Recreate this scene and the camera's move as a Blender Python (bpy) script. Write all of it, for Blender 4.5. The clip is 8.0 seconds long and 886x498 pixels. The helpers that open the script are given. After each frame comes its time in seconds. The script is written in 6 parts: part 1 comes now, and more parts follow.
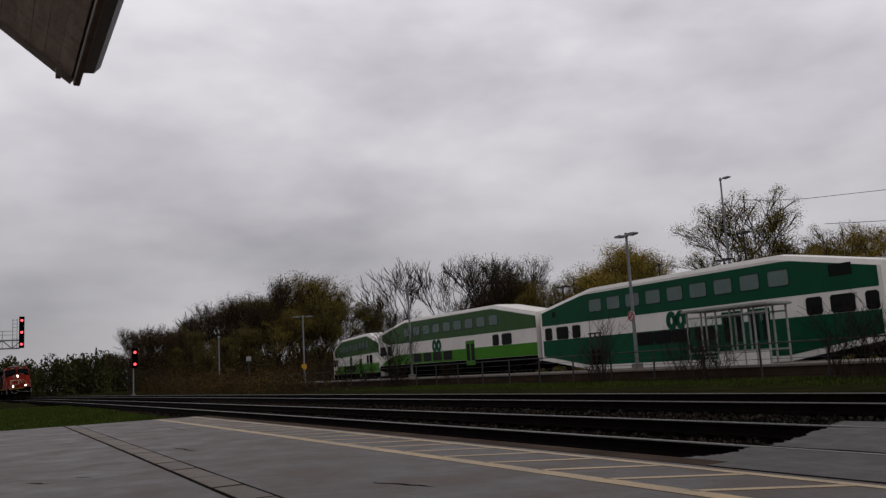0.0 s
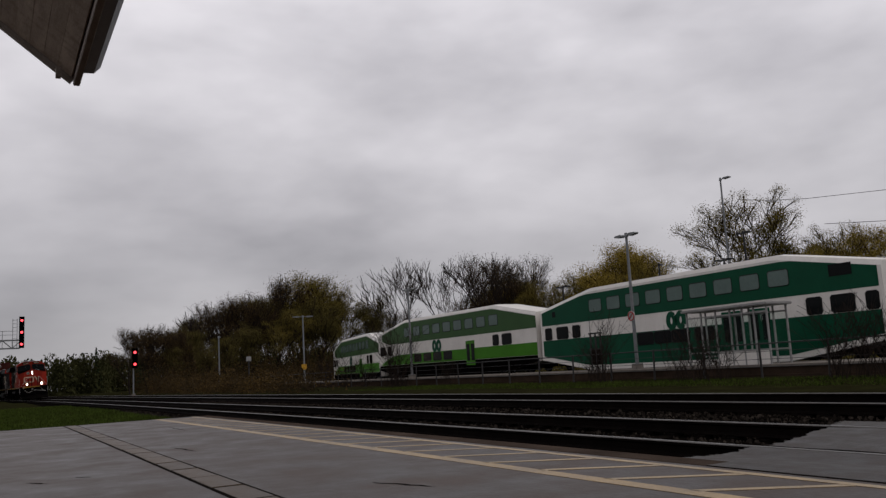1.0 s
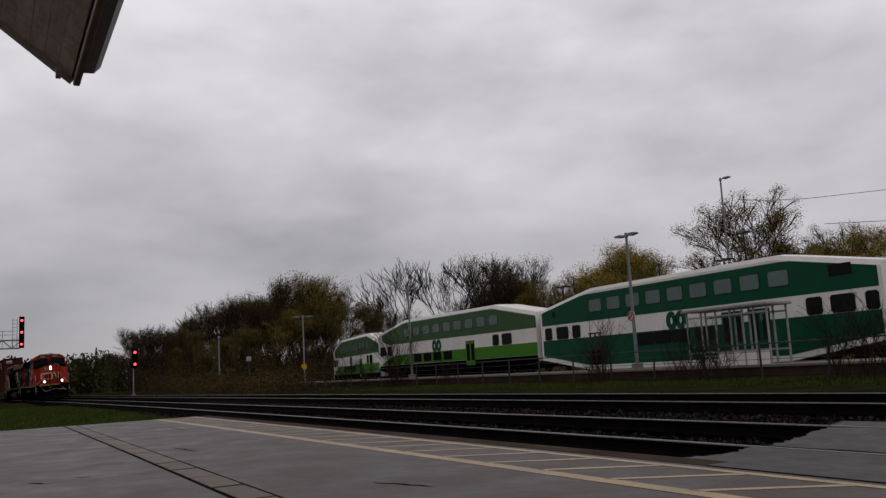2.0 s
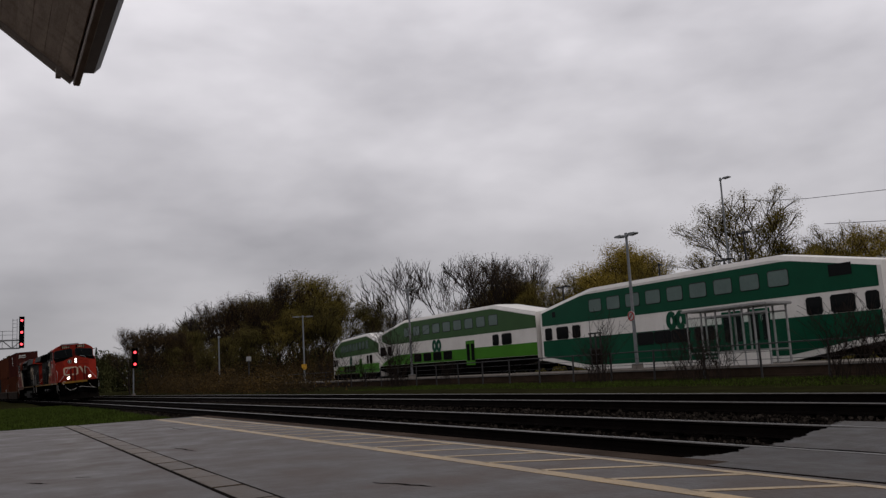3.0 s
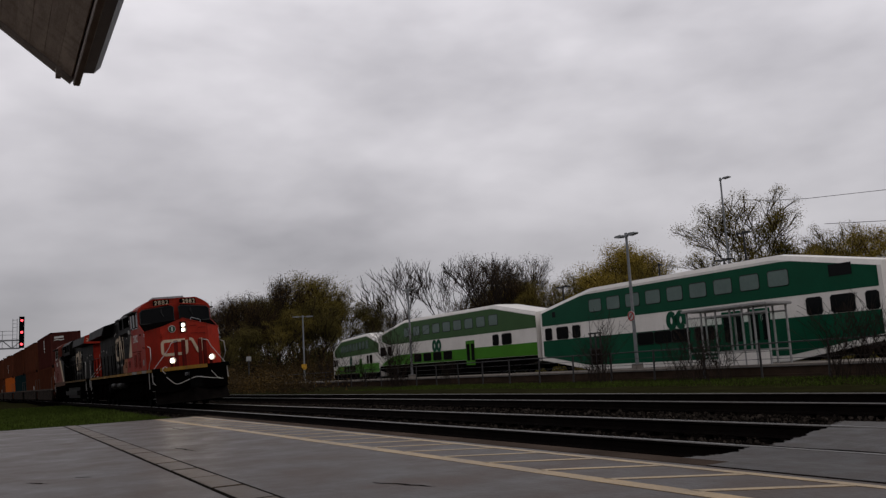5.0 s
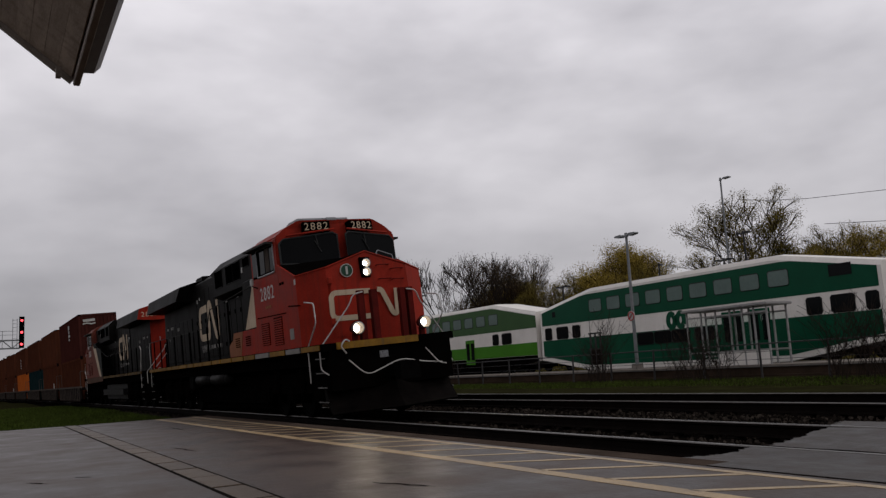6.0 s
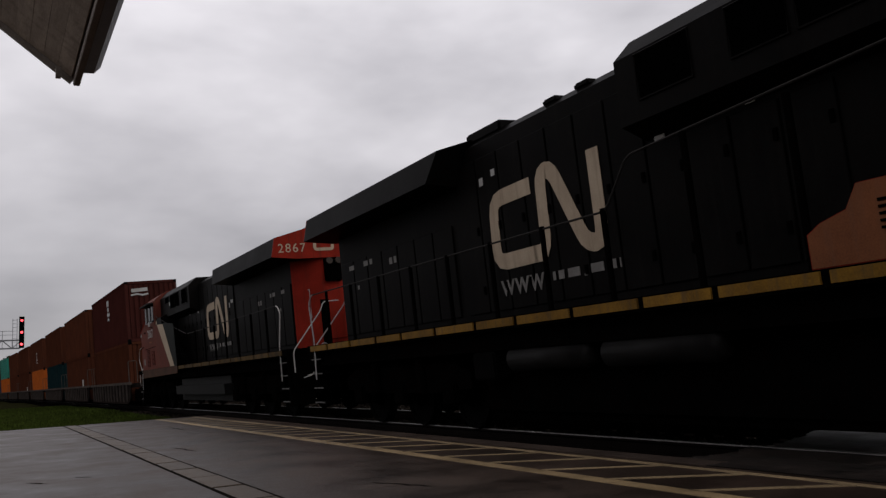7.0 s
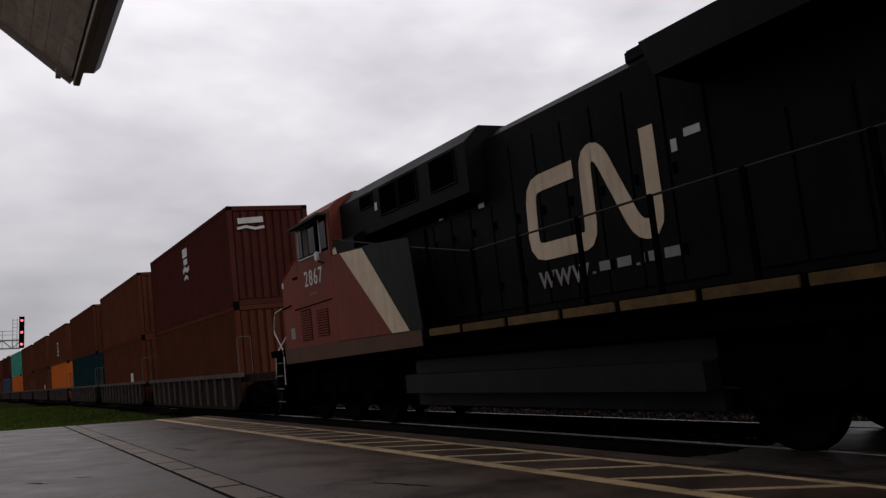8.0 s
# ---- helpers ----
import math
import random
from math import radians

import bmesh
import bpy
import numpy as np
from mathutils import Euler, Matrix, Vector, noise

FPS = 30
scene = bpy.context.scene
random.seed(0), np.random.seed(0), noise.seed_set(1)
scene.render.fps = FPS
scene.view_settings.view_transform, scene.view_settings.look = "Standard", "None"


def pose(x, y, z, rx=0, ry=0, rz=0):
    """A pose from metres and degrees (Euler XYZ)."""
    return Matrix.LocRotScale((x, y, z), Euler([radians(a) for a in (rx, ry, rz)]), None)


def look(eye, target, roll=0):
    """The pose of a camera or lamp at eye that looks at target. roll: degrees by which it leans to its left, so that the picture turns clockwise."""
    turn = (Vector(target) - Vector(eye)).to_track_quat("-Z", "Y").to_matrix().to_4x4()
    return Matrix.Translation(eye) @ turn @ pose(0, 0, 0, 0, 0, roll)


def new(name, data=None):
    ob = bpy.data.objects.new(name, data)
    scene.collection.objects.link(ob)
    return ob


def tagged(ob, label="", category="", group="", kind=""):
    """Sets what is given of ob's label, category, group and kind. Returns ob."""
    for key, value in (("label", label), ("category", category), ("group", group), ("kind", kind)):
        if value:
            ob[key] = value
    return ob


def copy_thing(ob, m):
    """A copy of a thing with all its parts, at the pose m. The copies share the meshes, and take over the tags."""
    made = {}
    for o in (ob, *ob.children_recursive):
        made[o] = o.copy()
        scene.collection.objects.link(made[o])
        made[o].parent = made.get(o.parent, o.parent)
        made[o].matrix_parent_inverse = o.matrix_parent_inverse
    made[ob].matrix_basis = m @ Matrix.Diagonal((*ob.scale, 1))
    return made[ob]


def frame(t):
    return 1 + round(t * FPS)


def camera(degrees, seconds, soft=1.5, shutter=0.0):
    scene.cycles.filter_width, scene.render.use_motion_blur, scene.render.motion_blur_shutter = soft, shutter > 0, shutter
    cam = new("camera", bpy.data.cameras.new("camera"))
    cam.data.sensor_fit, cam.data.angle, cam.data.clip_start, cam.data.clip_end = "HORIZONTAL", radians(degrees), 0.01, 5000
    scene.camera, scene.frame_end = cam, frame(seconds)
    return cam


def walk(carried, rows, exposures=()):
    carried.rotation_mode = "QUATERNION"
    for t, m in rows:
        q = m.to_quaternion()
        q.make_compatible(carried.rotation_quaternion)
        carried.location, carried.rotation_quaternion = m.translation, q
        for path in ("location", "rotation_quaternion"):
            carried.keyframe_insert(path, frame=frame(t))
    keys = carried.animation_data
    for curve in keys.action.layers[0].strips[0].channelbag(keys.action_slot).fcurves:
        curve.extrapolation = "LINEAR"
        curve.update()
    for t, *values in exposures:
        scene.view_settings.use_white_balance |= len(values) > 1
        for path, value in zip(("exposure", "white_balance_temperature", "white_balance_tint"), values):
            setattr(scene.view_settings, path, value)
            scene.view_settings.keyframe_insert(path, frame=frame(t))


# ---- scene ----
# ---------- camera: stands still on the platform ----------
EYE = (0.0, 0.0, 0.921)
cam = camera(55.0, 8.0, soft=1.35)
AIM = look(EYE, (EYE[0] - 0.87126, EYE[1] + 0.47061, EYE[2] + 0.13940), -3.247)
walk(cam, [(0.0, AIM), (8.0, AIM)], exposures=[(0.0, 0.0), (4.5, 0.0), (6.5, 0.03), (7.0, 0.10), (8.0, 0.30)])

# ---------- sky and light: a closed overcast ----------
SUN_EL, SUN_AZ = radians(58), radians(40)
world = bpy.data.worlds.new("overcast")
scene.world = world
world.use_nodes = True
wn, wl = world.node_tree.nodes, world.node_tree.links
wn.clear()
w_out = wn.new("ShaderNodeOutputWorld")
w_bg = wn.new("ShaderNodeBackground")
w_sky = wn.new("ShaderNodeTexSky")
w_sky.sky_type = "NISHITA"
w_sky.sun_disc = False
w_sky.sun_elevation, w_sky.sun_rotation = SUN_EL, SUN_AZ
w_co = wn.new("ShaderNodeTexCoord")
w_sep = wn.new("ShaderNodeSeparateXYZ")
wl.new(w_co.outputs["Generated"], w_sep.inputs[0])


def wmath(op, a, b):
    n = wn.new("ShaderNodeMath")
    n.operation = op
    for k, v in enumerate((a, b)):
        if isinstance(v, (int, float)):
            n.inputs[k].default_value = v
        else:
            wl.new(v, n.inputs[k])
    return n.outputs[0]


# soft cloud masses, flattened towards the horizon
w_comb = wn.new("ShaderNodeCombineXYZ")
wl.new(w_sep.outputs[0], w_comb.inputs[0])
wl.new(w_sep.outputs[1], w_comb.inputs[1])
wl.new(wmath("MULTIPLY", w_sep.outputs[2], 2.3), w_comb.inputs[2])


def wnoise(scale, detail, rough, dist=0.0, shift=0.0):
    m = wn.new("ShaderNodeMapping")
    m.inputs["Location"].default_value = (shift, shift * 0.7, 0)
    wl.new(w_comb.outputs[0], m.inputs[0])
    n = wn.new("ShaderNodeTexNoise")
    n.inputs["Scale"].default_value = scale
    n.inputs["Detail"].default_value = detail
    n.inputs["Roughness"].default_value = rough
    n.inputs["Distortion"].default_value = dist
    wl.new(m.outputs[0], n.inputs["Vector"])
    return n.outputs[0]


w_big = wnoise(2.3, 4.0, 0.5, 0.25, 3.1)
w_mid = wnoise(6.0, 4.0, 0.5, 0.0, 7.7)
w_mix = wmath("ADD", wmath("MULTIPLY", w_big, 0.66), wmath("MULTIPLY", w_mid, 0.34))
w_ramp = wn.new("ShaderNodeValToRGB")
wl.new(w_mix, w_ramp.inputs[0])
w_ramp.color_ramp.elements[0].position = 0.34
w_ramp.color_ramp.elements[0].color = (0.46, 0.445, 0.475, 1)
w_ramp.color_ramp.elements[1].position = 0.66
w_ramp.color_ramp.elements[1].color = (0.81, 0.783, 0.82, 1)
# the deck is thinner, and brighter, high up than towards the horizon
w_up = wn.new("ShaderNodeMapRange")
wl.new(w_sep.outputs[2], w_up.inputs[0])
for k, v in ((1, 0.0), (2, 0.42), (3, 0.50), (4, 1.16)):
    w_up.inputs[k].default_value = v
# unseen zenith dimmed, so the passing train takes more of the platform's light
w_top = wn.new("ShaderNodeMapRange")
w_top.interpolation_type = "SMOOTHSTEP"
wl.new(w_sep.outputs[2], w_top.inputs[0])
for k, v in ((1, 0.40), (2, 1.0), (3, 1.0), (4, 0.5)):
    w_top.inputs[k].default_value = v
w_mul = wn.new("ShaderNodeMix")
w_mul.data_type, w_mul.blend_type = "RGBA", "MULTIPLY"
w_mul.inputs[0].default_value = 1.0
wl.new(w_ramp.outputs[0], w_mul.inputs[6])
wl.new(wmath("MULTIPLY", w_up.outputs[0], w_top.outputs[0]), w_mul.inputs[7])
w_add = wn.new("ShaderNodeMix")
w_add.data_type, w_add.blend_type = "RGBA", "MIX"
w_add.inputs[0].default_value = 0.004
wl.new(w_mul.outputs[2], w_add.inputs[6])
wl.new(w_sky.outputs[0], w_add.inputs[7])
wl.new(w_add.outputs[2], w_bg.inputs[0])
w_bg.inputs[1].default_value = 1.0
wl.new(w_bg.outputs[0], w_out.inputs[0])

sun = new("sun", bpy.data.lights.new("sun", "SUN"))
sun.data.energy, sun.data.angle, sun.data.color = 1.0, radians(40), (1.0, 0.97, 0.93)
sun.matrix_world = look((18, 45, 40), (0, 12, 0))

# ---------- the line of the railway ----------
BEND = -0.000409      # curvature of the main tracks
NEAR = 7.74           # centre of the near track from the camera
CANT = radians(3.0)   # the curve is banked: the rail away from the platform lies higher
LEAN = radians(3.5)   # how far the vehicles lean on it
FAR = 11.98           # centre of the far track
FAR_Z = 0.12          # the far track lies a little higher


def along(s, n, z=0.0):
    """A point s metres along the line and n metres across it."""
    th = math.atan(BEND * s)
    return Vector((s - math.sin(th) * n, BEND * s * s / 2 + math.cos(th) * n, z))


def ride(s, n=NEAR, z=0.0, flip=False):
    p = along(s, n)
    m = pose(p.x, p.y, p.z, 0, 0, math.degrees(math.atan(BEND * s))) @ Matrix.Rotation(LEAN, 4, "X") @ Matrix.Translation((0, 0, z))
    return m @ Matrix.Rotation(math.pi, 4, "Z") if flip else m


# ---------- materials ----------
def surf(name, a, b=None, scale=2.0, rough=0.6, metal=0.0, bump=0.15, fine=60.0, vary=0.0, spec=0.2, rough2=None,
         stretch=(1, 1, 1), emit=0.0, coat=0.0, streak=0.0, streak_col=(0.05, 0.04, 0.035)):
    m = bpy.data.materials.new(name)
    m.use_nodes = True
    nt = m.node_tree
    n, l = nt.nodes, nt.links
    p = n["Principled BSDF"]
    b = b or tuple(c * 0.72 for c in a)
    co = n.new("ShaderNodeTexCoord")
    mp = n.new("ShaderNodeMapping")
    mp.inputs["Scale"].default_value = stretch
    l.new(co.outputs["Object"], mp.inputs[0])
    big = n.new("ShaderNodeTexNoise")
    big.inputs["Scale"].default_value, big.inputs["Detail"].default_value = scale, 6.0
    big.inputs["Roughness"].default_value = 0.62
    l.new(mp.outputs[0], big.inputs["Vector"])
    small = n.new("ShaderNodeTexNoise")
    small.inputs["Scale"].default_value, small.inputs["Detail"].default_value = fine, 3.0
    l.new(mp.outputs[0], small.inputs["Vector"])
    mixv = n.new("ShaderNodeMath")
    mixv.operation = "MULTIPLY_ADD"
    l.new(small.outputs[0], mixv.inputs[0])
    mixv.inputs[1].default_value = 0.35
    half = n.new("ShaderNodeMath")
    half.operation = "MULTIPLY"
    l.new(big.outputs[0], half.inputs[0])
    half.inputs[1].default_value = 0.65
    l.new(half.outputs[0], mixv.inputs[2])
    ramp = n.new("ShaderNodeValToRGB")
    ramp.color_ramp.elements[0].position, ramp.color_ramp.elements[1].position = 0.36, 0.64
    ramp.color_ramp.elements[0].color, ramp.color_ramp.elements[1].color = (*b, 1), (*a, 1)
    l.new(mixv.outputs[0], ramp.inputs[0])
    colour = ramp.outputs[0]
    if streak:
        ms = n.new("ShaderNodeMapping")
        ms.inputs["Scale"].default_value = (5.0, 5.0, 0.35)
        l.new(co.outputs["Object"], ms.inputs[0])
        sn = n.new("ShaderNodeTexNoise")
        sn.inputs["Scale"].default_value, sn.inputs["Detail"].default_value = 2.2, 5.0
        l.new(ms.outputs[0], sn.inputs["Vector"])
        sr = n.new("ShaderNodeValToRGB")
        sr.color_ramp.elements[0].position, sr.color_ramp.elements[1].position = 0.52, 0.72
        sr.color_ramp.elements[0].color, sr.color_ramp.elements[1].color = (0, 0, 0, 1), (streak, streak, streak, 1)
        l.new(sn.outputs[0], sr.inputs[0])
        sm = n.new("ShaderNodeMix")
        sm.data_type = "RGBA"
        l.new(sr.outputs[0], sm.inputs[0])
        l.new(colour, sm.inputs[6])
        sm.inputs[7].default_value = (*streak_col, 1)
        colour = sm.outputs[2]
    if vary:
        info = n.new("ShaderNodeObjectInfo")
        geo = n.new("ShaderNodeNewGeometry")
        ad = n.new("ShaderNodeMath")
        ad.operation = "ADD"
        l.new(info.outputs["Random"], ad.inputs[0])
        l.new(geo.outputs["Random Per Island"], ad.inputs[1])
        fr = n.new("ShaderNodeMath")
        fr.operation = "FRACT"
        l.new(ad.outputs[0], fr.inputs[0])
        mr = n.new("ShaderNodeMapRange")
        mr.inputs[3].default_value, mr.inputs[4].default_value = 1 - vary, 1 + vary
        l.new(fr.outputs[0], mr.inputs[0])
        mx = n.new("ShaderNodeMix")
        mx.data_type, mx.blend_type = "RGBA", "MULTIPLY"
        mx.inputs[0].default_value = 1.0
        l.new(colour, mx.inputs[6])
        l.new(mr.outputs[0], mx.inputs[7])
        colour = mx.outputs[2]
    l.new(colour, p.inputs["Base Color"])
    rr = n.new("ShaderNodeMapRange")
    rr.inputs[1].default_value, rr.inputs[2].default_value = 0.35, 0.65
    rr.inputs[3].default_value = rough if rough2 is None else rough2
    rr.inputs[4].default_value = rough
    l.new(big.outputs[0], rr.inputs[0])
    l.new(rr.outputs[0], p.inputs["Roughness"])
    p.inputs["Metallic"].default_value = metal
    p.inputs["Specular IOR Level"].default_value = spec
    p.inputs["Coat Weight"].default_value = coat
    if bump:
        bp = n.new("ShaderNodeBump")
        bp.inputs["Strength"].default_value, bp.inputs["Distance"].default_value = bump, 0.02
        l.new(mixv.outputs[0], bp.inputs["Height"])
        l.new(bp.outputs[0], p.inputs["Normal"])
    if emit:
        p.inputs["Emission Color"].default_value = (*a, 1)
        p.inputs["Emission Strength"].default_value = emit
    return m


def glass(name, tint, rough=0.06, spec=0.25):
    m = surf(name, tint, tuple(c * 0.8 for c in tint), scale=0.8, rough=rough, rough2=rough * 2, bump=0.02, fine=8, spec=spec)
    return m


def glow(name, col, strength):
    m = bpy.data.materials.new(name)
    m.use_nodes = True
    p = m.node_tree.nodes["Principled BSDF"]
    p.inputs["Base Color"].default_value = (*col, 1)
    p.inputs["Emission Color"].default_value = (*col, 1)
    p.inputs["Emission Strength"].default_value = strength
    return m


M_ASPHALT = surf("worn_asphalt", (0.054, 0.034, 0.024), (0.010, 0.0066, 0.005), scale=1.3, rough=0.50, rough2=0.32, bump=0.5, fine=26, spec=0.13)
M_PATCH = surf("crossing_asphalt", (0.032, 0.023, 0.018), (0.004, 0.0032, 0.0028), scale=4.0, rough=0.6, rough2=0.45, bump=0.6, fine=40, spec=0.22)
M_PAVER = surf("paver", (0.075, 0.05, 0.029), (0.038, 0.025, 0.015), scale=1.2, rough=0.5, rough2=0.36, bump=0.3, vary=0.25, spec=0.12)
M_JOINT = surf("joint_dirt", (0.014, 0.012, 0.011), (0.008, 0.007, 0.006), rough=0.9, spec=0.0)
M_YELLOW = surf("worn_yellow_paint", (0.36, 0.25, 0.125), (0.17, 0.118, 0.06), scale=1.6, rough=0.5, rough2=0.4, bump=0.25, fine=30, spec=0.3)
M_WHITEY = surf("worn_pale_paint", (0.38, 0.275, 0.15), (0.18, 0.13, 0.072), scale=1.4, rough=0.5, rough2=0.4, bump=0.25, fine=30, spec=0.3)
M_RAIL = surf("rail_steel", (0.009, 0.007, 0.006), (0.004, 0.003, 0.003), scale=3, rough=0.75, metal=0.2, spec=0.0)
M_RAILTOP = surf("polished_rail_head", (0.13, 0.122, 0.115), (0.075, 0.07, 0.066), scale=4, rough=0.34, metal=0.6, bump=0.05)
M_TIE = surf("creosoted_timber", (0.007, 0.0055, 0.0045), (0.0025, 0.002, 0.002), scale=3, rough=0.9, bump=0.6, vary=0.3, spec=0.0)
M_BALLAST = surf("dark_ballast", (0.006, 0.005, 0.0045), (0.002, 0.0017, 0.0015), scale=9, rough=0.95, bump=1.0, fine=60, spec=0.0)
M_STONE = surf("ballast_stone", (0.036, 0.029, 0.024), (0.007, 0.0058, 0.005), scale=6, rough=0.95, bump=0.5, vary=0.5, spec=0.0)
M_GROUND = surf("rough_ground", (0.040, 0.036, 0.018), (0.022, 0.018, 0.011), scale=0.5, rough=0.95, bump=0.8, fine=12, spec=0.0)
M_GRASSG = surf("grass_ground", (0.021, 0.022, 0.008), (0.010, 0.0085, 0.0045), scale=0.7, rough=0.95, bump=0.8, fine=18, spec=0.0)
M_BLADE = surf("grass_blade", (0.046, 0.068, 0.012), (0.026, 0.034, 0.008), scale=0.6, rough=0.8, bump=0, vary=0.4, spec=0.0)
M_CONC = surf("old_concrete", (0.2, 0.18, 0.16), (0.12, 0.105, 0.093), scale=0.8, rough=0.85, bump=0.3, streak=0.4, spec=0.0)
M_EDGE = surf("worn_concrete_edge", (0.07, 0.052, 0.042), (0.03, 0.023, 0.019), scale=1.5, rough=0.9, bump=0.4, spec=0.0)
M_WALL = surf("stained_wall", (0.055, 0.037, 0.026), (0.022, 0.016, 0.012), scale=0.7, rough=0.9, bump=0.4, streak=0.4, spec=0.0)
M_SOFFIT = surf("painted_boards", (0.50, 0.41, 0.33), (0.30, 0.245, 0.195), scale=2.2, rough=0.7, bump=0.3, fine=30, stretch=(0.6, 5, 1), vary=0.06, spec=0.08, streak=0.4, streak_col=(0.14, 0.11, 0.085))
M_FASCIA = surf("painted_fascia", (0.34, 0.29, 0.25), (0.20, 0.17, 0.145), scale=1.5, rough=0.6, bump=0.15)
M_SHINGLE = surf("roof_shingle", (0.05, 0.047, 0.045), rough=0.95, bump=0.6, vary=0.2)
M_BRICK = surf("wall_render", (0.14, 0.09, 0.07), (0.09, 0.06, 0.05), rough=0.8)
# freight locomotive
M_FADED = surf("faded_red", (0.145, 0.034, 0.025), (0.09, 0.03, 0.021), scale=0.8, rough=0.55, bump=0.05, fine=40, streak=0.5, streak_col=(0.10, 0.062, 0.038), spec=0.02)
M_VENT = surf("vent_shadow", (0.045, 0.010, 0.008), (0.025, 0.007, 0.006), rough=0.9, spec=0.01)
M_SKIRT = surf("dirty_brown_skirt", (0.09, 0.048, 0.034), (0.055, 0.034, 0.024), scale=1.2, rough=0.7, streak=0.4, spec=0.02)
M_PANEL = surf("dark_grey_panel", (0.02, 0.022, 0.02), (0.012, 0.0135, 0.012), scale=1.0, rough=0.55, streak=0.3, spec=0.02)
M_RED = surf("weathered_red", (0.27, 0.0235, 0.0135), (0.16, 0.0155, 0.0095), scale=1.3, rough=0.50, rough2=0.36, bump=0.05, fine=40, streak=0.55, streak_col=(0.085, 0.022, 0.015), spec=0.02)
# darker copy of the red: the gate posts' shade is in its colour
M_POST = surf("grimy_shaded_red", (0.10, 0.010, 0.008), (0.05, 0.007, 0.006), scale=2.0, rough=0.6, bump=0.05, streak=0.5, streak_col=(0.02, 0.008, 0.007), spec=0.02)
M_BLACK = surf("weathered_black", (0.0075, 0.0067, 0.0062), (0.003, 0.0027, 0.0026), scale=1.2, spec=0.014, rough=0.50, rough2=0.42, bump=0.08, fine=30, streak=0.5, streak_col=(0.010, 0.0092, 0.008))
# base set below any real grime so the underside reads as black shade
M_UNDER = surf("grimy_shaded_black", (0.0028, 0.0024, 0.0022), (0.0013, 0.0011, 0.0011), scale=3, rough=0.85, bump=0.4, spec=0.0)
M_CREAM = surf("faded_cream", (0.46, 0.37, 0.27), (0.35, 0.27, 0.19), scale=1.8, rough=0.55, bump=0.05, streak=0.45, streak_col=(0.22, 0.17, 0.12), spec=0.05)
M_CLAY = surf("faded_clay", (0.23, 0.085, 0.036), (0.14, 0.052, 0.025), scale=1.6, rough=0.55, bump=0.05, streak=0.4, streak_col=(0.16, 0.08, 0.05), spec=0.05)
M_STRIPE = surf("reflective_yellow", (0.23, 0.122, 0.018), (0.11, 0.058, 0.012), scale=2.5, rough=0.5, bump=0.05, streak=0.5, vary=0.2, spec=0.05)
M_STRIPE_DIRTY = surf("dirty_yellow", (0.11, 0.066, 0.022), (0.04, 0.028, 0.015), scale=2.5, rough=0.6, bump=0.05, streak=0.6, vary=0.2, spec=0.03)
M_LETTER = surf("dull_lettering", (0.22, 0.21, 0.195), (0.14, 0.133, 0.125), scale=3, rough=0.6, bump=0.0, spec=0.05)
M_DECAL = surf("white_decal", (0.44, 0.43, 0.41), (0.32, 0.31, 0.29), scale=3, rough=0.5, bump=0.0)
M_RAILING = surf("white_railing", (0.42, 0.405, 0.385), (0.28, 0.265, 0.25), scale=5, rough=0.5, bump=0.05)
M_DARKRAIL = surf("dark_railing", (0.03, 0.028, 0.026), rough=0.6, spec=0.02)
M_TREAD = surf("worn_step_edge", (0.16, 0.155, 0.15), (0.05, 0.048, 0.045), scale=6, rough=0.6, spec=0.05)
M_GLASS = glass("cab_glass", (0.004, 0.0044, 0.0048), 0.03, 0.04)
# black for solid plates: inner shade of openings as colour, also boards and backplates
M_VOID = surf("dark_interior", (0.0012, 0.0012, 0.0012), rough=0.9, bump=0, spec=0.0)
M_GREY = surf("grey_metal", (0.28, 0.28, 0.29), (0.20, 0.20, 0.21), scale=3, rough=0.45, metal=0.3)
# steel and plow pulled down too, to stay as dark as the underside shade
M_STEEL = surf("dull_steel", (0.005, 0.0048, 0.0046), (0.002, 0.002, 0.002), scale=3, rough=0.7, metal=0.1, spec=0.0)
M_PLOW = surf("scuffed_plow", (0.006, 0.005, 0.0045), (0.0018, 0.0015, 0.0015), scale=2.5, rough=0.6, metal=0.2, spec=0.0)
M_LAMP = glow("headlight_glow", (1.0, 0.86, 0.68), 110.0)
M_LENS = glow("glowing_reflector", (1.0, 0.78, 0.55), 0.34)
# near-black base: the reflector's brightness is emission, not reflected lamp light
M_LENS.node_tree.nodes["Principled BSDF"].inputs["Base Color"].default_value = (0.006, 0.006, 0.006, 1)
M_LENS.node_tree.nodes["Principled BSDF"].inputs["Specular IOR Level"].default_value = 0.02
M_TANK = surf("grey_reservoir", (0.013, 0.0125, 0.012), (0.0065, 0.006, 0.0058), scale=3, rough=0.5, spec=0.04)
M_RIM = surf("lamp_rim", (0.25, 0.25, 0.25), rough=0.3, metal=0.8)
M_SIGRED = glow("signal_red", (1.0, 0.06, 0.075), 3.2)
M_EMBLEM = surf("emblem_green", (0.012, 0.045, 0.025), (0.009, 0.035, 0.02), rough=0.5, bump=0)
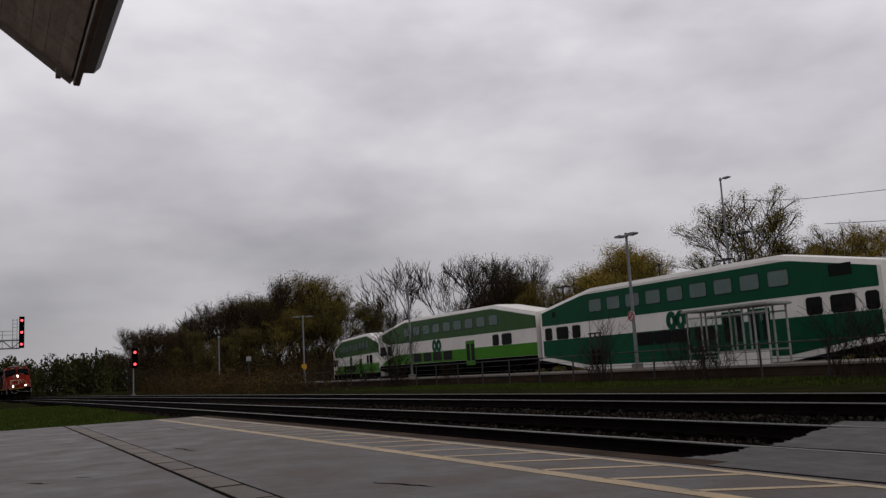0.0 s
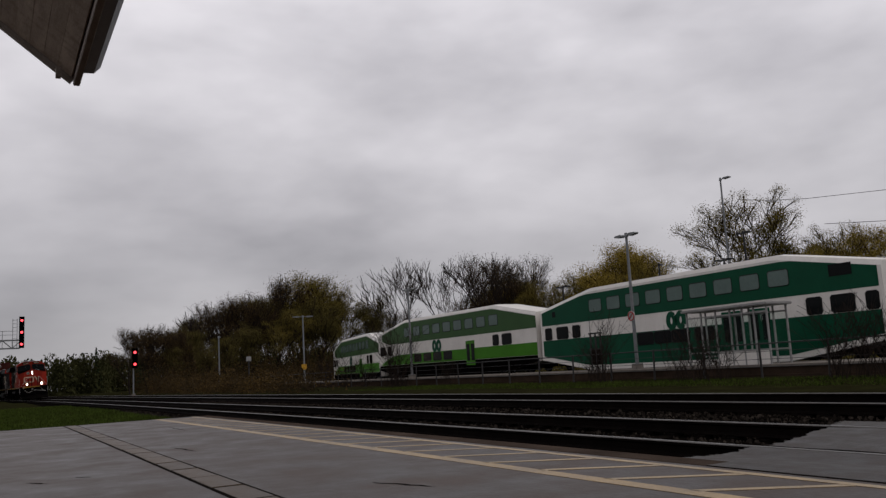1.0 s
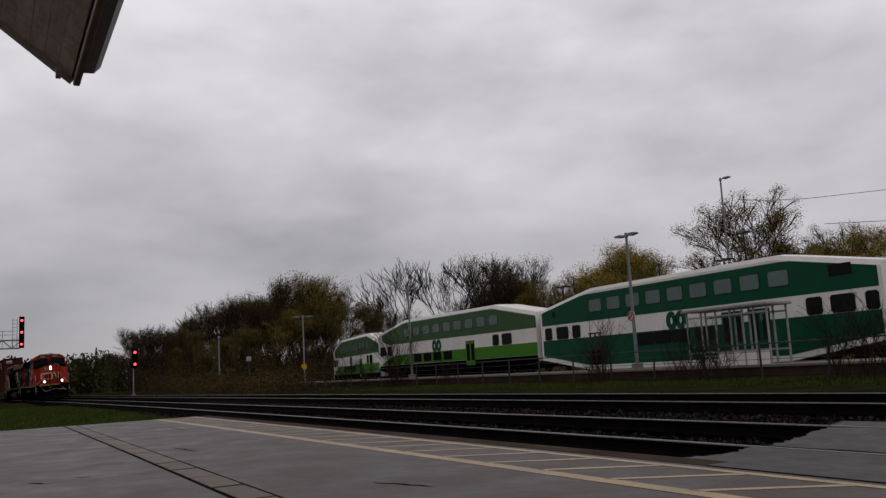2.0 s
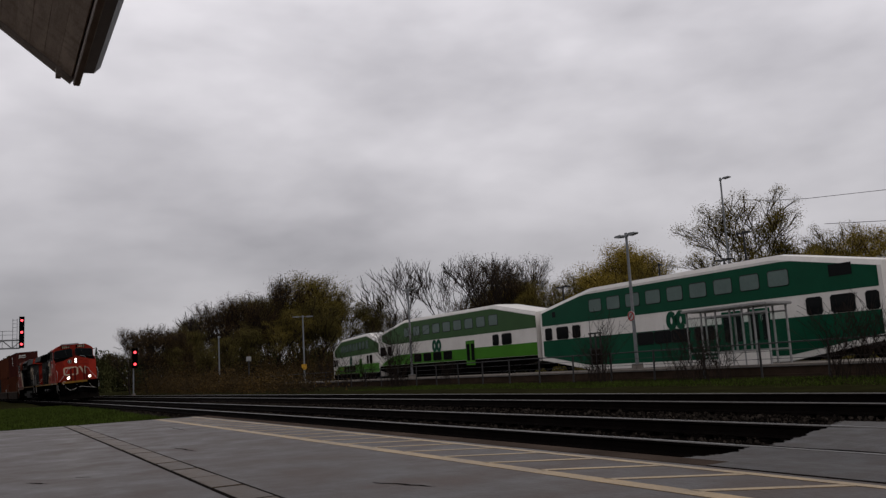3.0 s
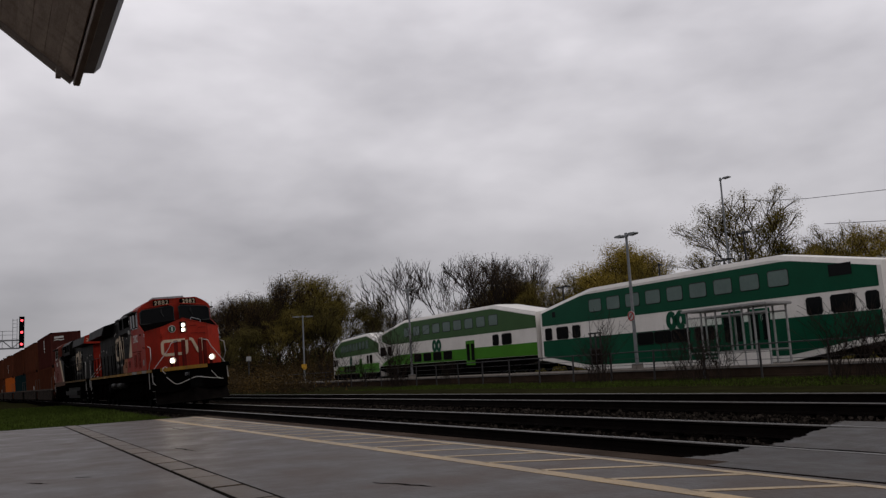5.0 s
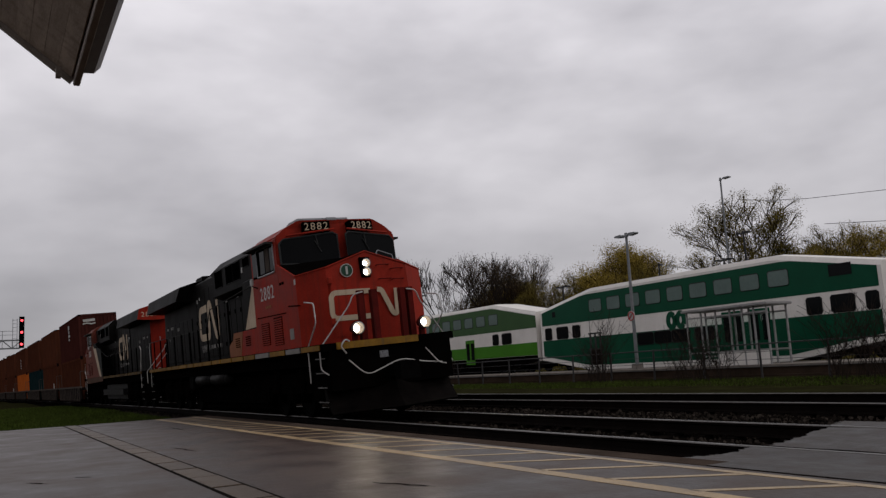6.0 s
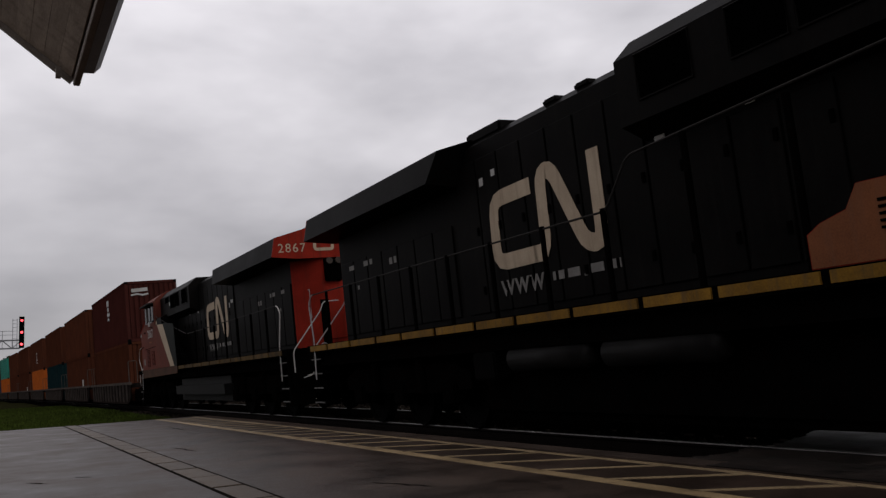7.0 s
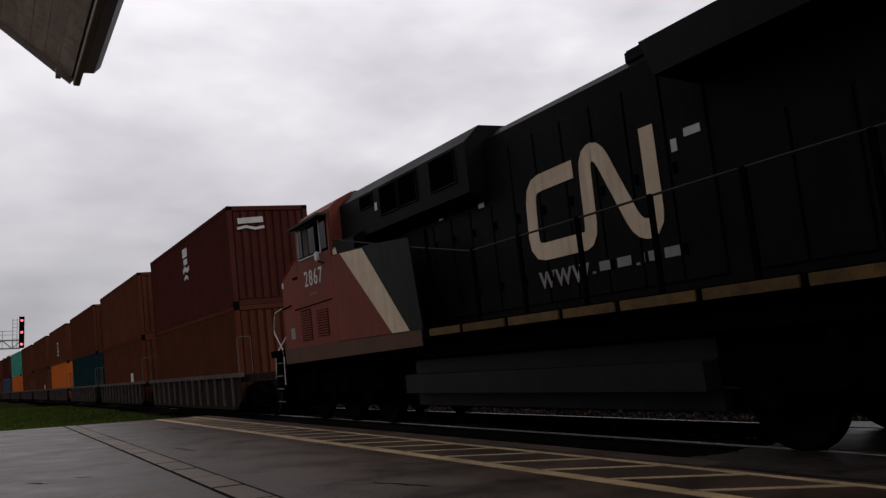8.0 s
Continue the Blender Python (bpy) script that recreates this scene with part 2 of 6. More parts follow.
# containers
M_CMAROON = surf("maroon_container", (0.055, 0.016, 0.013), (0.036, 0.0115, 0.0095), scale=1.0, rough=0.6, bump=0.1, streak=0.4, streak_col=(0.05, 0.02, 0.016), vary=0.12, spec=0.0)
M_CBROWN = surf("rust_brown_container", (0.075, 0.024, 0.0125), (0.047, 0.0165, 0.01), scale=1.0, rough=0.6, bump=0.1, streak=0.4, streak_col=(0.07, 0.03, 0.02), vary=0.15, spec=0.0)
M_CORANGE = surf("orange_container", (0.42, 0.1, 0.018), (0.3, 0.07, 0.014), scale=1.0, rough=0.6, bump=0.1, streak=0.3, spec=0.0)
M_CTEAL = surf("dark_teal_container", (0.008, 0.022, 0.024), (0.005, 0.014, 0.016), scale=1.0, rough=0.6, bump=0.1, streak=0.3, spec=0.0)
M_CGREEN = surf("sea_green_container", (0.03, 0.22, 0.16), (0.02, 0.15, 0.11), scale=1.0, rough=0.6, bump=0.1, streak=0.3, spec=0.05)
M_CBLUE = surf("navy_container", (0.018, 0.028, 0.055), rough=0.6, bump=0.1, streak=0.3, spec=0.05)
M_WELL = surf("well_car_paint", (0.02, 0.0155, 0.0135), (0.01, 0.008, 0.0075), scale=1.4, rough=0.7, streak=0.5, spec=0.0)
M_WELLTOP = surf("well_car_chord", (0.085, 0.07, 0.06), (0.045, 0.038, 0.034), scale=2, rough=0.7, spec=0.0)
# commuter train
M_GDARK = surf("dark_green_coach", (0.004, 0.064, 0.032), (0.003, 0.048, 0.024), scale=0.6, rough=0.38, rough2=0.28, bump=0.02, fine=20, spec=0.08)
M_GMID = surf("olive_green_coach", (0.045, 0.098, 0.036), (0.036, 0.079, 0.029), scale=0.6, rough=0.4, bump=0.02, fine=20, spec=0.08)
M_GLIME = surf("bright_green_coach", (0.048, 0.185, 0.012), (0.04, 0.148, 0.01), scale=0.6, rough=0.4, bump=0.02, fine=20, spec=0.08)
M_GWHITE = surf("white_coach", (0.7, 0.67, 0.63), (0.58, 0.55, 0.51), scale=0.7, rough=0.45, bump=0.02, fine=20, streak=0.18, streak_col=(0.38, 0.35, 0.32))
# upper windows: the sky's reflection put into the glass colour as a pale tone
M_GLASS_UP = glass("pale_reflecting_coach_glass", (0.12, 0.165, 0.15), 0.12, 0.12)
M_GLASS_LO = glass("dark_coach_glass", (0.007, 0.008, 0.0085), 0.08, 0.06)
M_RUBBER = surf("window_rubber", (0.02, 0.02, 0.02), rough=0.7)
# station things
M_POLE = surf("galvanised_pole", (0.20, 0.205, 0.21), (0.14, 0.145, 0.15), scale=2, rough=0.5, metal=0.4)
M_DKPOLE = surf("dark_pole", (0.035, 0.034, 0.034), rough=0.6)
M_SHGLASS = bpy.data.materials.new("shelter_glass")
M_SHGLASS.use_nodes = True
_p = M_SHGLASS.node_tree.nodes["Principled BSDF"]
_p.inputs["Base Color"].default_value = (0.86, 0.92, 0.90, 1)
_p.inputs["Transmission Weight"].default_value = 1.0
_p.inputs["Roughness"].default_value = 0.03
_p.inputs["IOR"].default_value = 1.06
M_SHFRAME = surf("pale_aluminium", (0.3, 0.295, 0.285), (0.22, 0.215, 0.21), scale=2, rough=0.5, metal=0.2)
M_SIGNY = surf("yellow_sign", (0.60, 0.32, 0.03), rough=0.5, bump=0)
M_SIGNR = surf("red_sign", (0.45, 0.03, 0.03), rough=0.5, bump=0)
# plants
M_BARK = surf("bark", (0.036, 0.028, 0.023), (0.017, 0.0135, 0.0115), scale=3, rough=0.95, bump=0.6, spec=0.0)
M_TWIG = surf("twigs", (0.032, 0.024, 0.02), (0.018, 0.014, 0.012), scale=1.0, rough=0.95, bump=0, spec=0.0)
M_LEAF_G = surf("spring_leaf", (0.165, 0.128, 0.030), (0.085, 0.066, 0.018), scale=0.5, rough=0.8, bump=0, vary=0.4, spec=0.0)
M_LEAF_Y = surf("yellow_catkins", (0.32, 0.235, 0.05), (0.18, 0.132, 0.03), scale=0.5, rough=0.8, bump=0, vary=0.4, spec=0.0)
M_LEAF_B = surf("bud_brown", (0.05, 0.036, 0.02), (0.024, 0.018, 0.011), scale=0.5, rough=0.9, bump=0, vary=0.4, spec=0.0)
M_LEAF_M = surf("olive_leaf", (0.115, 0.094, 0.028), (0.058, 0.048, 0.017), scale=0.4, rough=0.85, bump=0, vary=0.45, spec=0.0)
M_LEAF_O = surf("ochre_brush", (0.092, 0.058, 0.021), (0.044, 0.029, 0.013), scale=0.5, rough=0.9, bump=0, vary=0.45, spec=0.0)
M_WOODS = surf("far_foliage", (0.050, 0.050, 0.019), (0.022, 0.023, 0.010), scale=0.25, rough=0.95, bump=0, vary=0.4, spec=0.0)
M_LEAF_D = surf("conifer_green", (0.022, 0.034, 0.016), (0.012, 0.020, 0.010), scale=0.5, rough=0.9, bump=0, vary=0.35, spec=0.0)


# ---------- mesh helpers ----------
def box(bm, x0, x1, y0, y1, z0, z1, m=None):
    r = bmesh.ops.create_cube(bm, size=1.0)
    t = Matrix.Translation(((x0 + x1) / 2, (y0 + y1) / 2, (z0 + z1) / 2)) @ Matrix.Diagonal((x1 - x0, y1 - y0, z1 - z0, 1))
    bmesh.ops.transform(bm, matrix=(m @ t) if m else t, verts=r["verts"])
    return r["verts"]


def bbox(x0, x1, y0, y1, z0, z1, bevel=0.02, seg=2):
    bm = bmesh.new()
    box(bm, x0, x1, y0, y1, z0, z1)
    bmesh.ops.bevel(bm, geom=bm.edges[:], offset=bevel, segments=seg, affect="EDGES")
    return bm


def prism(bm, pts, a, b, axis="x"):
    """Extrudes a closed outline from a to b along an axis; pts are the other two coordinates in order."""
    def at(p, d):
        return {"x": (d, p[0], p[1]), "y": (p[0], d, p[1]), "z": (p[0], p[1], d)}[axis]
    lo = [bm.verts.new(at(p, a)) for p in pts]
    hi = [bm.verts.new(at(p, b)) for p in pts]
    bm.faces.new(lo)
    bm.faces.new(hi[::-1])
    for i in range(len(pts)):
        j = (i + 1) % len(pts)
        bm.faces.new((lo[j], lo[i], hi[i], hi[j]))
    bmesh.ops.recalc_face_normals(bm, faces=bm.faces[:])
    return lo + hi


def cyl(bm, a, b, r0, r1=None, n=12):
    a, b = Vector(a), Vector(b)
    d = b - a
    r = bmesh.ops.create_cone(bm, cap_ends=True, segments=n, radius1=r0, radius2=r0 if r1 is None else r1, depth=d.length)
    m = Matrix.Translation((a + b) / 2) @ d.to_track_quat("Z", "Y").to_matrix().to_4x4()
    bmesh.ops.transform(bm, matrix=m, verts=r["verts"])
    return r["verts"]


def tube(bm, pts, r, n=8):
    pts = [Vector(p) for p in pts]
    rings = []
    for i, p in enumerate(pts):
        d = (pts[min(i + 1, len(pts) - 1)] - pts[max(i - 1, 0)]).normalized()
        q = d.to_track_quat("Z", "Y")
        rr = r[i] if isinstance(r, (list, tuple)) else r
        rings.append([bm.verts.new(p + q @ Vector((math.cos(2 * math.pi * k / n) * rr, math.sin(2 * math.pi * k / n) * rr, 0))) for k in range(n)])
    for a, b in zip(rings, rings[1:]):
        for k in range(n):
            bm.faces.new((a[k], a[(k + 1) % n], b[(k + 1) % n], b[k]))
    bm.faces.new(rings[0][::-1])
    bm.faces.new(rings[-1])


def rounded(pts, r=0.05, n=4):
    """A path with its inner corners rounded off."""
    pts = [Vector(p) for p in pts]
    out = [pts[0]]
    for a, b, c in zip(pts, pts[1:], pts[2:]):
        u = b + (a - b).normalized() * min(r, (a - b).length * 0.45)
        w = b + (c - b).normalized() * min(r, (c - b).length * 0.45)
        for k in range(n + 1):
            t = k / n
            out.append((u * (1 - t) + b * t) * (1 - t) + (b * (1 - t) + w * t) * t)
    return out + [pts[-1]]


def mesh_of(name, bm, material, smooth=False):
    me = bpy.data.meshes.new(name)
    bm.to_mesh(me)
    bm.free()
    me.materials.append(material)
    if smooth:
        for p in me.polygons:
            p.use_smooth = True
    return me


def part(name, bm, material, parent, label="", smooth=False):
    """Links a bmesh as one mesh object under a thing or a part."""
    ob = new(name, mesh_of(name, bm, material, smooth))
    ob.parent = parent
    if label:
        tagged(ob, label)
    return ob


def thing(name, label, category, group="", m=None, bm=None, material=None, kind="", smooth=False):
    ob = new(name, mesh_of(name, bm, material, smooth) if bm else None)
    tagged(ob, label, category, group, kind)
    if m:
        ob.matrix_basis = m
    return ob


def soup(name, verts, faces, material):
    me = bpy.data.meshes.new(name)
    me.from_pydata(verts, [], faces)
    me.materials.append(material)
    me.update()
    return me


def letters(text, size, depth=0.006):
    """The mesh of a line of writing, centred, in the xy plane."""
    cu = bpy.data.curves.new("writing", "FONT")
    cu.body, cu.size, cu.extrude, cu.align_x, cu.align_y = text, size, depth, "CENTER", "CENTER"
    ob = bpy.data.objects.new("writing", cu)
    me = bpy.data.meshes.new_from_object(ob)
    bpy.data.objects.remove(ob)
    bm = bmesh.new()
    bm.from_mesh(me)
    bpy.data.meshes.remove(me)
    return bm


def moved(bm, m):
    bmesh.ops.transform(bm, matrix=m, verts=bm.verts[:])
    return bm


def stroke(bm, pts, w, t, m):
    """A flat rounded stroke of width w and thickness t along a path in the xy plane."""
    left, right = [], []
    pts = [Vector((p[0], p[1], 0)) for p in pts]
    for i, p in enumerate(pts):
        d = (pts[min(i + 1, len(pts) - 1)] - pts[max(i - 1, 0)]).normalized()
        nrm = Vector((-d.y, d.x, 0)) * w / 2
        left.append(p + nrm)
        right.append(p - nrm)
    for zz in (t,):
        lo = [(bm.verts.new(m @ Vector((a.x, a.y, 0))), bm.verts.new(m @ Vector((b.x, b.y, 0)))) for a, b in zip(left, right)]
        hi = [(bm.verts.new(m @ Vector((a.x, a.y, zz))), bm.verts.new(m @ Vector((b.x, b.y, zz)))) for a, b in zip(left, right)]
        for i in range(len(pts) - 1):
            bm.faces.new((hi[i][0], hi[i + 1][0], hi[i + 1][1], hi[i][1]))
            bm.faces.new((lo[i][0], lo[i + 1][0], hi[i + 1][0], hi[i][0]))
            bm.faces.new((lo[i][1], lo[i + 1][1], hi[i + 1][1], hi[i][1]))
        bm.faces.new((lo[0][0], lo[0][1], hi[0][1], hi[0][0]))
        bm.faces.new((lo[-1][0], lo[-1][1], hi[-1][1], hi[-1][0]))
    bmesh.ops.recalc_face_normals(bm, faces=bm.faces[:])


# ---------- ground, tracks, platforms ----------
def ground_height(x, y):
    n = y - BEND * x * x / 2 if x > -400 else y + 33
    u = 0.05 * noise.noise(Vector((x * 0.15, y * 0.15, 0))) + 0.03 * noise.noise(Vector((x * 0.6, y * 0.6, 4)))
    if 5.0 < n < 15.0:
        k = min(1.0, (n - 5.0) / 0.6, (15.0 - n) / 1.6)
        return -0.10 - 0.38 * k + u * (1 - k)
    if n >= 15.0:
        return -0.12 + u
    if x > -25.0:
        return -0.35
    return -0.05 + u


def make_ground():
    xs = [-2500, -1200, -700, -450, -330, -260] + [-220 + 4 * i for i in range(30)] + [-100 + 1.5 * i for i in range(85)] + [30, 40, 60, 100, 200, 500, 1500]
    ys = [-1500, -600, -250, -120, -60, -30, -15] + [-10 + 1.2 * i for i in range(12)] + [4.6 + 0.5 * i for i in range(48)] + [29, 31, 34, 38, 44, 52, 64, 80, 110, 160, 260, 500, 1000, 2500]
    v = [(x, y, ground_height(x, y)) for x in xs for y in ys]
    w = len(ys)
    f = [(i * w + j, (i + 1) * w + j, (i + 1) * w + j + 1, i * w + j + 1) for i in range(len(xs) - 1) for j in range(w - 1)]
    ob = new("ground", soup("ground", v, f, M_GRASSG))
    tagged(ob, "grassy and earthy ground under the railway line", "ground", kind="structure")


make_ground()


def strip(name, n0, n1, z0, z1, s0, s1, material, parent=None, ds=2.0, label="", crown=None, skew=0.0):
    """A slab that follows the line from s0 to s1, between n0 and n1."""
    bm = bmesh.new()
    k = max(2, int((s1 - s0) / ds) + 1)
    prof = crown or [(n0, z0), (n0, z1), (n1, z1), (n1, z0)]
    rings = []
    for i in range(k):
        s = s0 + (s1 - s0) * i / (k - 1)
        rings.append([bm.verts.new(along(s, n + skew * s, z)) for n, z in prof])
    for a, b in zip(rings, rings[1:]):
        for j in range(len(prof)):
            q = (j + 1) % len(prof)
            bm.faces.new((a[j], a[q], b[q], b[j]))
    bm.faces.new(rings[0])
    bm.faces.new(rings[-1][::-1])
    bmesh.ops.recalc_face_normals(bm, faces=bm.faces[:])
    ob = new(name, mesh_of(name, bm, material))
    if parent:
        ob.parent = parent
    if label:
        tagged(ob, label)
    return ob


S0, S1 = -330.0, 40.0


def rail_profile(n, z):
    half = [(0.070, -0.172), (0.070, -0.158), (0.014, -0.135), (0.010, -0.055), (0.035, -0.040), (0.036, -0.012)]
    return [(n - a, z + b) for a, b in half] + [(n + a, z + b) for a, b in half[::-1]]


def make_track(name, centre, z, label, cant):
    tr = thing(name, label, "railway track", kind="structure")
    for side in (-1, 1):
        n = centre + side * 0.7525
        zr = z + side * 0.7525 * math.sin(cant)
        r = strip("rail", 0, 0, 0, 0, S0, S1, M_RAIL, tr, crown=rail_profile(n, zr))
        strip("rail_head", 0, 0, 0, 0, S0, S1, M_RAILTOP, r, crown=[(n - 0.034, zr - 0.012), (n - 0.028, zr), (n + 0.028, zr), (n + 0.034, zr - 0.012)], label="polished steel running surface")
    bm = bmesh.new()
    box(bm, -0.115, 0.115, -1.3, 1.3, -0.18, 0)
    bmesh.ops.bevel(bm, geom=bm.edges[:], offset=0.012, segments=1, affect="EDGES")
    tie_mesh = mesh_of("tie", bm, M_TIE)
    bm = bmesh.new()
    for sx in (-1, 1):
        for sy in (-0.14, 0.14):
            box(bm, -0.09, 0.09, sx * 0.7525 - 0.16, sx * 0.7525 + 0.16, 0, 0.018) if sy > 0 else None
            box(bm, -0.05, -0.02, sx * 0.7525 + sy - 0.02, sx * 0.7525 + sy + 0.02, 0.018, 0.05)
    plate_mesh = mesh_of("tie_plate", bm, M_RAIL)
    s = -60.0
    while s < 14:
        jit = random.uniform(-0.03, 0.03)
        p = along(s, centre, z - 0.19 + random.uniform(-0.012, 0.008))
        t = new("tie", tie_mesh)
        t.parent = tr
        t.matrix_basis = Matrix.Translation(p) @ Matrix.Rotation(math.atan(BEND * s) + jit, 4, "Z") @ Matrix.Rotation(cant, 4, "X")
        q = new("tie_plate", plate_mesh)
        q.parent = t
        s += 0.53
    # those far down the line
    v, f = [], []
    s = -60.5
    while s > -200:
        c = along(s, centre, z - 0.19)
        k = len(v)
        for dz in (-0.15, 0):
            for dx, dy in ((-0.115, -1.3), (0.115, -1.3), (0.115, 1.3), (-0.115, 1.3)):
                v.append((c.x + dx, c.y + dy, c.z + dz + dy * math.sin(cant)))
        f += [(k + 4, k + 5, k + 6, k + 7), (k, k + 1, k + 5, k + 4), (k + 1, k + 2, k + 6, k + 5), (k + 2, k + 3, k + 7, k + 6), (k + 3, k, k + 4, k + 7)]
        s -= 0.53
    far = new("far_ties", soup("far_ties", v, f, M_TIE))
    far.parent = tr
    tagged(far, kind="stuff")


make_track("track_near", NEAR, 0.0, "near main track with worn rails on dark timber ties", CANT)
make_track("track_far", FAR, FAR_Z, "far main track with rusty rails on dark timber ties", radians(2.0))


def make_ballast():
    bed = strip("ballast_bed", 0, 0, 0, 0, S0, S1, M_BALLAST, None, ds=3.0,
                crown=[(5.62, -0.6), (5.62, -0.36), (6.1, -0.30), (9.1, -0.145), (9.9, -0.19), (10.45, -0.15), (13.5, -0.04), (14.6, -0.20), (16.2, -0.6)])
    tagged(bed, "near-black ballast bed under both main tracks", "ballast", kind="structure")
    rng = np.random.default_rng(3)
    base = [Vector(c).normalized() for c in ((1, 1, 1), (-1, 1, -1), (1, -1, -1), (-1, -1, 1), (0.2, 0, 1.3), (0, 1.3, 0), (1.2, 0, -0.3))]
    hull_bm = bmesh.new()
    for c in base:
        hull_bm.verts.new(c)
    bmesh.ops.convex_hull(hull_bm, input=hull_bm.verts[:])
    hull_bm.verts.index_update()
    hv = np.array([tuple(q.co) for q in hull_bm.verts])
    hf = [tuple(q.index for q in fa.verts) for fa in hull_bm.faces]
    hull_bm.free()
    v, f = [], []
    for _ in range(26000):
        s = -2.0 - 48.0 * rng.random() ** 1.6 + 8 * (rng.random() < 0.12)
        n = rng.choice([rng.uniform(5.7, 6.85), rng.uniform(7.05, 8.3), rng.uniform(8.5, 11.1), rng.uniform(8.5, 11.1), rng.uniform(11.4, 12.6), rng.uniform(12.8, 14.6)])
        if s > -6.3 and n < 9.0:
            continue
        z = np.interp(n, [5.62, 6.1, 9.1, 9.9, 10.45, 13.5, 14.6], [-0.36, -0.30, -0.145, -0.19, -0.15, -0.04, -0.20])
        r = rng.uniform(0.018, 0.042)
        if 8.55 < n < 11.0 and rng.random() < 0.5:
            z += 0.02
        a = rng.uniform(0, 6.28)
        c, w = math.cos(a), math.sin(a)
        sc = r * rng.uniform(0.7, 1.3, 3)
        q = hv * sc
        k = len(v)
        o = along(s, n, float(z) + r * 0.35)
        for x, y, zz in q:
            v.append((o.x + c * x - w * y, o.y + w * x + c * y, o.z + zz))
        f += [tuple(k + i for i in t) for t in hf]
    st = new("ballast_stones", soup("ballast_stones", v, f, M_STONE))
    tagged(st, "loose crushed ballast stones between the tracks", "stones", kind="stuff")


make_ballast()

CRACKS = [((-9.97, 0.37), (-9.67, 0.56)), ((-10.06, 0.83), (-9.89, 1.01)), ((-19.4, 3.5), (-17.7, 3.52)), ((-6.9, 2.9), (-6.2, 3.15)), ((-13.2, 2.4), (-12.1, 2.55)), ((-8.3, -0.4), (-8.0, 0.1))]
PLAT_END = -24.5


def make_platform():
    pl = thing("platform", "wet grey asphalt station platform with painted edge", "platform", kind="structure")
    strip("slab", -18.0, 5.30, -0.5, 0.0, PLAT_END, 30.0, M_ASPHALT, pl, ds=1.5)
    strip("edge_beam", 5.302, 5.60, -0.5, 0.004, PLAT_END, -5.4, M_EDGE, pl, ds=1.5, label="worn concrete platform edge")
    strip("yellow_line", 4.14, 4.30, -0.01, 0.004, PLAT_END + 0.1, 30.0, M_YELLOW, pl, ds=1.0, label="broad worn yellow line")
    strip("pale_line", 5.10, 5.19, -0.01, 0.004, PLAT_END + 0.1, 30.0, M_WHITEY, pl, ds=1.0, label="thin worn pale yellow line")
    s = -4.51 - 0.92 * 21
    while s < 12:
        a, b = along(s, 4.28), along(s + 0.60, 5.09)
        w = Vector((0.055, 0, 0))
        bm2 = bmesh.new()
        vs = [a - w, a + w, b + w, b - w]
        lo = [bm2.verts.new((q.x, q.y, -0.01)) for q in vs]
        hi = [bm2.verts.new((q.x, q.y, 0.004)) for q in vs]
        bm2.faces.new(hi)
        for i in range(4):
            bm2.faces.new((lo[i], lo[(i + 1) % 4], hi[(i + 1) % 4], hi[i]))
        part("hatch_bar", bm2, M_WHITEY, pl)
        s += 0.92
    # the band of pavers let into the asphalt
    rc = random.Random(5)
    for (xa, ya), (xb, yb) in CRACKS:
        bm2 = bmesh.new()
        n, va, vb = 8, [], []
        for i in range(n + 1):
            t = i / n
            x, y = xa + (xb - xa) * t, ya + (yb - ya) * t + rc.uniform(-0.02, 0.02)
            w = 0.018 * math.sin(math.pi * t) + 0.003
            va.append(bm2.verts.new((x, y - w, 0.003)))
            vb.append(bm2.verts.new((x, y + w, 0.003)))
        for i in range(n):
            bm2.faces.new((va[i], va[i + 1], vb[i + 1], vb[i]))
        part("crack", bm2, M_JOINT, pl)
    strip("paver_bed", 1.67, 2.01, -0.05, 0.002, PLAT_END + 0.05, 6.0, M_JOINT, pl, ds=1.5, skew=-0.00875)
    s = PLAT_END + 0.1
    while s < 4:
        ln = 0.98
        bm2 = bmesh.new()
        a = along(s + ln / 2, 1.84 - 0.00875 * s)
        box(bm2, -ln / 2 + 0.025, ln / 2 - 0.025, -0.135, 0.135, -0.03, 0.008)
        bmesh.ops.bevel(bm2, geom=bm2.edges[:], offset=0.006, segments=1, affect="EDGES")
        o = part("paver", bm2, M_PAVER, pl)
        o.matrix_basis = Matrix.Translation(a) @ Matrix.Rotation(math.atan(BEND * s) - 0.00875 + random.uniform(-0.006, 0.006), 4, "Z") @ Matrix.Translation((0, random.uniform(-0.006, 0.006), random.uniform(-0.003, 0.002)))
        s += ln
    # cracks and a seam near the edge
    strip("seam", 5.296, 5.312, -0.01, 0.0065, -5.4, 20.0, M_JOINT, pl, ds=1.0)
    strip("crossing_edge", 5.312, 5.64, -0.5, 0.005, -5.42, 20.0, M_PATCH, pl, ds=1.0)
    return pl


make_platform()


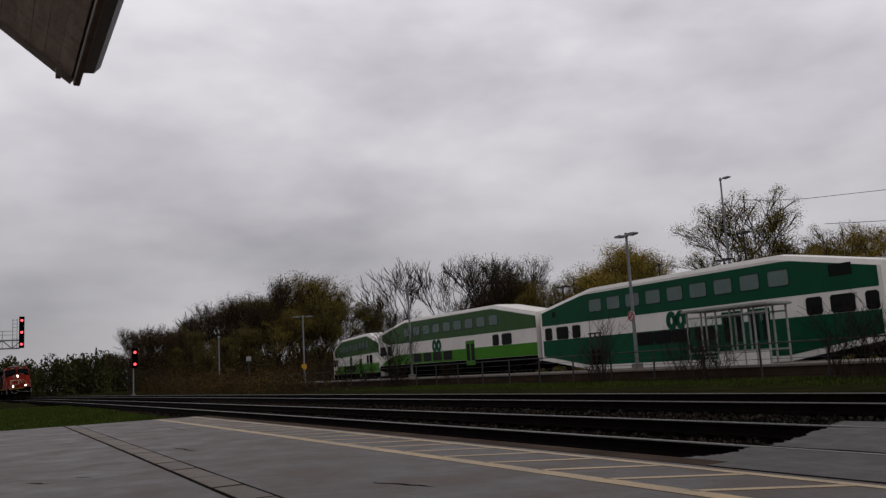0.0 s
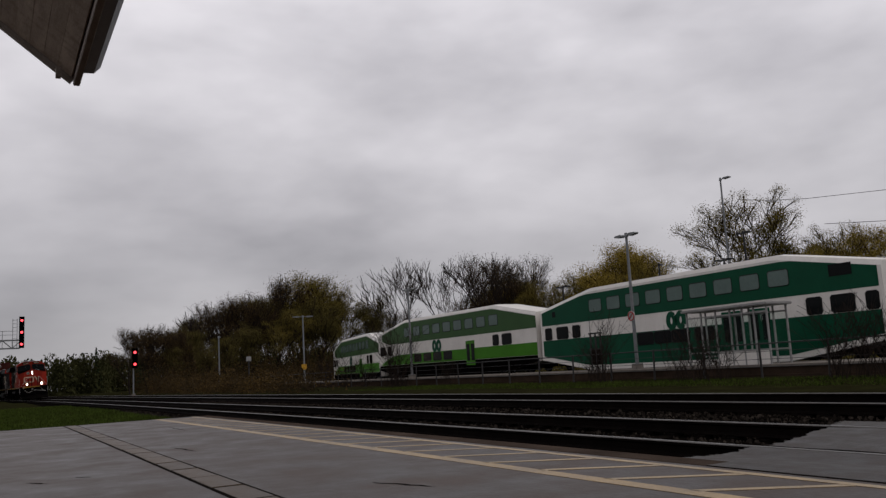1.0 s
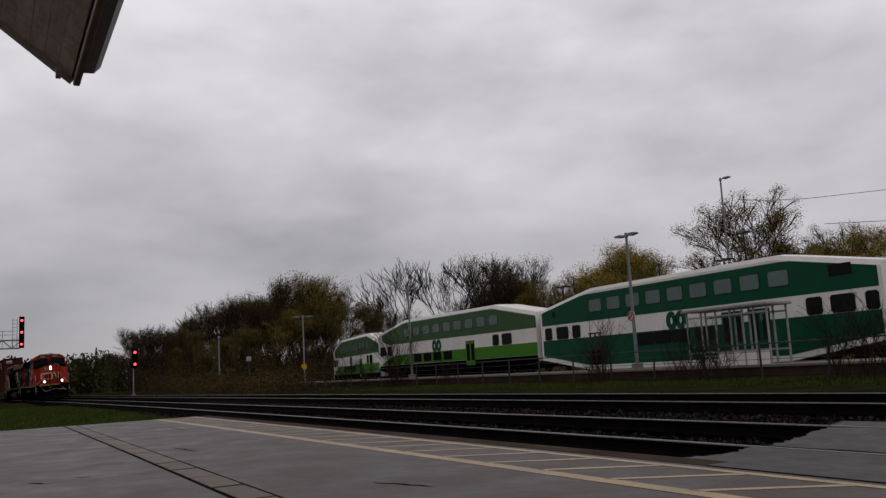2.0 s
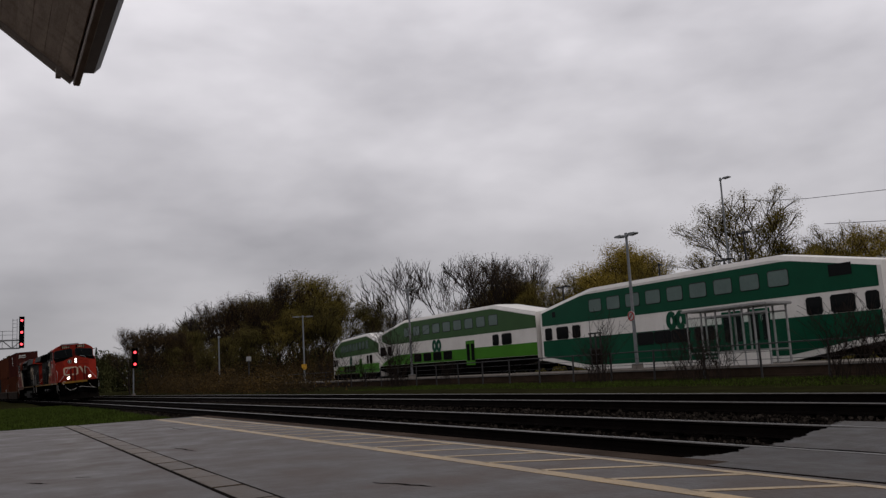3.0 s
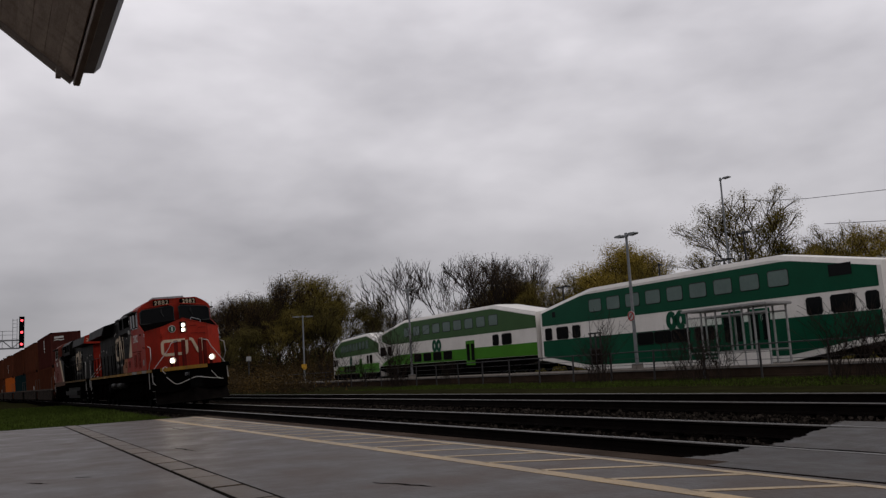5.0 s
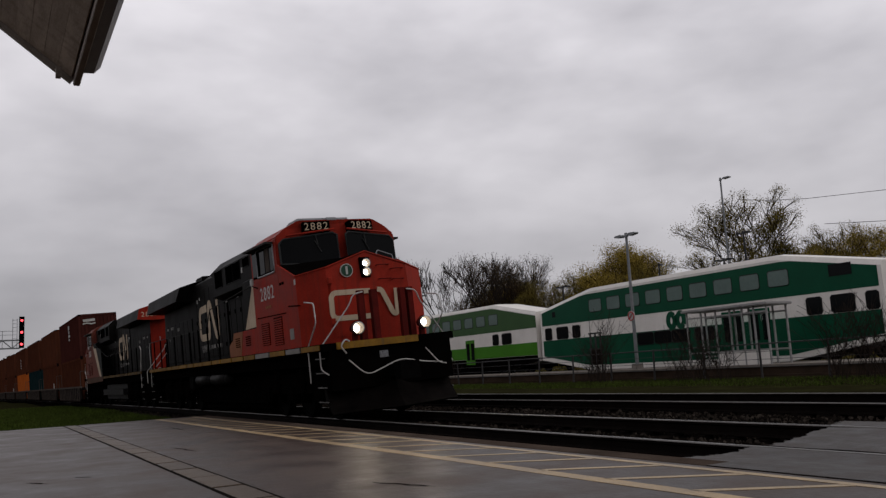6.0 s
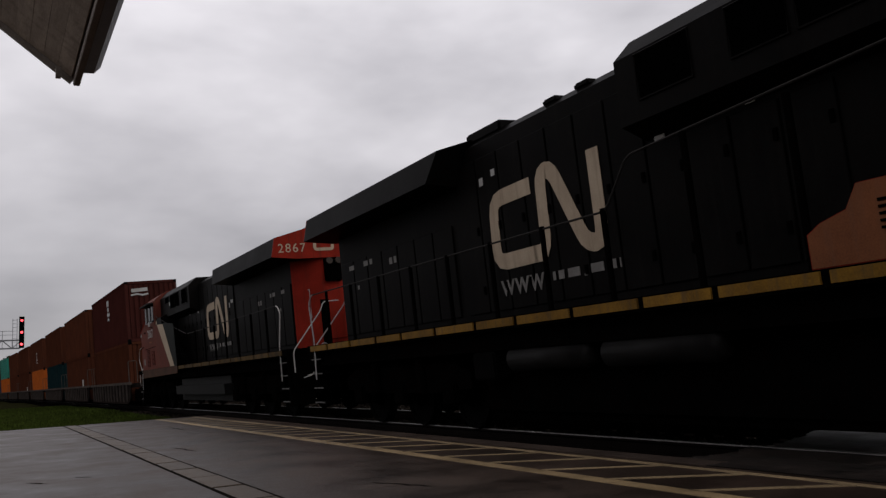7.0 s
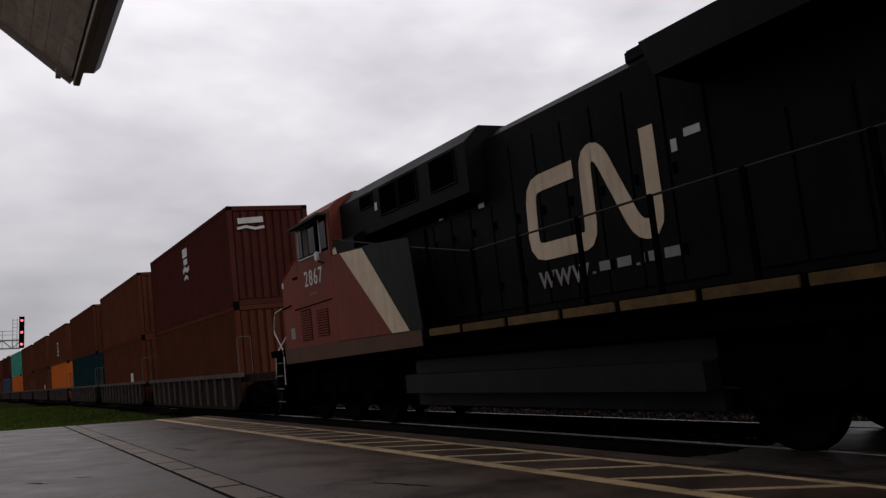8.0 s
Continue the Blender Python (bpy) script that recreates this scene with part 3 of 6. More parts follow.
def make_crossing():
    cr = thing("level_crossing", "patched grey asphalt crossing between the rails", "crossing", kind="structure")
    rng = random.Random(5)
    for n0, n1, x0 in ((5.642, NEAR - 0.80, -6.12), (NEAR - 0.66, NEAR + 0.66, -6.30), (NEAR + 0.80, 9.25, -6.70)):
        bm = bmesh.new()
        rows = []
        k = 26
        for i in range(k):
            n = n0 + (n1 - n0) * i / (k - 1)
            e = x0 - 0.22 * (n - n0) + 0.05 * rng.uniform(-1, 1)
            row = []
            for j in range(60):
                s = e + 26.0 * (j / 59) ** 1.5
                z = -0.004 + (n - NEAR if n > 6.5 else (n - 5.642) * -1.45) * math.sin(CANT) + 0.008 * noise.noise(Vector((s * 1.4, n * 1.4, 2)))
                if n0 > 8 and n > 8.9:
                    z -= (n - 8.9) * 0.45
                row.append(bm.verts.new(along(s, n, z)))
            rows.append(row)
        for a, b in zip(rows, rows[1:]):
            for j in range(59):
                bm.faces.new((a[j], a[j + 1], b[j + 1], b[j]))
        edge = [e for e in bm.edges if e.is_boundary]
        ex = bmesh.ops.extrude_edge_only(bm, edges=edge)
        vs = [q for q in ex["geom"] if isinstance(q, bmesh.types.BMVert)]
        bmesh.ops.translate(bm, verts=vs, vec=(0, 0, -0.3))
        bmesh.ops.recalc_face_normals(bm, faces=bm.faces[:])
        part("asphalt_panel", bm, M_PATCH, cr)


make_crossing()


# ---------- station building: only the corner of its roof is seen ----------
def make_station():
    st = thing("station_building", "old station building with boarded roof overhang", "building")
    bm = bmesh.new()
    # unseen wall, run on with the roof to darken the train's near side
    box(bm, -6.2, 26.0, -9.2, -1.25, -0.1, 3.6)
    wall = part("wall", bm, M_BRICK, st)
    pitch = math.atan2(0.43, 0.55)
    # m: y' runs down the slope to the eave, z' out of the roof
    m = Matrix.Translation((0, 0.60, 3.50)) @ Matrix.Rotation(-pitch, 4, "X")
    bm = bmesh.new()
    box(bm, -7.46, 27.0, -6.4, 0.0, 0.022, 0.10, m)
    roof = part("roof", bm, M_SHINGLE, st, "dark shingled roof slope")
    for i in range(34):
        bm = bmesh.new()
        y1 = -0.02 - i * 0.135
        dz = random.uniform(0, 0.003)
        box(bm, -7.44, 26.9, y1 - 0.1325, y1, -dz, 0.02, m)
        part("soffit_board", bm, M_SOFFIT, roof)
    bm = bmesh.new()
    box(bm, -7.52, -7.465, -6.0, 0.0, -0.035, 0.13, m)
    part("rake_board", bm, M_FASCIA, roof, "painted board along the gable edge")
    bm = bbox(-7.50, 27.0, 0.602, 0.655, 3.455, 3.62, 0.006, 1)
    part("fascia", bm, M_FASCIA, roof)
    bm = bmesh.new()
    prism(bm, [(0.658, 3.47), (0.735, 3.475), (0.785, 3.53), (0.795, 3.61), (0.658, 3.61)], -7.20, 27.0)
    part("gutter", bm, M_GREY, roof, "metal eaves gutter")
    bm = bmesh.new()
    box(bm, -7.40, -7.34, 0.46, 0.50, 3.47, 3.56, None)
    part("bracket", bm, M_FASCIA, roof)


make_station()


# ---------- freight train ----------
TRAIN = []      # (thing, place along the line at 7 s, turned round)
WHEELS = []     # (wheelset, radius, its place in its parent, direction)


def wheelset(parent, u, r, z, gauge=0.7525):
    bm = bmesh.new()
    g = gauge
    half = [(0.0, 0.09), (g - 0.07, 0.09), (g - 0.065, r + 0.025), (g - 0.03, r + 0.025), (g - 0.02, r), (g + 0.09, r - 0.008), (g + 0.10, r - 0.07),
            (g + 0.06, r - 0.09), (g + 0.05, 0.20), (g + 0.13, 0.17), (g + 0.17, 0.15), (g + 0.18, 0.05)]
    line = [(-y, q) for y, q in half[:0:-1]] + half
    rings = [[bm.verts.new((math.cos(k * math.pi / 14) * q, y, math.sin(k * math.pi / 14) * q)) for k in range(28)] for y, q in line]
    for a, b in zip(rings, rings[1:]):
        for k in range(28):
            bm.faces.new((a[k], a[(k + 1) % 28], b[(k + 1) % 28], b[k]))
    bm.faces.new(rings[0])
    bm.faces.new(rings[-1][::-1])
    bmesh.ops.recalc_face_normals(bm, faces=bm.faces[:])
    w = part("wheelset", bm, M_STEEL, parent)
    w.matrix_basis = pose(u, 0, z)
    return w


def logo_shape(h, w):
    """A ribbon bracket and a folded ribbon beside it, drawn as plain strokes (width 2 x height 1 nominal)."""
    a = [(0.43, 0.88), (0.02, 0.86), (0.0, 0.06), (0.43, 0.06)]
    b = [(0.40, 0.06), (0.525, 0.06), (0.535, 0.97), (0.645, 0.99), (0.885, 0.04), (1.02, 0.02), (1.02, 1.02)]
    fix = lambda p: [(x * w, y * h) for x, y in p]
    return rounded_flat(fix(a), 0.2 * h), rounded_flat(fix(b), 0.17 * h)


def rounded_flat(p, r):
    return [(q.x, q.y) for q in rounded([(x, y, 0) for x, y in p], r, 3)]


def side_matrix(u, y, z, near=True):
    """Maps a drawing's xy plane upright onto a side of a vehicle: near is the -y side."""
    if near:
        return Matrix.Translation((u, y, z)) @ Matrix.Rotation(math.pi / 2, 4, "X")
    return Matrix.Translation((u, y, z)) @ Matrix.Rotation(math.pi, 4, "Z") @ Matrix.Rotation(math.pi / 2, 4, "X")


def front_matrix(u, y, z, ahead=True, lean=0.0):
    k = math.pi / 2 if ahead else -math.pi / 2
    return Matrix.Translation((u, y, z)) @ Matrix.Rotation(k, 4, "Z") @ Matrix.Rotation(math.pi / 2 - lean, 4, "X")


def plate(bm, pts, y0, y1):
    """A flat panel with an outline in x and z, from y0 to y1."""
    return prism(bm, pts, y0, y1, "y")


def write_digits(text, size, m, material, parent):
    """One part for each digit of a painted number, centred on m."""
    for i, ch in enumerate(text):
        part("digit", moved(letters(ch, size, 0.005), m @ Matrix.Translation(((i - (len(text) - 1) / 2) * size * 0.61, 0, 0))), material, parent)


def lamp_can(parent, x, y, z, r, depth, lit):
    """A lamp that faces +x: an open can, a reflector with its own glow when lit, and the lamp at its bottom."""
    bm = bmesh.new()
    prof = [(0.0, r), (depth, r + 0.012), (depth + 0.004, r - 0.006), (0.006, r * 0.5)]
    rings = [[bm.verts.new((x + a, y + math.cos(k * math.pi / 10) * q, z + math.sin(k * math.pi / 10) * q)) for k in range(20)] for a, q in prof[:3]]
    for a, b in zip(rings, rings[1:]):
        for k in range(20):
            bm.faces.new((a[k], a[(k + 1) % 20], b[(k + 1) % 20], b[k]))
    part("rim", bm, M_RIM, parent)
    bm = bmesh.new()
    rings = [[bm.verts.new((x + a, y + math.cos(k * math.pi / 10) * q, z + math.sin(k * math.pi / 10) * q)) for k in range(20)] for a, q in prof[2:]]
    for k in range(20):
        bm.faces.new((rings[0][k], rings[0][(k + 1) % 20], rings[1][(k + 1) % 20], rings[1][k]))
    part("reflector", bm, M_LENS if lit else M_RIM, parent)
    bm = bmesh.new()
    cyl(bm, (x - 0.004, y, z), (x + 0.007, y, z), r * 0.52, r * 0.52, 20)
    part("lamp_glass", bm, M_LAMP if lit else M_RIM, parent)


def make_locomotive(number, lead):
    lo = thing("locomotive", "weathered red and black diesel freight locomotive, " + ("headlights lit" if lead else "running backwards behind the leader"), "locomotive", "freight locomotives")
    # frame and deck
    bm = bmesh.new()
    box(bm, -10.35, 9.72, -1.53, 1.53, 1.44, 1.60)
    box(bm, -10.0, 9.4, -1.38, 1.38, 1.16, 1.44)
    # added block that keeps the far side from showing under the deck
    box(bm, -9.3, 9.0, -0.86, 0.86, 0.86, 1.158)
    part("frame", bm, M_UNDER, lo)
    # sill reflectors between the posts, on both sides
    for sy in (-1, 1):
        u = -10.1
        k = 0
        while u < 8.6:
            ln = 1.12 if k % 3 else 0.95
            bm = bmesh.new()
            box(bm, u, u + ln, sy * 1.545 - 0.012, sy * 1.545 + 0.012, 1.475, 1.585)
            if sy < 0 or u < 1.0:
                part("sill_stripe", bm, (M_LETTER if k in (13, 15) and sy < 0 else M_STRIPE) if lead else M_STRIPE_DIRTY, lo)
            else:
                bm.free()
            u += ln + 0.10
            k += 1
    # cab with its wide nose
    bm = bmesh.new()
    roof = [(-1.54, 1.60), (-1.54, 4.22), (-1.30, 4.42), (-0.95, 4.60), (0.95, 4.60), (1.30, 4.42), (1.54, 4.22), (1.54, 1.60)]
    vs = prism(bm, roof, 5.15, 7.5)
    for q in bm.verts:
        if q.co.x > 7.0:
            q.co.x = 7.62 - 0.30 * abs(q.co.y) / 1.54 - max(0.0, q.co.z - 3.5) * 0.10
    bmesh.ops.bevel(bm, geom=[e for e in bm.edges if abs(e.verts[0].co.z - e.verts[1].co.z) > 0.01 or e.verts[0].co.z > 4], offset=0.035, segments=2, affect="EDGES")
    cab = part("cab", bm, M_RED if lead else M_FADED, lo, "red crew cab with faceted roof")
    # nose: plan outline, then a gabled top that falls forward
    bm = bmesh.new()
    plan = [(7.25, -1.54), (8.45, -1.54), (8.92, -0.98), (8.92, 0.98), (8.45, 1.54), (7.25, 1.54)]
    topz = [3.56, 3.16, 3.27, 3.27, 3.16, 3.56]
    low = [bm.verts.new((x, y, 1.60)) for x, y in plan]
    mid = [bm.verts.new((x - (0.02 if x > 8 else 0), y, 2.4)) for x, y in plan]
    hi = [bm.verts.new((x - (0.10 if x > 8.8 else 0.06 if x > 8 else 0), y, z)) for (x, y), z in zip(plan, topz)]
    pk = bm.verts.new((8.79, 0.06, 3.60))
    pk2 = bm.verts.new((8.79, -0.06, 3.60))
    for i in range(6):
        j = (i + 1) % 6
        bm.faces.new((low[i], low[j], mid[j], mid[i]))
        if i == 2:
            bm.faces.new((mid[2], mid[3], hi[3], pk, pk2, hi[2]))
        else:
            bm.faces.new((mid[i], mid[j], hi[j], hi[i]))
    bm.faces.new(low[::-1])
    bmesh.ops.recalc_face_normals(bm, faces=bm.faces[:])
    nose = part("nose", bm, M_RED if lead else M_FADED, lo, "red wide nose with angled corners")
    bm = bmesh.new()
    hi = [bm.verts.new((x - (0.10 if x > 8.8 else 0.06 if x > 8 else 0), y, z + 0.002)) for (x, y), z in zip(plan, topz)]
    pk = bm.verts.new((8.79, 0.06, 3.602))
    pk2 = bm.verts.new((8.79, -0.06, 3.602))
    rear = [bm.verts.new((7.60, y, 3.62)) for y in (-0.1, 0.1)]
    bm.faces.new((hi[0], hi[1], hi[2], pk2, rear[0]))
    bm.faces.new((pk, hi[3], hi[4], hi[5], rear[1]))
    bm.faces.new((pk2, pk, rear[1], rear[0]))
    bmesh.ops.triangulate(bm, faces=bm.faces[:])
    bmesh.ops.recalc_face_normals(bm, faces=bm.faces[:])
    part("nose_top", bm, M_UNDER, nose, "black anti-glare nose top")
    # raised bead along the nose's upper edge
    bm = bmesh.new()
    tube(bm, [(7.25, -1.54, 3.56), (8.39, -1.54, 3.16), (8.82, -0.98, 3.27), (8.79, 0, 3.60), (8.82, 0.98, 3.27), (8.39, 1.54, 3.16), (7.25, 1.54, 3.56)], 0.022, 6)
    part("edge_bead", bm, M_RED, nose)
    # nose door and its hinges
    bm = bbox(8.885, 8.928, -0.94, -0.34, 1.72, 3.0, 0.012)
    part("nose_door", bm, M_RED, nose)
    for z in (2.0, 2.9):
        bm = bbox(8.89, 8.96, -0.99, -0.90, z, z + 0.14, 0.01, 1)
        part("hinge", bm, M_RED, nose)
    # windscreens
    for sy in (-1, 1):
        def ws(y, z, o=0.0):
            return (7.62 - 0.30 * abs(y) / 1.54 - max(0.0, z - 3.5) * 0.10 + o, y, z)
        out = [(-1.47, 3.56), (-1.47, 4.05), (-1.37, 4.15), (-0.20, 4.25), (-0.11, 4.19), (-0.11, 3.56), (-0.75, 3.52)]
        bm = bmesh.new()
        f0 = [bm.verts.new(ws(sy * -y if sy > 0 else y, z, 0.004)) for y, z in out]
        bm.faces.new(f0)
        ext = bmesh.ops.extrude_face_region(bm, geom=bm.faces[:])
        bmesh.ops.translate(bm, verts=[q for q in ext["geom"] if isinstance(q, bmesh.types.BMVert)], vec=(0.014, 0, 0))
        bmesh.ops.recalc_face_normals(bm, faces=bm.faces[:])
        pane = part("windscreen", bm, M_GLASS, cab, "dark glass windscreen pane")
        bm = bmesh.new()
        ring = [Vector(ws(sy * -y if sy > 0 else y, z, 0.016)) for y, z in out]
        tube(bm, ring + [ring[0], ring[1]], 0.026, 6)
        part("seal", bm, M_RUBBER, pane)
        bm = bmesh.new()
        y0 = sy * 0.62
        tube(bm, [ws(y0, 4.24, 0.03), ws(y0 + 0.03, 3.98, 0.05)], 0.012, 5)
        tube(bm, [ws(y0 - 0.04, 4.08, 0.045), ws(y0 + 0.10, 3.80, 0.045)], 0.014, 5)
        part("wiper", bm, M_RUBBER, pane)
        # brow and number board
        bm = bmesh.new()
        tube(bm, [ws(sy * 1.30, 4.23, 0.05), ws(sy * 0.16, 4.33, 0.05)], 0.025, 6)
        part("brow", bm, M_RED, cab)
        m = Matrix.Translation((7.47, sy * 0.58, 4.415)) @ Matrix.Rotation(sy * radians(10), 4, "Z") @ front_matrix(0, 0, 0, lean=0.12)
        bm = moved(bbox(-0.335, 0.335, -0.13, 0.13, -0.20, -0.0, 0.012), m)
        nb = part("number_board", bm, M_VOID, cab, "black number board with pale digits")
        write_digits(number, 0.25, m @ Matrix.Translation((0, -0.005, 0.004)), M_CREAM, nb)
    # cab side windows, shades, mirror, number
    for sy in (-1, 1):
        yy = sy * 1.545
        bm = bmesh.new()
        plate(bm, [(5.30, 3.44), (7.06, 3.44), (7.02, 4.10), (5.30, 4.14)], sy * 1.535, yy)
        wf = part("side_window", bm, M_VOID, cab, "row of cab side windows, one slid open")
        for a, b, mat in ((5.34, 5.66, M_GLASS), (5.98, 6.34, M_GLASS), (6.40, 6.70, M_WELLTOP), (6.78, 7.00, M_GLASS)):
            bm = bmesh.new()
            plate(bm, [(a, 3.49), (b, 3.49), (b, 4.06), (a, 4.06)], yy, yy + sy * 0.012)
            part("pane", bm, mat, wf)
        bm = bmesh.new()
        ring = [(5.70, yy, 3.44), (7.06, yy, 3.44), (7.02, yy, 4.10), (5.70, yy, 4.13)]
        tube(bm, rounded(ring + [ring[0]], 0.05), 0.022, 6)
        part("window_frame", bm, M_GREY, wf)
        bm = bmesh.new()
        plate(bm, [(5.22, 4.12), (7.06, 4.10), (7.06, 4.15), (5.22, 4.17)], yy, yy + sy * 0.20)
        part("sunshade", bm, M_DARKRAIL, cab, "tilted grey sunshade")
        bm = bbox(5.52, 5.68, yy + sy * 0.14 - 0.03, yy + sy * 0.14 + 0.03, 3.26, 3.44, 0.02)
        mi = part("mirror", bm, M_DECAL, cab, "white-backed mirror")
        bm = bmesh.new()
        tube(bm, [(5.60, yy, 3.20), (5.60, yy + sy * 0.14, 3.26)], 0.015, 6)
        part("mirror_arm", bm, M_UNDER, mi)
        m = side_matrix(6.30, yy - sy * 0.002, 2.99, sy < 0)
        write_digits(number, 0.46, m @ Matrix.Diagonal((1.02, 1.0, 1.0, 1.0)), M_DECAL, cab)
        for k in range(4):
            bm = bmesh.new()
            plate(bm, [(6.10 + k * 0.12, 2.64), (6.19 + k * 0.12, 2.64), (6.19 + k * 0.12, 2.70), (6.10 + k * 0.12, 2.70)], yy - sy * 0.004, yy + sy * 0.002)
            part("bar", bm, M_CLAY, cab)
        # vents low on the cab side, a pale plate, grab irons
        for a, b, z0, z1 in ((5.62, 6.28, 1.76, 2.30), (6.62, 7.28, 1.72, 2.38)):
            bm = bmesh.new()
            plate(bm, [(a, z0), (b, z0), (b, z1), (a, z1)], sy * 1.53, yy)
            vt = part("vent", bm, M_VENT, cab)
            z = z0 + 0.02
            while z < z1 - 0.03:
                bm = bmesh.new()
                plate(bm, [(a + 0.02, z), (b - 0.02, z), (b - 0.02, z + 0.028), (a + 0.02, z + 0.028)], yy, yy + sy * 0.016)
                part("slat", bm, M_RED if lead else M_FADED, vt)
                z += 0.052
        bm = bmesh.new()
        plate(bm, [(7.75, 1.80), (8.02, 1.80), (8.02, 2.04), (7.75, 2.04)], sy * 1.54, yy)
        part("plate", bm, M_LETTER, cab)
        bm = bmesh.new()
        tube(bm, [(5.35, yy, 2.46), (7.6, yy, 2.42)], 0.012, 5)
        tube(bm, [(7.85, yy + sy * 0.01, 2.55), (8.6, yy + sy * 0.01, 2.50)], 0.014, 5)
        part("grab_iron", bm, M_UNDER, cab)
        for a in (7.3, 7.48):
            bm = bbox(a, a + 0.13, yy - 0.01, yy + 0.01, 3.08, 3.14, 0.008, 1)
            part("latch", bm, M_UNDER, cab)
        bm = bmesh.new()
        plate(bm, [(8.30, 2.98), (8.40, 2.98), (8.40, 3.10), (8.30, 3.10)], yy - sy * 0.006, yy)
        part("sticker", bm, M_DECAL, cab)
    # roof gear
    bm = bbox(6.1, 6.9, -0.85, 0.55, 4.59, 4.72, 0.05)
    part("air_conditioner", bm, M_GREY, cab, "grey rooftop air conditioner")
    bm = bbox(7.0, 7.3, -0.25, 0.05, 4.56, 4.66, 0.03)
    part("antenna", bm, M_GREY, cab)
    # full-width cabinet behind the cab, with the painted wedge
    bm = bmesh.new()
    prism(bm, [(-1.50, 1.60), (-1.50, 2.30), (-1.50, 3.50), (-1.30, 3.60), (1.30, 3.60), (1.50, 3.50), (1.50, 1.60)], 4.08, 5.146)
    part("cabinet", bm, M_BLACK, lo)
    for sy in (-1, 1):
        bm = bmesh.new()
        plate(bm, [(4.12, 2.26), (5.10, 2.28), (5.15, 2.5), (5.15, 3.40), (5.02, 3.44), (4.90, 3.2)], sy * 1.50, sy * 1.512)
        part("cream_wedge", bm, M_CREAM, lo, "faded cream wedge")
        bm = bmesh.new()
        prism(bm, [(2.46, 1.602), (2.46, 1.90), (2.60, 1.98), (2.86, 2.05), (2.98, 2.24), (5.146, 2.24), (5.146, 1.602)], min(sy * 1.0, sy * 1.53), max(sy * 1.0, sy * 1.53), "y")
        bx = part("battery_box", bm, M_RED if sy < 0 else M_BLACK, lo)
        bm = bmesh.new()
        plate(bm, [(2.47, 1.61), (3.62, 1.61), (3.90, 2.235), (2.985, 2.235), (2.865, 2.045), (2.605, 1.975), (2.47, 1.895)], sy * 1.53, sy * 1.536)
        part("clay_panel", bm, M_CLAY, bx, "faded clay-coloured panel")
        for a in (3.15, 4.15):
            for k in range(5):
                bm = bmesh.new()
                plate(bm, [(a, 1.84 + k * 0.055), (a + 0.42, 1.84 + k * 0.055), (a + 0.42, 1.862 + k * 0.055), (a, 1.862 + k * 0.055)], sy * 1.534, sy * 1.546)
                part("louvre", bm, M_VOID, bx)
        if sy > 0:
            # on this side the cabinet is flush and full height, with one long slanting stripe
            bm = bmesh.new()
            plate(bm, [(1.55, 1.602), (5.146, 1.602), (5.146, 3.30), (3.2, 3.22), (1.75, 3.10)], 1.536, 1.548)
            bm2 = bmesh.new()
            plate(bm2, [(1.62, 1.34), (5.0, 1.30), (8.55, 1.26), (8.55, 1.598), (1.62, 1.598)], 1.532, 1.544)
            part("side_skirt", bm2, M_SKIRT, lo, "dirty brown skirt under the cab")
            cp = part("flush_panel", bm, M_PANEL, lo, "dark grey-green flush side panel")
            bm = bmesh.new()
            plate(bm, [(2.68, 1.606), (2.02, 1.606), (3.62, 3.21), (4.70, 3.27)], 1.546, 1.554)
            part("cream_stripe", bm, M_CREAM, cp, "long faded cream stripe")
            bm = bmesh.new()
            plate(bm, [(2.68, 1.606), (4.70, 3.27), (5.146, 3.28), (5.146, 1.606)], 1.546, 1.553)
            part("faded_field", bm, M_FADED, cp, "faded red field")
    # long hood, doors, upper equipment boxes
    bm = bmesh.new()
    prism(bm, [(-0.93, 1.60), (-0.93, 4.28), (-0.70, 4.44), (0.70, 4.44), (0.93, 4.28), (0.93, 1.60)], -4.4, 5.14)
    hood = part("hood", bm, M_BLACK, lo, "black engine hood with access doors")
    bm = bmesh.new()
    prism(bm, [(-0.95, 3.36), (-1.28, 3.50), (-1.28, 4.26), (-1.0, 4.52), (1.0, 4.52), (1.28, 4.26), (1.28, 3.50), (0.95, 3.36)], 0.10, 5.14)
    upper = part("intake_box", bm, M_BLACK, lo, "black air intake housing")
    for sy in (-1, 1):
        for a, b in ((0.45, 1.25), (1.75, 2.42), (2.52, 3.2), (3.55, 4.1)):
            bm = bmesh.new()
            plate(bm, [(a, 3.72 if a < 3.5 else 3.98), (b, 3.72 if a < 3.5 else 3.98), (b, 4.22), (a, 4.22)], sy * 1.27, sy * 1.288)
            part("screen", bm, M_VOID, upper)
            bm = bmesh.new()
            z0 = 3.72 if a < 3.5 else 3.98
            ring = [(a, sy * 1.288, z0), (b, sy * 1.288, z0), (b, sy * 1.288, 4.22), (a, sy * 1.288, 4.22), (a, sy * 1.288, z0)]
            tube(bm, ring, 0.016, 5)
            part("screen_frame", bm, M_BLACK, upper)
        for k in range(11):
            a = -4.25 + k * 0.62
            if a > 2.0:
                break
            bm = bbox(a, a + 0.585, sy * 0.945 - 0.014, sy * 0.945 + 0.014, 1.72, 3.30 if a > -0.1 else 4.05, 0.008, 1)
            dr = part("hood_door", bm, M_BLACK, hood)
            for z in (2.0, 2.9):
                bm = bmesh.new()
                box(bm, a + 0.50, a + 0.55, sy * 0.965 - 0.012, sy * 0.965 + 0.012, z, z + 0.12)
                part("latch", bm, M_UNDER, dr)
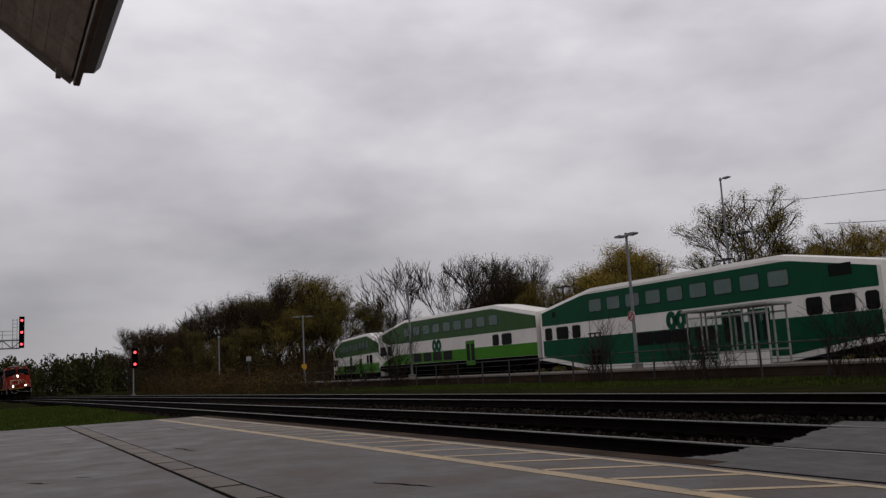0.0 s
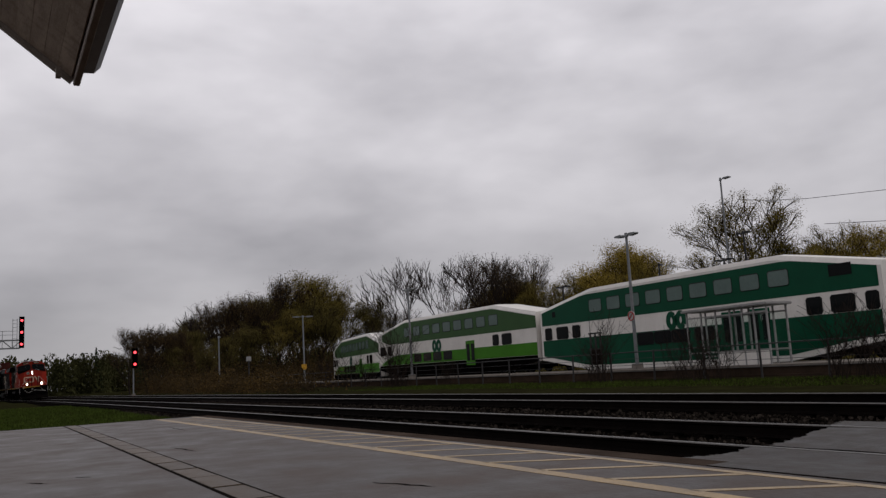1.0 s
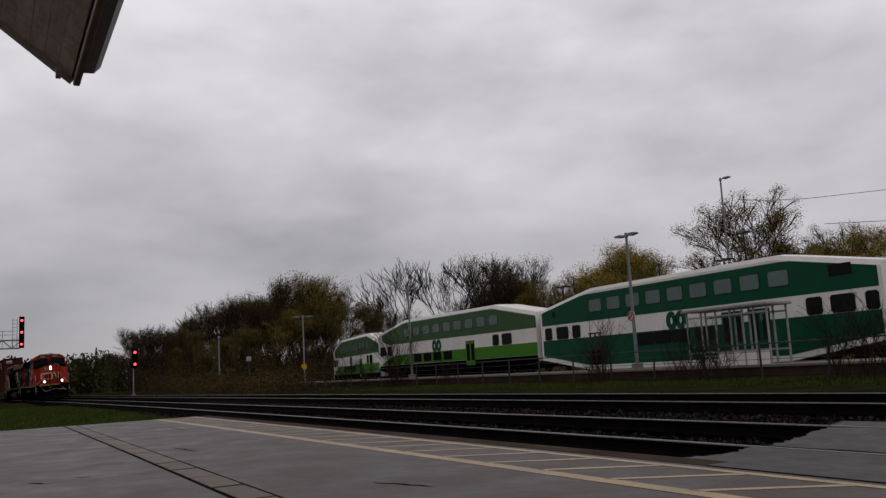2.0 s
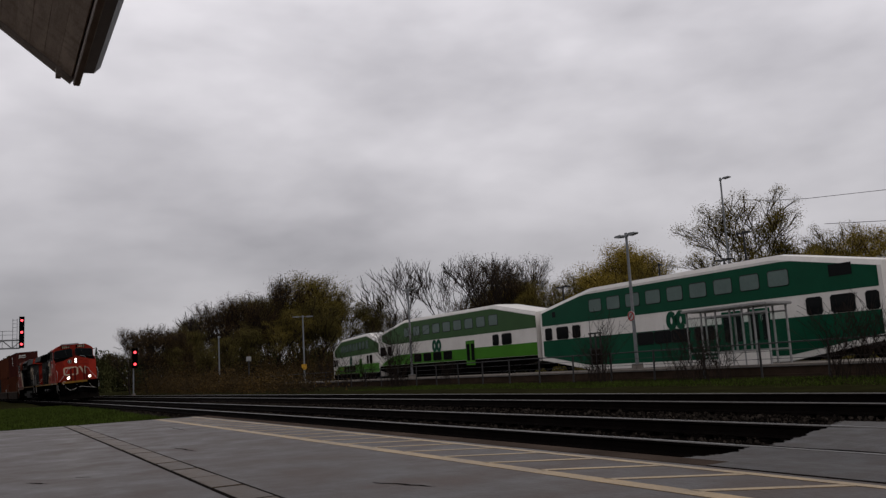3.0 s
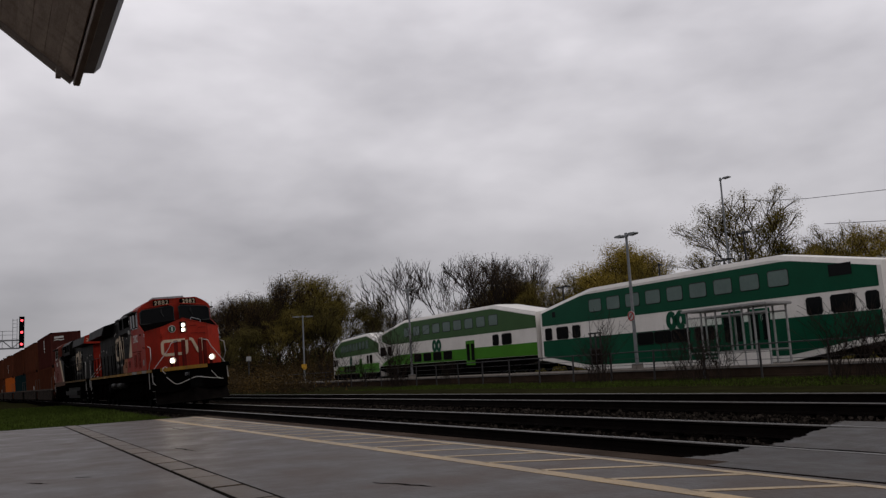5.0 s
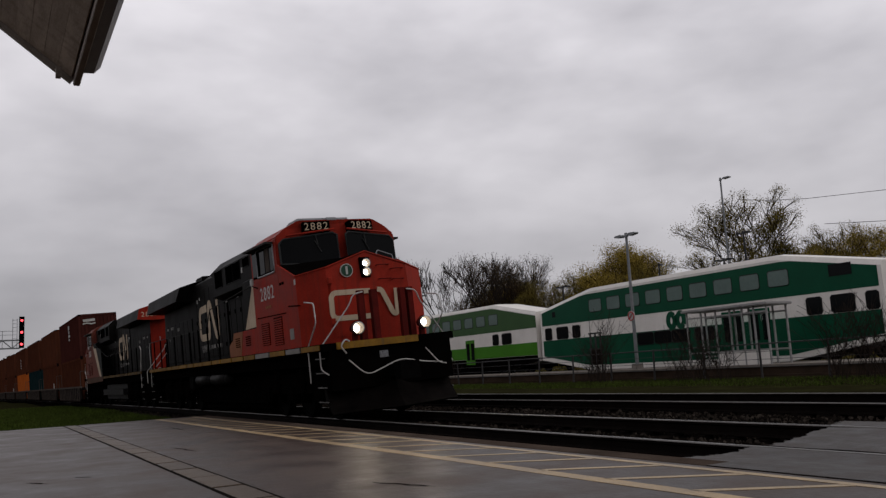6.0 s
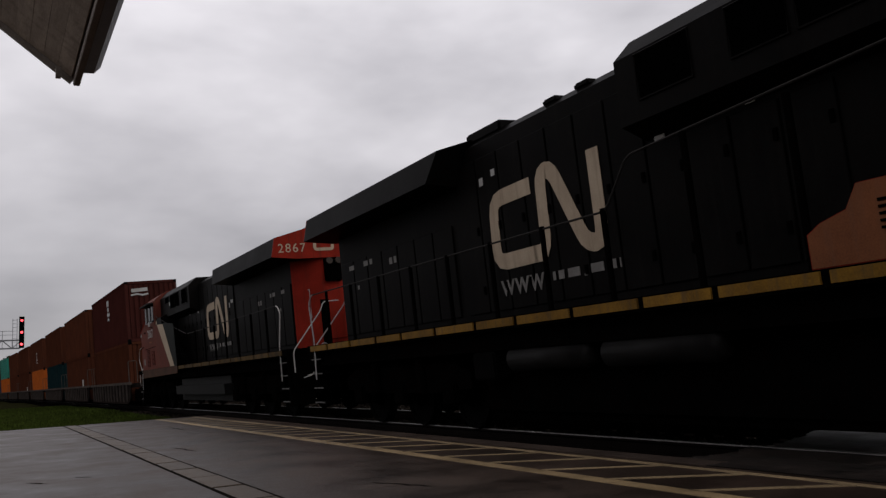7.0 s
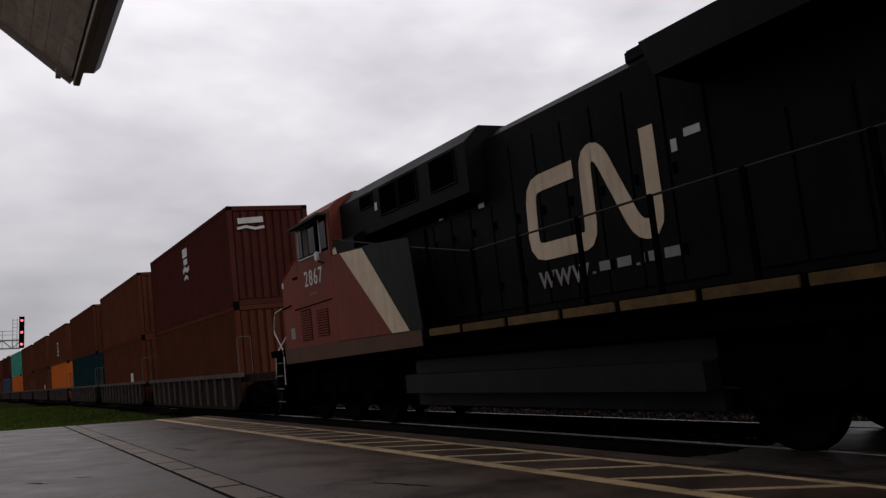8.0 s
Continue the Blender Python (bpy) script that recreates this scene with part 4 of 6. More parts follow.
        first = ((-3.55, 3.62, 0.10, 0.12), (-3.2, 3.70, 0.10, 0.10)) if sy < 0 else ((-3.80, 3.13, 0.09, 0.14), (-4.16, 3.25, 0.24, 0.09))
        for a, z, w, h in first + ( (0.25, 3.30, 0.16, 0.10), (1.55, 3.34, 0.13, 0.16), (3.35, 3.86, 0.10, 0.14)):
            bm = bmesh.new()
            yb = sy * (0.965 if a < 0.1 or z < 3.36 else 1.29)
            plate(bm, [(a, z), (a + w, z), (a + w, z + h), (a, z + h)], yb - sy * 0.006, yb)
            part("sticker", bm, M_DECAL, hood)
        # the painted emblem: ribbon shapes, with a row of bars below it
        m = side_matrix(-3.28 if sy < 0 else -0.93, sy * 0.962, 2.34, sy < 0)
        for path in logo_shape(1.16, 2.38):
            bm = bmesh.new()
            stroke(bm, path, 0.235, 0.008, m)
            part("emblem_ribbon", bm, M_CREAM, hood, "cream painted ribbon emblem")
        for k in range(3):
            part("letter", moved(letters("w", 0.50, 0.005), m @ Matrix.Translation((0.20 + k * 0.37, -0.27, 0.004))), M_LETTER, hood)
        x = 1.17
        for wdt, hh in ((0.06, 0.06), (0.25, 0.23), (0.25, 0.23), (0.06, 0.06), (0.25, 0.23), (0.24, 0.23)):
            bm = bmesh.new()
            stroke(bm, [(x, hh * 0.36), (x + wdt, hh * 0.36)], hh * 0.5, 0.006, m @ Matrix.Translation((0.0, -0.36, 0)))
            part("writing_bar", bm, M_LETTER, hood)
            x += wdt + 0.085
    bm = bmesh.new()
    cyl(bm, (-2.4, 0, 4.44), (-2.4, 0, 4.62), 0.28, 0.26, 14)
    part("exhaust", bm, M_UNDER, hood)
    bm = bbox(-4.0, -3.02, -0.84, 0.84, 4.36, 4.53, 0.03)
    part("roof_box", bm, M_BLACK, hood)
    for a in (-1.9, -1.2, -0.3):
        bm = bbox(a, a + 0.3, -0.85, -0.45, 4.36, 4.455, 0.03)
        part("roof_hatch", bm, M_BLACK, hood)
    bm = bmesh.new()
    for a in (0.12,):
        tube(bm, rounded([(a - 0.03, -0.9, 4.42), (a - 0.13, -0.9, 4.46), (a - 0.13, -0.9, 4.54), (a - 0.03, -0.9, 4.56)], 0.05), 0.012, 5)
    part("lifting_eye", bm, M_DARKRAIL, hood)
    # radiator section with its broad wings
    wing = [(-0.90, 3.745), (-1.54, 3.81), (-1.43, 4.27), (-0.30, 4.57), (0.30, 4.57), (1.43, 4.27), (1.54, 3.81), (0.90, 3.745)]
    bm = bmesh.new()
    prism(bm, wing, -9.93, -4.20)
    for q in bm.verts:
        if q.co.x > -5:
            q.co.x += 0.6 * max(0.0, q.co.z - 3.8)
    box(bm, -9.478, -4.40, -0.93, 0.93, 1.60, 3.74)
    rad = part("radiator_hood", bm, M_BLACK, lo, "black radiator hood with overhanging wings")
    bm = bmesh.new()
    box(bm, -9.4, -4.8, -0.42, 0.42, 4.50, 4.59)
    part("radiator_cap", bm, M_BLACK, rad)
    for sy in (-1, 1):
        for k in range(7):
            a = -9.42 + k * 0.70
            bm = bbox(a, a + 0.66, sy * 0.945 - 0.014, sy * 0.945 + 0.014, 1.72, 3.20, 0.008, 1)
            part("hood_door", bm, M_BLACK, rad)
        for a, z, w, h in ((-8.95, 3.02, 0.24, 0.09), (-8.2, 3.02, 0.20, 0.10), (-7.9, 3.02, 0.12, 0.10), (-7.0, 2.9, 0.12, 0.12), (-6.8, 2.9, 0.10, 0.12), (-8.6, 2.6, 0.08, 0.08)):
            bm = bmesh.new()
            plate(bm, [(a, z), (a + w, z), (a + w, z + h), (a, z + h)], sy * 0.958, sy * 0.966)
            part("sticker", bm, M_LETTER, rad)
    # red end
    bm = bmesh.new()
    prism(bm, wing, -9.96, -9.934)
    prism(bm, [(-9.48, -0.932), (-9.48, 0.932), (-9.88, 0.27), (-9.88, -0.27)], 1.60, 3.743, "z")
    end = part("red_end", bm, M_RED, lo, "red rear end of the hood")
    for sy, yy in ((1, 0.98), (-1, -0.98)):
        write_digits(number, 0.30, front_matrix(-9.964, yy * 1.04, 4.0, False), M_CREAM, end)
    m = front_matrix(-9.962, 0.44, 3.93, False)
    for path in logo_shape(0.36, 0.88):
        bm = bmesh.new()
        stroke(bm, path, 0.075, 0.006, m)
        part("emblem_ribbon", bm, M_CREAM, end)
    for y, z0, z1 in ((-0.6, 2.3, 3.0), (0.6, 2.3, 3.0)):
        bm = bmesh.new()
        tube(bm, rounded([(-9.66, y, z0), (-9.76, y, z0), (-9.76, y, z1), (-9.66, y, z1)], 0.03), 0.011, 6)
        part("grab_iron", bm, M_RAILING, end)
    bm = bbox(-9.905, -9.875, -0.22, 0.22, 1.75, 3.0, 0.012, 1)
    part("end_door", bm, M_RED, end)
    bm = bbox(-9.97, -9.86, -0.22, 0.22, 3.16, 3.74, 0.02)
    part("light_housing", bm, M_VOID, end)
    for y in (-0.14, 0.10):
        bm = bmesh.new()
        cyl(bm, (-10.02, y, 3.66), (-9.95, y, 3.66), 0.08, 0.085, 16)
        part("headlight", bm, M_WELLTOP, end)
    # posts and handrails along the walkway
    for sy in (-1, 1):
        y = sy * 1.50
        bm = bmesh.new()
        tube(bm, rounded([(-9.83, y, 2.655), (-0.1, y, 2.60)] + ([(0.35, y, 3.12), (4.9, y, 3.34), (5.16, y, 3.3)] if sy < 0 else [(2.4, y, 3.06), (5.16, y, 3.62)]), 0.12), 0.014, 6)
        part("handrail", bm, M_DARKRAIL, lo)
        for u in (-9.0, -7.7, -6.4, -5.1, -3.85, -2.6, -1.35, -0.15, 1.2, 2.45):
            zt = 2.64 if u < 0 else 3.15
            bm = bmesh.new()
            box(bm, u - 0.03, u + 0.03, y - 0.02, y + 0.02, 1.58, zt)
            part("post", bm, M_UNDER, lo)
    # end handrails: bent white pipes at the steps
    for su, u0 in ((1, 9.0), (-1, -9.3)):
        for sy in (-1, 1):
            for k in range(2):
                bm = bmesh.new()
                if su > 0:
                    pts = [(9.28, sy * 1.50, 2.48), (9.38, sy * 1.52, 2.05), (8.76, sy * 1.52, 1.56), (8.79, sy * 1.53, 0.80)] if k == 0 else \
                        [(9.66, sy * 0.52, 2.62), (9.66, sy * 0.75, 2.58), (9.62, sy * 0.83, 2.37), (9.42, sy * 1.51, 1.50), (9.45, sy * 1.52, 1.07), (9.70, sy * 1.46, 0.96)]
                    if k == 0:
                        pts = [(8.72, sy * 1.50, 2.55)] + pts
                else:
                    pts = [(-9.82, sy * 1.5, 2.655), (-9.95, sy * 1.5, 2.63), (-10.1, sy * 1.5, 2.47), (-9.92, sy * 1.52, 1.72), (-9.94, sy * 1.53, 0.88)] if k == 0 else \
                        [(-10.38, sy * 0.12, 2.645), (-10.37, sy * 0.52, 2.64), (-10.36, sy * 0.58, 2.45), (-10.40, sy * 1.36, 1.54), (-10.42, sy * 1.36, 1.05)]
                tube(bm, rounded(pts, 0.10), 0.0145, 7)
                part("step_handrail", bm, M_RAILING, lo, "bent white handrail")
            # steps in their well
            uu = 9.36 if su > 0 else -9.95
            for z in (0.38, 0.68, 0.98, 1.28):
                bm = bmesh.new()
                box(bm, uu - 0.32, uu + 0.22, sy * 1.25 - 0.22, sy * 1.25 + 0.22, z, z + 0.03)
                st = part("step", bm, M_UNDER, lo)
                bm = bmesh.new()
                box(bm, uu - 0.32, uu + 0.22, sy * 1.475 - 0.012, sy * 1.475 + 0.012, z + 0.01, z + 0.034)
                part("step_edge", bm, M_TREAD, st)
            bm = bmesh.new()
            box(bm, uu - 0.40, uu - 0.34, sy * 1.0 - 0.1, sy * 1.0 + 0.5 * (1 if sy > 0 else 0.2), 0.3, 1.5)
            part("step_well", bm, M_UNDER, lo)
    # front platform, yellow band, gate posts
    for su in (1, -1):
        e = 9.72 if su > 0 else -10.35
        bm = bmesh.new()
        box(bm, min(e, e + su * 0.08), max(e, e + su * 0.08), -1.25, 0.62, 1.46, 1.60)
        part("end_band", bm, M_STRIPE if su > 0 else M_UNDER, lo, "yellow end sill band" if su > 0 else "")
        bm = bmesh.new()
        box(bm, min(e - su * 0.3, e + su * 0.02), max(e - su * 0.3, e + su * 0.02), -1.42, 1.42, 0.62, 1.46)
        pil = part("end_plate", bm, M_UNDER, lo)
        bm = bmesh.new()
        tube(bm, rounded([(e + su * 0.12, -1.05, 1.22), (e + su * 0.2, -0.7, 0.86), (e + su * 0.2, -0.35, 0.98), (e + su * 0.22, 0.1, 1.14), (e + su * 0.2, 0.6, 1.02), (e + su * 0.16, 1.1, 0.96)], 0.2), 0.014, 6)
        tube(bm, rounded([(e + su * 0.12, 0.75, 1.30), (e + su * 0.22, 1.0, 0.95), (e + su * 0.16, 1.2, 0.92)], 0.1), 0.013, 6)
        part("air_hose", bm, M_RAILING, pil, "pale looping air hose")
        bm = bmesh.new()
        tube(bm, rounded([(e + su * 0.1, -1.08, 1.36), (e + su * 0.16, -1.22, 1.52), (e + su * 0.16, -1.10, 1.66), (e + su * 0.12, -1.0, 1.6)], 0.08), 0.016, 6)
        part("uncoupling_loop", bm, M_RAILING, pil)
        bm = bmesh.new()
        box(bm, min(e, e + su * 0.7), max(e, e + su * 0.7), -0.12, 0.12, 0.78, 1.02)
        box(bm, min(e + su * 0.55, e + su * 0.85), max(e + su * 0.55, e + su * 0.85), -0.24, 0.20, 0.72, 1.08)
        part("coupler", bm, M_STEEL, lo)
        if su > 0:
            for y0, y1 in ((-0.61, -0.48), (-0.31, -0.17), (0.37, 0.49), (0.56, 0.68)):
                bm = bmesh.new()
                prism(bm, [(9.64, y0), (9.64, y1), (9.50, y1), (9.50, y1 - 0.012), (9.628, y1 - 0.012), (9.628, y0 + 0.012), (9.50, y0 + 0.012), (9.50, y0)], 1.601, 2.66, "z")
                part("gate_post", bm, M_POST, lo, "upright dark red channel post")
        else:
            for y in (-0.42, 0.42):
                bm = bmesh.new()
                box(bm, e + 0.08, e + 0.14, y - 0.10, y + 0.10, 1.60, 2.70)
                box(bm, e + 0.21, e + 0.27, y - 0.02, y + 0.02, 1.60, 2.70)
                part("gate_post", bm, M_UNDER, lo, "upright gate post")
        # plow
        if su > 0:
            bm = bmesh.new()
            prof = [(e + 0.05, 0.70), (e + 0.16, 0.45), (e + 0.42, 0.16), (e + 0.36, 0.13), (e + 0.0, 0.40), (e - 0.05, 0.70)]
            rings = []
            for y in (-1.45, -0.9, 0.0, 0.9, 1.45):
                k = 1 - abs(y) / 1.45
                rings.append([bm.verts.new((x - 0.35 * (1 - k), y, z)) for x, z in prof])
            for a, b in zip(rings, rings[1:]):
                for i in range(6):
                    bm.faces.new((a[i], a[(i + 1) % 6], b[(i + 1) % 6], b[i]))
            bm.faces.new(rings[0])
            bm.faces.new(rings[-1][::-1])
            bmesh.ops.recalc_face_normals(bm, faces=bm.faces[:])
            part("snow_plow", bm, M_PLOW, lo, "scuffed steel pilot plow")
        bm = bmesh.new()
        box(bm, min(e, e + su * 0.02), max(e, e + su * 0.02), -0.30, -0.10, 1.20, 1.34)
        part("placard", bm, M_GREY, lo)
    # lights at the front
    lit = M_LENS if lead else M_RIM
    bm = bbox(8.60, 8.852, -0.17, 0.09, 2.98, 3.46, 0.015)
    hb = part("headlight_box", bm, M_VOID, nose, "twin headlights in a dark recess")
    for z in (3.118, 3.315):
        lamp_can(hb, 8.852, -0.04, z, 0.092, 0.09, lead)
    for y in (-0.75, 0.84):
        bm = bmesh.new()
        cyl(bm, (9.52, y, 1.86), (9.70, y, 1.86), 0.09, 0.15, 18)
        box(bm, 9.52, 9.62, y - 0.05, y + 0.05, 1.58, 1.76)
        dl = part("ditch_light", bm, M_POST, lo, "round ditch light")
        lamp_can(dl, 9.70, y, 1.86, 0.125, 0.11, lead)
    # nose emblem, badge, grab irons
    m = front_matrix(8.928, -1.0, 2.11)
    for path in (rounded_flat([(0.98, 0.58), (0.12, 0.58), (0.05, 0.5), (0.05, 0.1), (0.12, 0.02), (0.95, 0.02), (1.03, 0.06), (1.04, 0.56)], 0.05),
                 rounded_flat([(1.16, 0.60), (1.27, 0.58), (1.50, 0.06), (1.57, 0.02), (1.62, 0.08), (1.63, 0.60)], 0.05)):
        bm = bmesh.new()
        stroke(bm, path, 0.115, 0.010, m)
        part("emblem_ribbon", bm, M_CREAM, nose, "cream painted ribbon emblem")
    bm = bmesh.new()
    cyl(bm, (8.75, -0.50, 3.18), (8.868, -0.50, 3.18), 0.140, 0.150, 24)
    bd = part("badge", bm, M_DECAL, nose, "round green and white badge")
    bm = bmesh.new()
    cyl(bm, (8.80, -0.50, 3.18), (8.874, -0.50, 3.18), 0.126, 0.132, 24)
    part("badge_field", bm, M_EMBLEM, bd)
    bm = bmesh.new()
    box(bm, 8.83, 8.879, -0.525, -0.475, 3.09, 3.27)
    part("badge_bar", bm, M_DECAL, bd)
    for y, z in ((0.38, 3.26), (0.72, 3.16), (0.40, 2.94), (0.72, 2.92)):
        bm = bmesh.new()
        tube(bm, rounded([(8.82, y - 0.14, z), (8.95, y - 0.14, z), (8.95, y + 0.14, z), (8.82, y + 0.14, z)], 0.03), 0.012, 5)
        part("grab_iron", bm, M_POST, nose)
    bm = bmesh.new()
    tube(bm, rounded([(8.76, 0.30, 3.48), (8.76, 0.33, 3.62), (8.74, 0.72, 3.49), (8.74, 0.72, 3.36)], 0.05), 0.014, 5)
    part("nose_rail", bm, M_GREY, nose)
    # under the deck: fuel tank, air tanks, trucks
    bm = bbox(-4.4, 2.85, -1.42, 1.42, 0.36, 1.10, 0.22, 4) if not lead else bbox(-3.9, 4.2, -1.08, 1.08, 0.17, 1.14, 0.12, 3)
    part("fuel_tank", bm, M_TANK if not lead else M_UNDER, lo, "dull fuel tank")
    # made-up block: closes the gap between the trucks so it stays black
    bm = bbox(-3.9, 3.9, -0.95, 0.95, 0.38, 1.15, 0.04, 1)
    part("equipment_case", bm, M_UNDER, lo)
    if lead:
        for a, b in ((-2.65, -0.98), (-0.62, 1.1)):
            bm = bmesh.new()
            cyl(bm, (a, -1.25, 1.02), (b, -1.25, 1.02), 0.17, 0.17, 16)
            cyl(bm, (a - 0.06, -1.25, 1.02), (a, -1.25, 1.02), 0.10, 0.17, 16)
            cyl(bm, (b, -1.25, 1.02), (b + 0.06, -1.25, 1.02), 0.17, 0.10, 16)
            part("air_reservoir", bm, M_TANK, lo, "dull grey air reservoir", smooth=True)
        bm = bbox(-3.6, -3.0, -1.4, -1.0, 0.75, 1.15, 0.03)
        part("valve_box", bm, M_STEEL, lo)
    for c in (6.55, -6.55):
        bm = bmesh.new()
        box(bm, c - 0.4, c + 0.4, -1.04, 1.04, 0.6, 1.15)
        tk = part("truck", bm, M_UNDER, lo, "three-axle truck in grimy black, darkened as if in shade")
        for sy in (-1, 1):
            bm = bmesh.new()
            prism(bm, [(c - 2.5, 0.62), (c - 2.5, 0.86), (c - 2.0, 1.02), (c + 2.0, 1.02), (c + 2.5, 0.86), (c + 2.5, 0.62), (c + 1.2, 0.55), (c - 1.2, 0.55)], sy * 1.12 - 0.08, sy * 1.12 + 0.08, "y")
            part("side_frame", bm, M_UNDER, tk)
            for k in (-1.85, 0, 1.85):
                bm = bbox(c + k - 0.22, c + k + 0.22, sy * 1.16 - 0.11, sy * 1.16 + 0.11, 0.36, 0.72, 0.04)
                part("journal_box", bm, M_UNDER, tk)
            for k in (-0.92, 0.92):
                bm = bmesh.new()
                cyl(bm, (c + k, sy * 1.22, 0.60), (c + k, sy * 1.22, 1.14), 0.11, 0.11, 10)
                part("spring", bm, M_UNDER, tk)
        for k in (-1.85, 0, 1.85):
            w = wheelset(tk, c + k, 0.533, 0.473)
            WHEELS.append((w, 0.533, (c + k, 0, 0.473), 1 if lead else -1))
    lo["height"] = 0.06
    return lo


TRAIN.append((make_locomotive("2882", True), -7.25, False))
TRAIN.append((make_locomotive("2867", False), -29.40, True))


def container(material, label, ln=12.19, h=2.896, w=2.438):
    """A corrugated steel box: frame posts and rails, ribbed walls, corner castings, end doors."""
    co = thing("container", label, "container", "double-stacked containers")
    bm = bmesh.new()
    box(bm, -ln / 2 + 0.06, ln / 2 - 0.06, -w / 2 + 0.04, w / 2 - 0.04, 0.10, h - 0.03)
    part("body", bm, material, co)
    for sy in (-1, 1):
        v, f = [], []
        n = 43
        step = (ln - 0.3) / n
        y_out, y_in = sy * (w / 2 - 0.006), sy * (w / 2 - 0.038)
        x = -ln / 2 + 0.15
        line = []
        for i in range(n):
            line += [(x, y_in), (x + step * 0.22, y_out), (x + step * 0.58, y_out), (x + step * 0.80, y_in)]
            x += step
        line.append((x, y_in))
        for a, b in line:
            v += [(a, b, 0.16), (a, b, h - 0.12)]
        f = [(2 * i, 2 * i + 2, 2 * i + 3, 2 * i + 1) for i in range(len(line) - 1)]
        wl_ = new("side_wall", soup("side_wall", v, f, material))
        wl_.parent = co
        for z0, z1 in ((0.0, 0.16), (h - 0.12, h)):
            bm = bmesh.new()
            box(bm, -ln / 2 + 0.1, ln / 2 - 0.1, sy * (w / 2 - 0.03) - 0.03, sy * (w / 2 - 0.03) + 0.03, z0, z1)
            part("side_rail", bm, material, co)
    for sx in (-1, 1):
        xx = sx * (ln / 2 - 0.03)
        if sx > 0:
            for k in range(9):
                a = -w / 2 + 0.14 + k * (w - 0.28) / 9
                bm = bmesh.new()
                box(bm, xx - 0.03, xx + 0.012, a + 0.04, a + 0.19, 0.18, h - 0.16)
                part("end_rib", bm, material, co)
        else:
            for k in (-0.85, -0.35, 0.35, 0.85):
                bm = bmesh.new()
                tube(bm, [(xx - 0.02, k, 0.1), (xx - 0.02, k, h - 0.1)], 0.02, 6)
                part("lock_rod", bm, M_GREY, co)
        for z0, z1 in ((0.0, 0.15), (h - 0.13, h)):
            bm = bmesh.new()
            box(bm, xx - 0.05, xx + 0.02, -w / 2 + 0.1, w / 2 - 0.1, z0, z1)
            part("end_rail", bm, material, co)
        for sy in (-1, 1):
            bm = bmesh.new()
            a, b = sx * (ln / 2 - 0.07), sy * (w / 2 - 0.07)
            box(bm, a - 0.07, a + 0.07, b - 0.07, b + 0.07, 0.12, h - 0.12)
            part("corner_post", bm, material, co)
            for z in (0, h - 0.118):
                bm = bmesh.new()
                box(bm, a - 0.075, a + 0.075, b - 0.075, b + 0.075, z, z + 0.118)
                part("corner_casting", bm, M_STEEL, co)
    return co


def mark(co, kind, ln=12.19, h=2.896, w=2.438):
    """White painted marks: plain bars and chevrons on the sides and the front end."""
    y = w / 2
    if kind == "banner":
        for sy in (-1, 1):
            m = side_matrix(sy * -0.3, sy * y, 1.75, sy < 0)
            for path, wd in ((((-0.35, 0.62), (0.35, 0.62)), 0.30), (((-0.25, 0.30), (0.30, 0.30)), 0.20), (((-0.4, -0.02), (-0.1, 0.08), (0.2, -0.02), (0.5, 0.06)), 0.16), (((-0.3, -0.28), (0.0, -0.2), (0.3, -0.3)), 0.12)):
                bm = bmesh.new()
                stroke(bm, path, wd, 0.006, m)
                part("painted_mark", bm, M_DECAL, co)
        m = front_matrix(ln / 2 + 0.006, 0.0, 2.35)
        for path, wd in ((((-0.42, 0.10), (0.42, 0.14)), 0.17), (((-0.45, -0.12), (-0.15, -0.07), (0.15, -0.13), (0.45, -0.08)), 0.08)):
            bm = bmesh.new()
            stroke(bm, [(a * 0.9 - 0.55, b) for a, b in path], wd, 0.006, m)
            part("painted_mark", bm, M_DECAL, co)
    elif kind == "label":
        for sy in (-1, 1):
            for k, (a, b) in enumerate(((0.55, 0.5), (0.0, 0.36))):
                bm = bmesh.new()
                xx = sy * -2.6
                plate(bm, [(xx, 0.35 + a), (xx + 0.62, 0.35 + a), (xx + 0.62, 0.35 + a + b), (xx, 0.35 + a + b)], sy * (y - 0.002), sy * (y + 0.006))
                part("painted_mark", bm, M_DECAL, co)
    elif kind == "emblem":
        for sy in (-1, 1):
            m = side_matrix(0.2, sy * y, 1.3, sy < 0)
            for path in (((-0.3, -0.3), (-0.3, 0.4), (0.3, 0.4), (0.3, -0.3), (-0.3, -0.3)), ((-0.3, -0.55), (0.3, -0.55))):
                bm = bmesh.new()
                stroke(bm, path, 0.16, 0.006, m)
                part("painted_mark", bm, M_DECAL, co)


